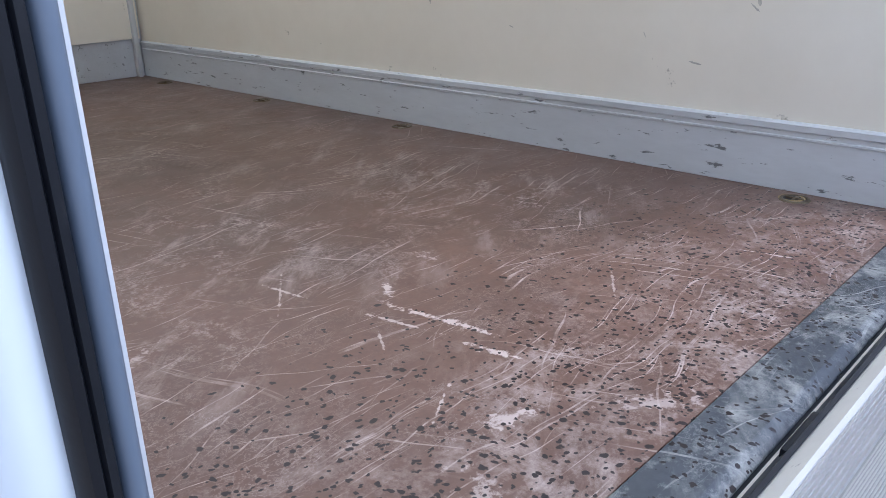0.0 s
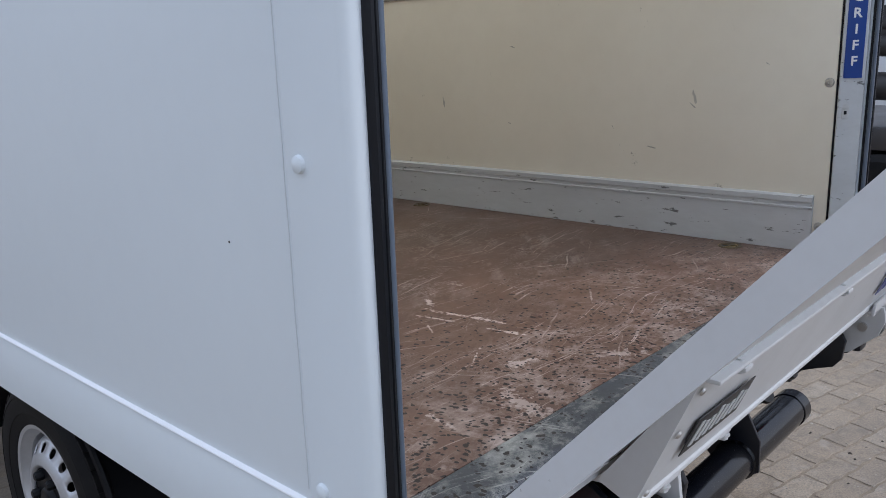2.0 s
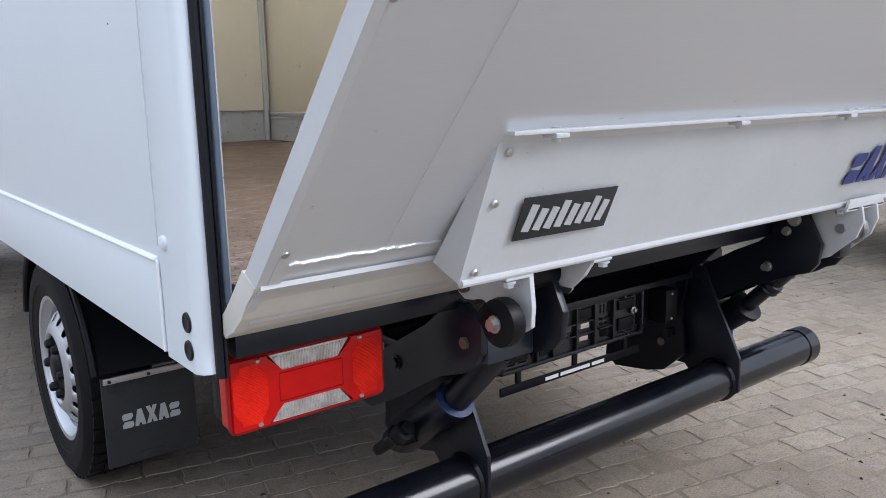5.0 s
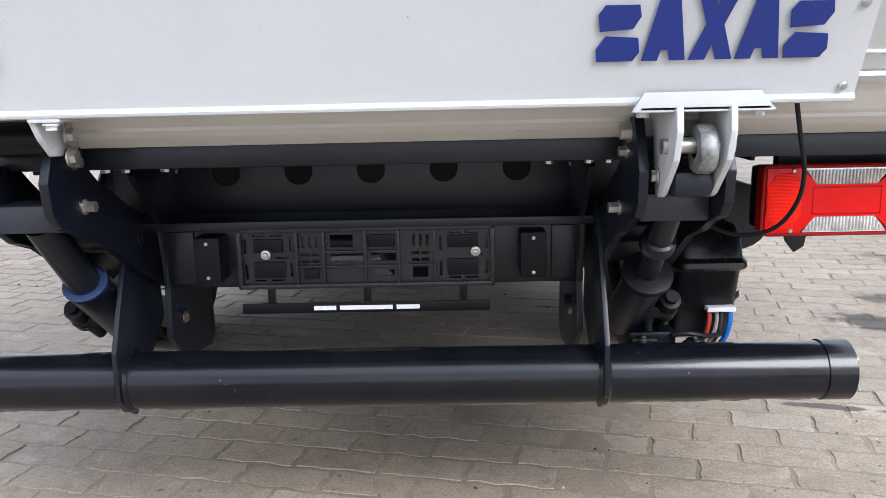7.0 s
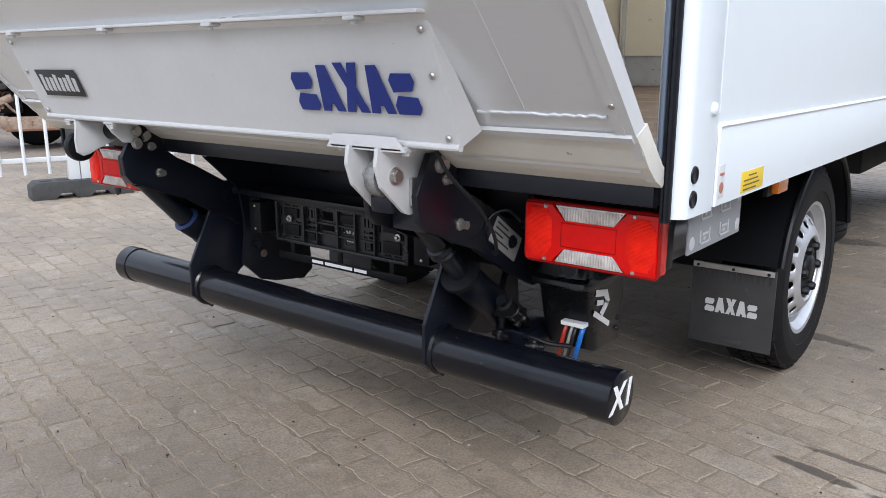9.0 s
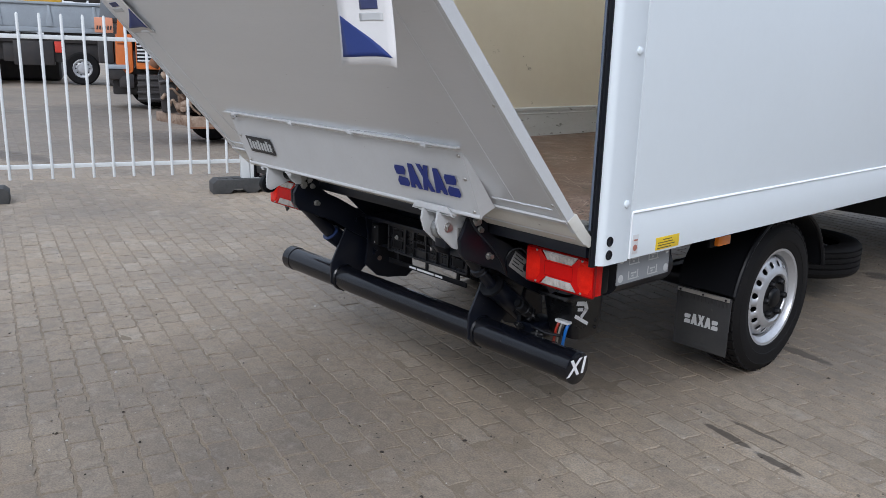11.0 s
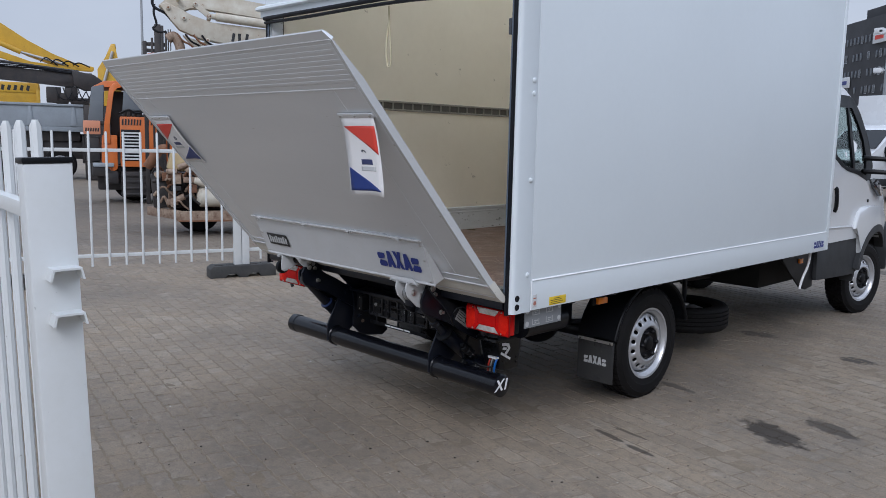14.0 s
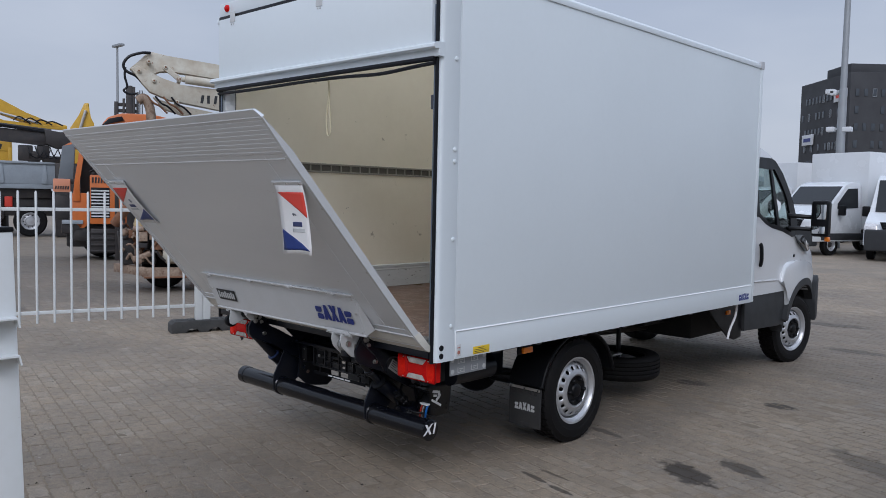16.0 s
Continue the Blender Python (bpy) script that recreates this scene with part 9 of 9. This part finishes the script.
col_ = mixc(pn_, pl_, ramp(pn_, pl_, f_speck, [(0.70, (0, 0, 0)), (0.74, (0.7,) * 3)]), col_, (0.42, 0.40, 0.36))
col_ = mixc(pn_, pl_, ramp(pn_, pl_, noise_node(pn_, pl_, 30, 2, 0.5, pos_), [(0.26, (0.75,) * 3), (0.30, (0, 0, 0))]), col_, (0.05, 0.042, 0.035))


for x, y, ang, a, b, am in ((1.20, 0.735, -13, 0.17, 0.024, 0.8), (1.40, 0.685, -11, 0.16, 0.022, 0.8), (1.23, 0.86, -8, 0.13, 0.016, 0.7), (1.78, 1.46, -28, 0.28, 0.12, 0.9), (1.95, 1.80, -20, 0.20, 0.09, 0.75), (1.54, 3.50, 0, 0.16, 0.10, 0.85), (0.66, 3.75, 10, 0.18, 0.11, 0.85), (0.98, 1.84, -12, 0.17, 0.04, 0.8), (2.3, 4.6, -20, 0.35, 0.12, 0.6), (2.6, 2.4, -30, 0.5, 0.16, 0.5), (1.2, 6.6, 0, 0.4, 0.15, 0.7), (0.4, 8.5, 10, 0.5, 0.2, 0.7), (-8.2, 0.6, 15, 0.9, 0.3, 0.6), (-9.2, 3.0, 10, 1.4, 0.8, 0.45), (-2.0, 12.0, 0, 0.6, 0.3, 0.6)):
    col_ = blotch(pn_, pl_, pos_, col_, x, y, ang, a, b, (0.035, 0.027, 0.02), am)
# wide darker areas of the yard, the last one under the box truck
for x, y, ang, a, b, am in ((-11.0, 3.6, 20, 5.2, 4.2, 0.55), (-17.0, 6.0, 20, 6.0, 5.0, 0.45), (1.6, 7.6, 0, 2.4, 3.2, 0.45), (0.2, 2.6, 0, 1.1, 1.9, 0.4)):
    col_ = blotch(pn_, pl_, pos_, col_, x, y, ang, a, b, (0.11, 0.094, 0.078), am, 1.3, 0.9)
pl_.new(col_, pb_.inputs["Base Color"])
rr_ = pn_.new("ShaderNodeMapRange")
rr_.inputs["To Min"].default_value, rr_.inputs["To Max"].default_value = 0.55, 0.95
pl_.new(f_mid, rr_.inputs["Value"])
pl_.new(rr_.outputs["Result"], pb_.inputs["Roughness"])
n1_ = bumped(pn_, pl_, pb_, f_grain, 0.35, 0.002)
bumped(pn_, pl_, pb_, f_mid, 0.5, 0.006, n1_)
ground_ob = bpy.data.objects["ground"]
ground_ob.data.materials.append(M_PAVE)
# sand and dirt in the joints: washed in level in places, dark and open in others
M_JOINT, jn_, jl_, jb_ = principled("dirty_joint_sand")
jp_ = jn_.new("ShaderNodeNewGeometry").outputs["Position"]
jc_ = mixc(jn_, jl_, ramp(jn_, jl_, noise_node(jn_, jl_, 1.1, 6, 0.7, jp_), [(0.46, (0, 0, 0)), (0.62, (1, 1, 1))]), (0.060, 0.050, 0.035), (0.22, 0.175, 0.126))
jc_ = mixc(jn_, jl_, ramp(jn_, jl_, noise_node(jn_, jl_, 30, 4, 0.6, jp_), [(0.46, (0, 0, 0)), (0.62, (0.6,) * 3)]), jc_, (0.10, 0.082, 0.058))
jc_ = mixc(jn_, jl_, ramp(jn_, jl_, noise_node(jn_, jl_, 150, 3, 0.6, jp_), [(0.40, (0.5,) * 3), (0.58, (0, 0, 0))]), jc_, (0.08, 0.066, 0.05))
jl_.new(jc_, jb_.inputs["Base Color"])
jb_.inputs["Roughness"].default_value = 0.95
M_SAND, sn_, sl_, sb_ = principled("washed_yard_sand")
sp_ = sn_.new("ShaderNodeNewGeometry").outputs["Position"]
sc_ = mixc(sn_, sl_, ramp(sn_, sl_, noise_node(sn_, sl_, 4.0, 6, 0.6, sp_), [(0.30, (0, 0, 0)), (0.6, (1, 1, 1))]), (0.200, 0.158, 0.112), (0.285, 0.228, 0.163))
sc_ = mixc(sn_, sl_, ramp(sn_, sl_, noise_node(sn_, sl_, 17, 8, 0.75, sp_), [(0.34, (0.5,) * 3), (0.52, (0, 0, 0))]), sc_, (0.13, 0.108, 0.083))
sc_ = mixc(sn_, sl_, ramp(sn_, sl_, noise_node(sn_, sl_, 140, 4, 0.6, sp_), [(0.35, (0.5,) * 3), (0.6, (0, 0, 0))]), sc_, (0.11, 0.09, 0.07))
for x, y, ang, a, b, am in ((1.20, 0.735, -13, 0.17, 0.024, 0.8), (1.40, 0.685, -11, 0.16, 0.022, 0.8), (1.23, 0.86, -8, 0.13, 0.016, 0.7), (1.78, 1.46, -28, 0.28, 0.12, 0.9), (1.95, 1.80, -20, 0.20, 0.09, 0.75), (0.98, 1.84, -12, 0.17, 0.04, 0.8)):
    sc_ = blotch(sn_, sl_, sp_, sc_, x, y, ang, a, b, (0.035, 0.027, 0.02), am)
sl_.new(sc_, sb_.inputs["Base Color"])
sb_.inputs["Roughness"].default_value = 0.95
sv, sf = [], []
GX, GY, GS = 148, 148, 0.06
for j in range(GY + 1):
    for i in range(GX + 1):
        x, y = -3.7 + i * GS, -4.3 + j * GS
        h = noise.noise(Vector((x * 0.8, y * 0.8, 3.0))) + 0.45 * noise.noise(Vector((x * 3.1, y * 3.1, 7.0))) + 0.25 * noise.noise(Vector((x * 9.0, y * 9.0, 1.0)))
        sv.append((x, y, min(0.0008, -0.0019 + 0.0026 * h)))
for j in range(GY):
    for i in range(GX):
        q = j * (GX + 1) + i
        sf.append((q, q + 1, q + GX + 2, q + GX + 1))
me = bpy.data.meshes.new("joint_sand")
me.from_pydata(sv, [], sf)
me.materials.append(M_SAND)
js = new("joint_sand", me)
js.parent = ground_ob
tagged(js, "sand washed over the paving and into its joints", kind="stuff")
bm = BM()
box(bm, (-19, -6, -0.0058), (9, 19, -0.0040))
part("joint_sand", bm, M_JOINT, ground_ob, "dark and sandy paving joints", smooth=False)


def paver_shape(seed, fine):
    """A paver with toothed, worn edges, its top at z = 0. fine: points along each side."""
    r = random.Random(seed)
    g = 0.0028
    hx, hy = PW / 2 - g, PH / 2 - g
    nx, ny = (8, 4) if fine else (2, 1)
    ring = []
    for k in range(nx):
        ring.append((-hx + 2 * hx * k / nx, -hy))
    for k in range(ny):
        ring.append((hx, -hy + 2 * hy * k / ny))
    for k in range(nx):
        ring.append((hx - 2 * hx * k / nx, hy))
    for k in range(ny):
        ring.append((-hx, hy - 2 * hy * k / ny))
    out, top = [], []
    for i, (x, y) in enumerate(ring):
        # neighbours share the tooth: both sides of a joint bend the same way
        tooth = 0.0034 * math.sin(x / PW * 4 * math.pi) if fine else 0.0
        bend = 0.0028 * math.sin(y / PH * 2 * math.pi) if fine else 0.0
        x, y = x + bend + r.uniform(-0.0010, 0.0010), y + tooth + r.uniform(-0.0010, 0.0010)
        out.append((x, y, -0.006))
        k = 0.0022 + r.random() ** 2 * 0.0062
        top.append((x * (1 - k / hx), y * (1 - k / hy), r.uniform(-0.0008, 0.0004)))
    return out + top


def paver_faces(n):
    return [tuple(range(n, 2 * n))] + [(i, (i + 1) % n, n + (i + 1) % n, n + i) for i in range(n)]


FINE, COARSE = [paver_shape(k, True) for k in range(10)], [paver_shape(k, False) for k in range(4)]
FFINE, FCOARSE = paver_faces(24), paver_faces(6)
meshes = []
for sh in FINE:
    me = bpy.data.meshes.new("paver")
    me.from_pydata(sh, [], FFINE)
    me.materials.append(M_PAVE)
    meshes.append(me)
rng = random.Random(21)
cells = []
for j in range(-330, 330):
    for i in range(-165, 165):
        u, v = (i + (0.5 if j % 2 else 0.0)) * PW, j * PH
        x, y = u * PC - v * PS, u * PS + v * PC
        if -17 < x < 6.5 and -4.5 < y < 17 and y < 24 + x * 1.2 and not (x < -9 and y > 9):
            cells.append((x, y))
near = sorted(range(len(cells)), key=lambda k: (cells[k][0] - 0.55) ** 2 + 1.6 * (cells[k][1] + 0.45) ** 2)[:300]
near_set = set(near)
verts, faces = [], []
for k, (x, y) in enumerate(cells):
    z = rng.uniform(-0.0012, 0.0016)
    ax, ay = rng.uniform(-0.007, 0.007), rng.uniform(-0.010, 0.010)
    turn = PA + rng.uniform(-0.004, 0.004) + (math.pi if rng.random() < 0.5 else 0)
    if k in near_set:
        o = bpy.data.objects.new("paver", rng.choice(meshes))
        scene.collection.objects.link(o)
        o.parent = ground_ob
        o.location = (x, y, z)
        o.rotation_euler = (ay, ax, turn)
        continue
    close = -3.6 < x < 5.2 and -4.2 < y < 4.5
    shape, fs = (rng.choice(FINE), FFINE) if close else (rng.choice(COARSE), FCOARSE)
    base = len(verts)
    c, s = math.cos(turn), math.sin(turn)
    for vx, vy, vz in shape:
        verts.append((x + vx * c - vy * s, y + vx * s + vy * c, z + vz + vx * ax + vy * ay))
    faces += [tuple(base + q for q in f) for f in fs]
me = bpy.data.meshes.new("paving")
me.from_pydata(verts, [], faces)
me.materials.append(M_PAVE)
pv = new("paving", me)
pv.parent = ground_ob
tagged(pv, "worn grey concrete block paving", kind="stuff")

# loose bits lying about: crumbs of dirt, leaf scraps, pale chips
M_BITS = principled("dry_debris")
bits_n, bits_l = M_BITS[1], M_BITS[2]
bg_ = bits_n.new("ShaderNodeNewGeometry")
bits_l.new(ramp(bits_n, bits_l, bg_.outputs["Random Per Island"], [(0.0, (0.02, 0.016, 0.012)), (0.6, (0.05, 0.04, 0.03)), (0.8, (0.12, 0.085, 0.05)), (0.92, (0.45, 0.42, 0.38))]), M_BITS[3].inputs["Base Color"])
M_BITS[3].inputs["Roughness"].default_value = 0.9
rng = random.Random(77)
bv, bf = [], []
for k in range(900):
    x, y = rng.uniform(-3.2, 5.0), rng.uniform(-3.6, 5.5)
    if k % 3 == 0:
        x, y = rng.gauss(0.9, 0.9), rng.gauss(-0.8, 0.8)
    r = rng.choice((0.0025, 0.003, 0.004, 0.005, 0.007, 0.010))
    a0, st = rng.uniform(0, 6.28), rng.uniform(0.35, 1.0)
    base = len(bv)
    for i in range(6):
        a = i * math.pi / 3
        q = r * rng.uniform(0.7, 1.2)
        u, v = q * math.cos(a), q * st * math.sin(a)
        bv.append((x + u * math.cos(a0) - v * math.sin(a0), y + u * math.sin(a0) + v * math.cos(a0), -0.001))
    bv.append((x, y, 0.001 + r * 0.5))
    bf += [(base + i, base + (i + 1) % 6, base + 6) for i in range(6)]
me = bpy.data.meshes.new("debris")
me.from_pydata(bv, [], bf)
me.materials.append(M_BITS[0])
db = new("debris", me)
tagged(db, "scattered crumbs of dirt and leaf scraps on the paving", "debris", kind="stuff")
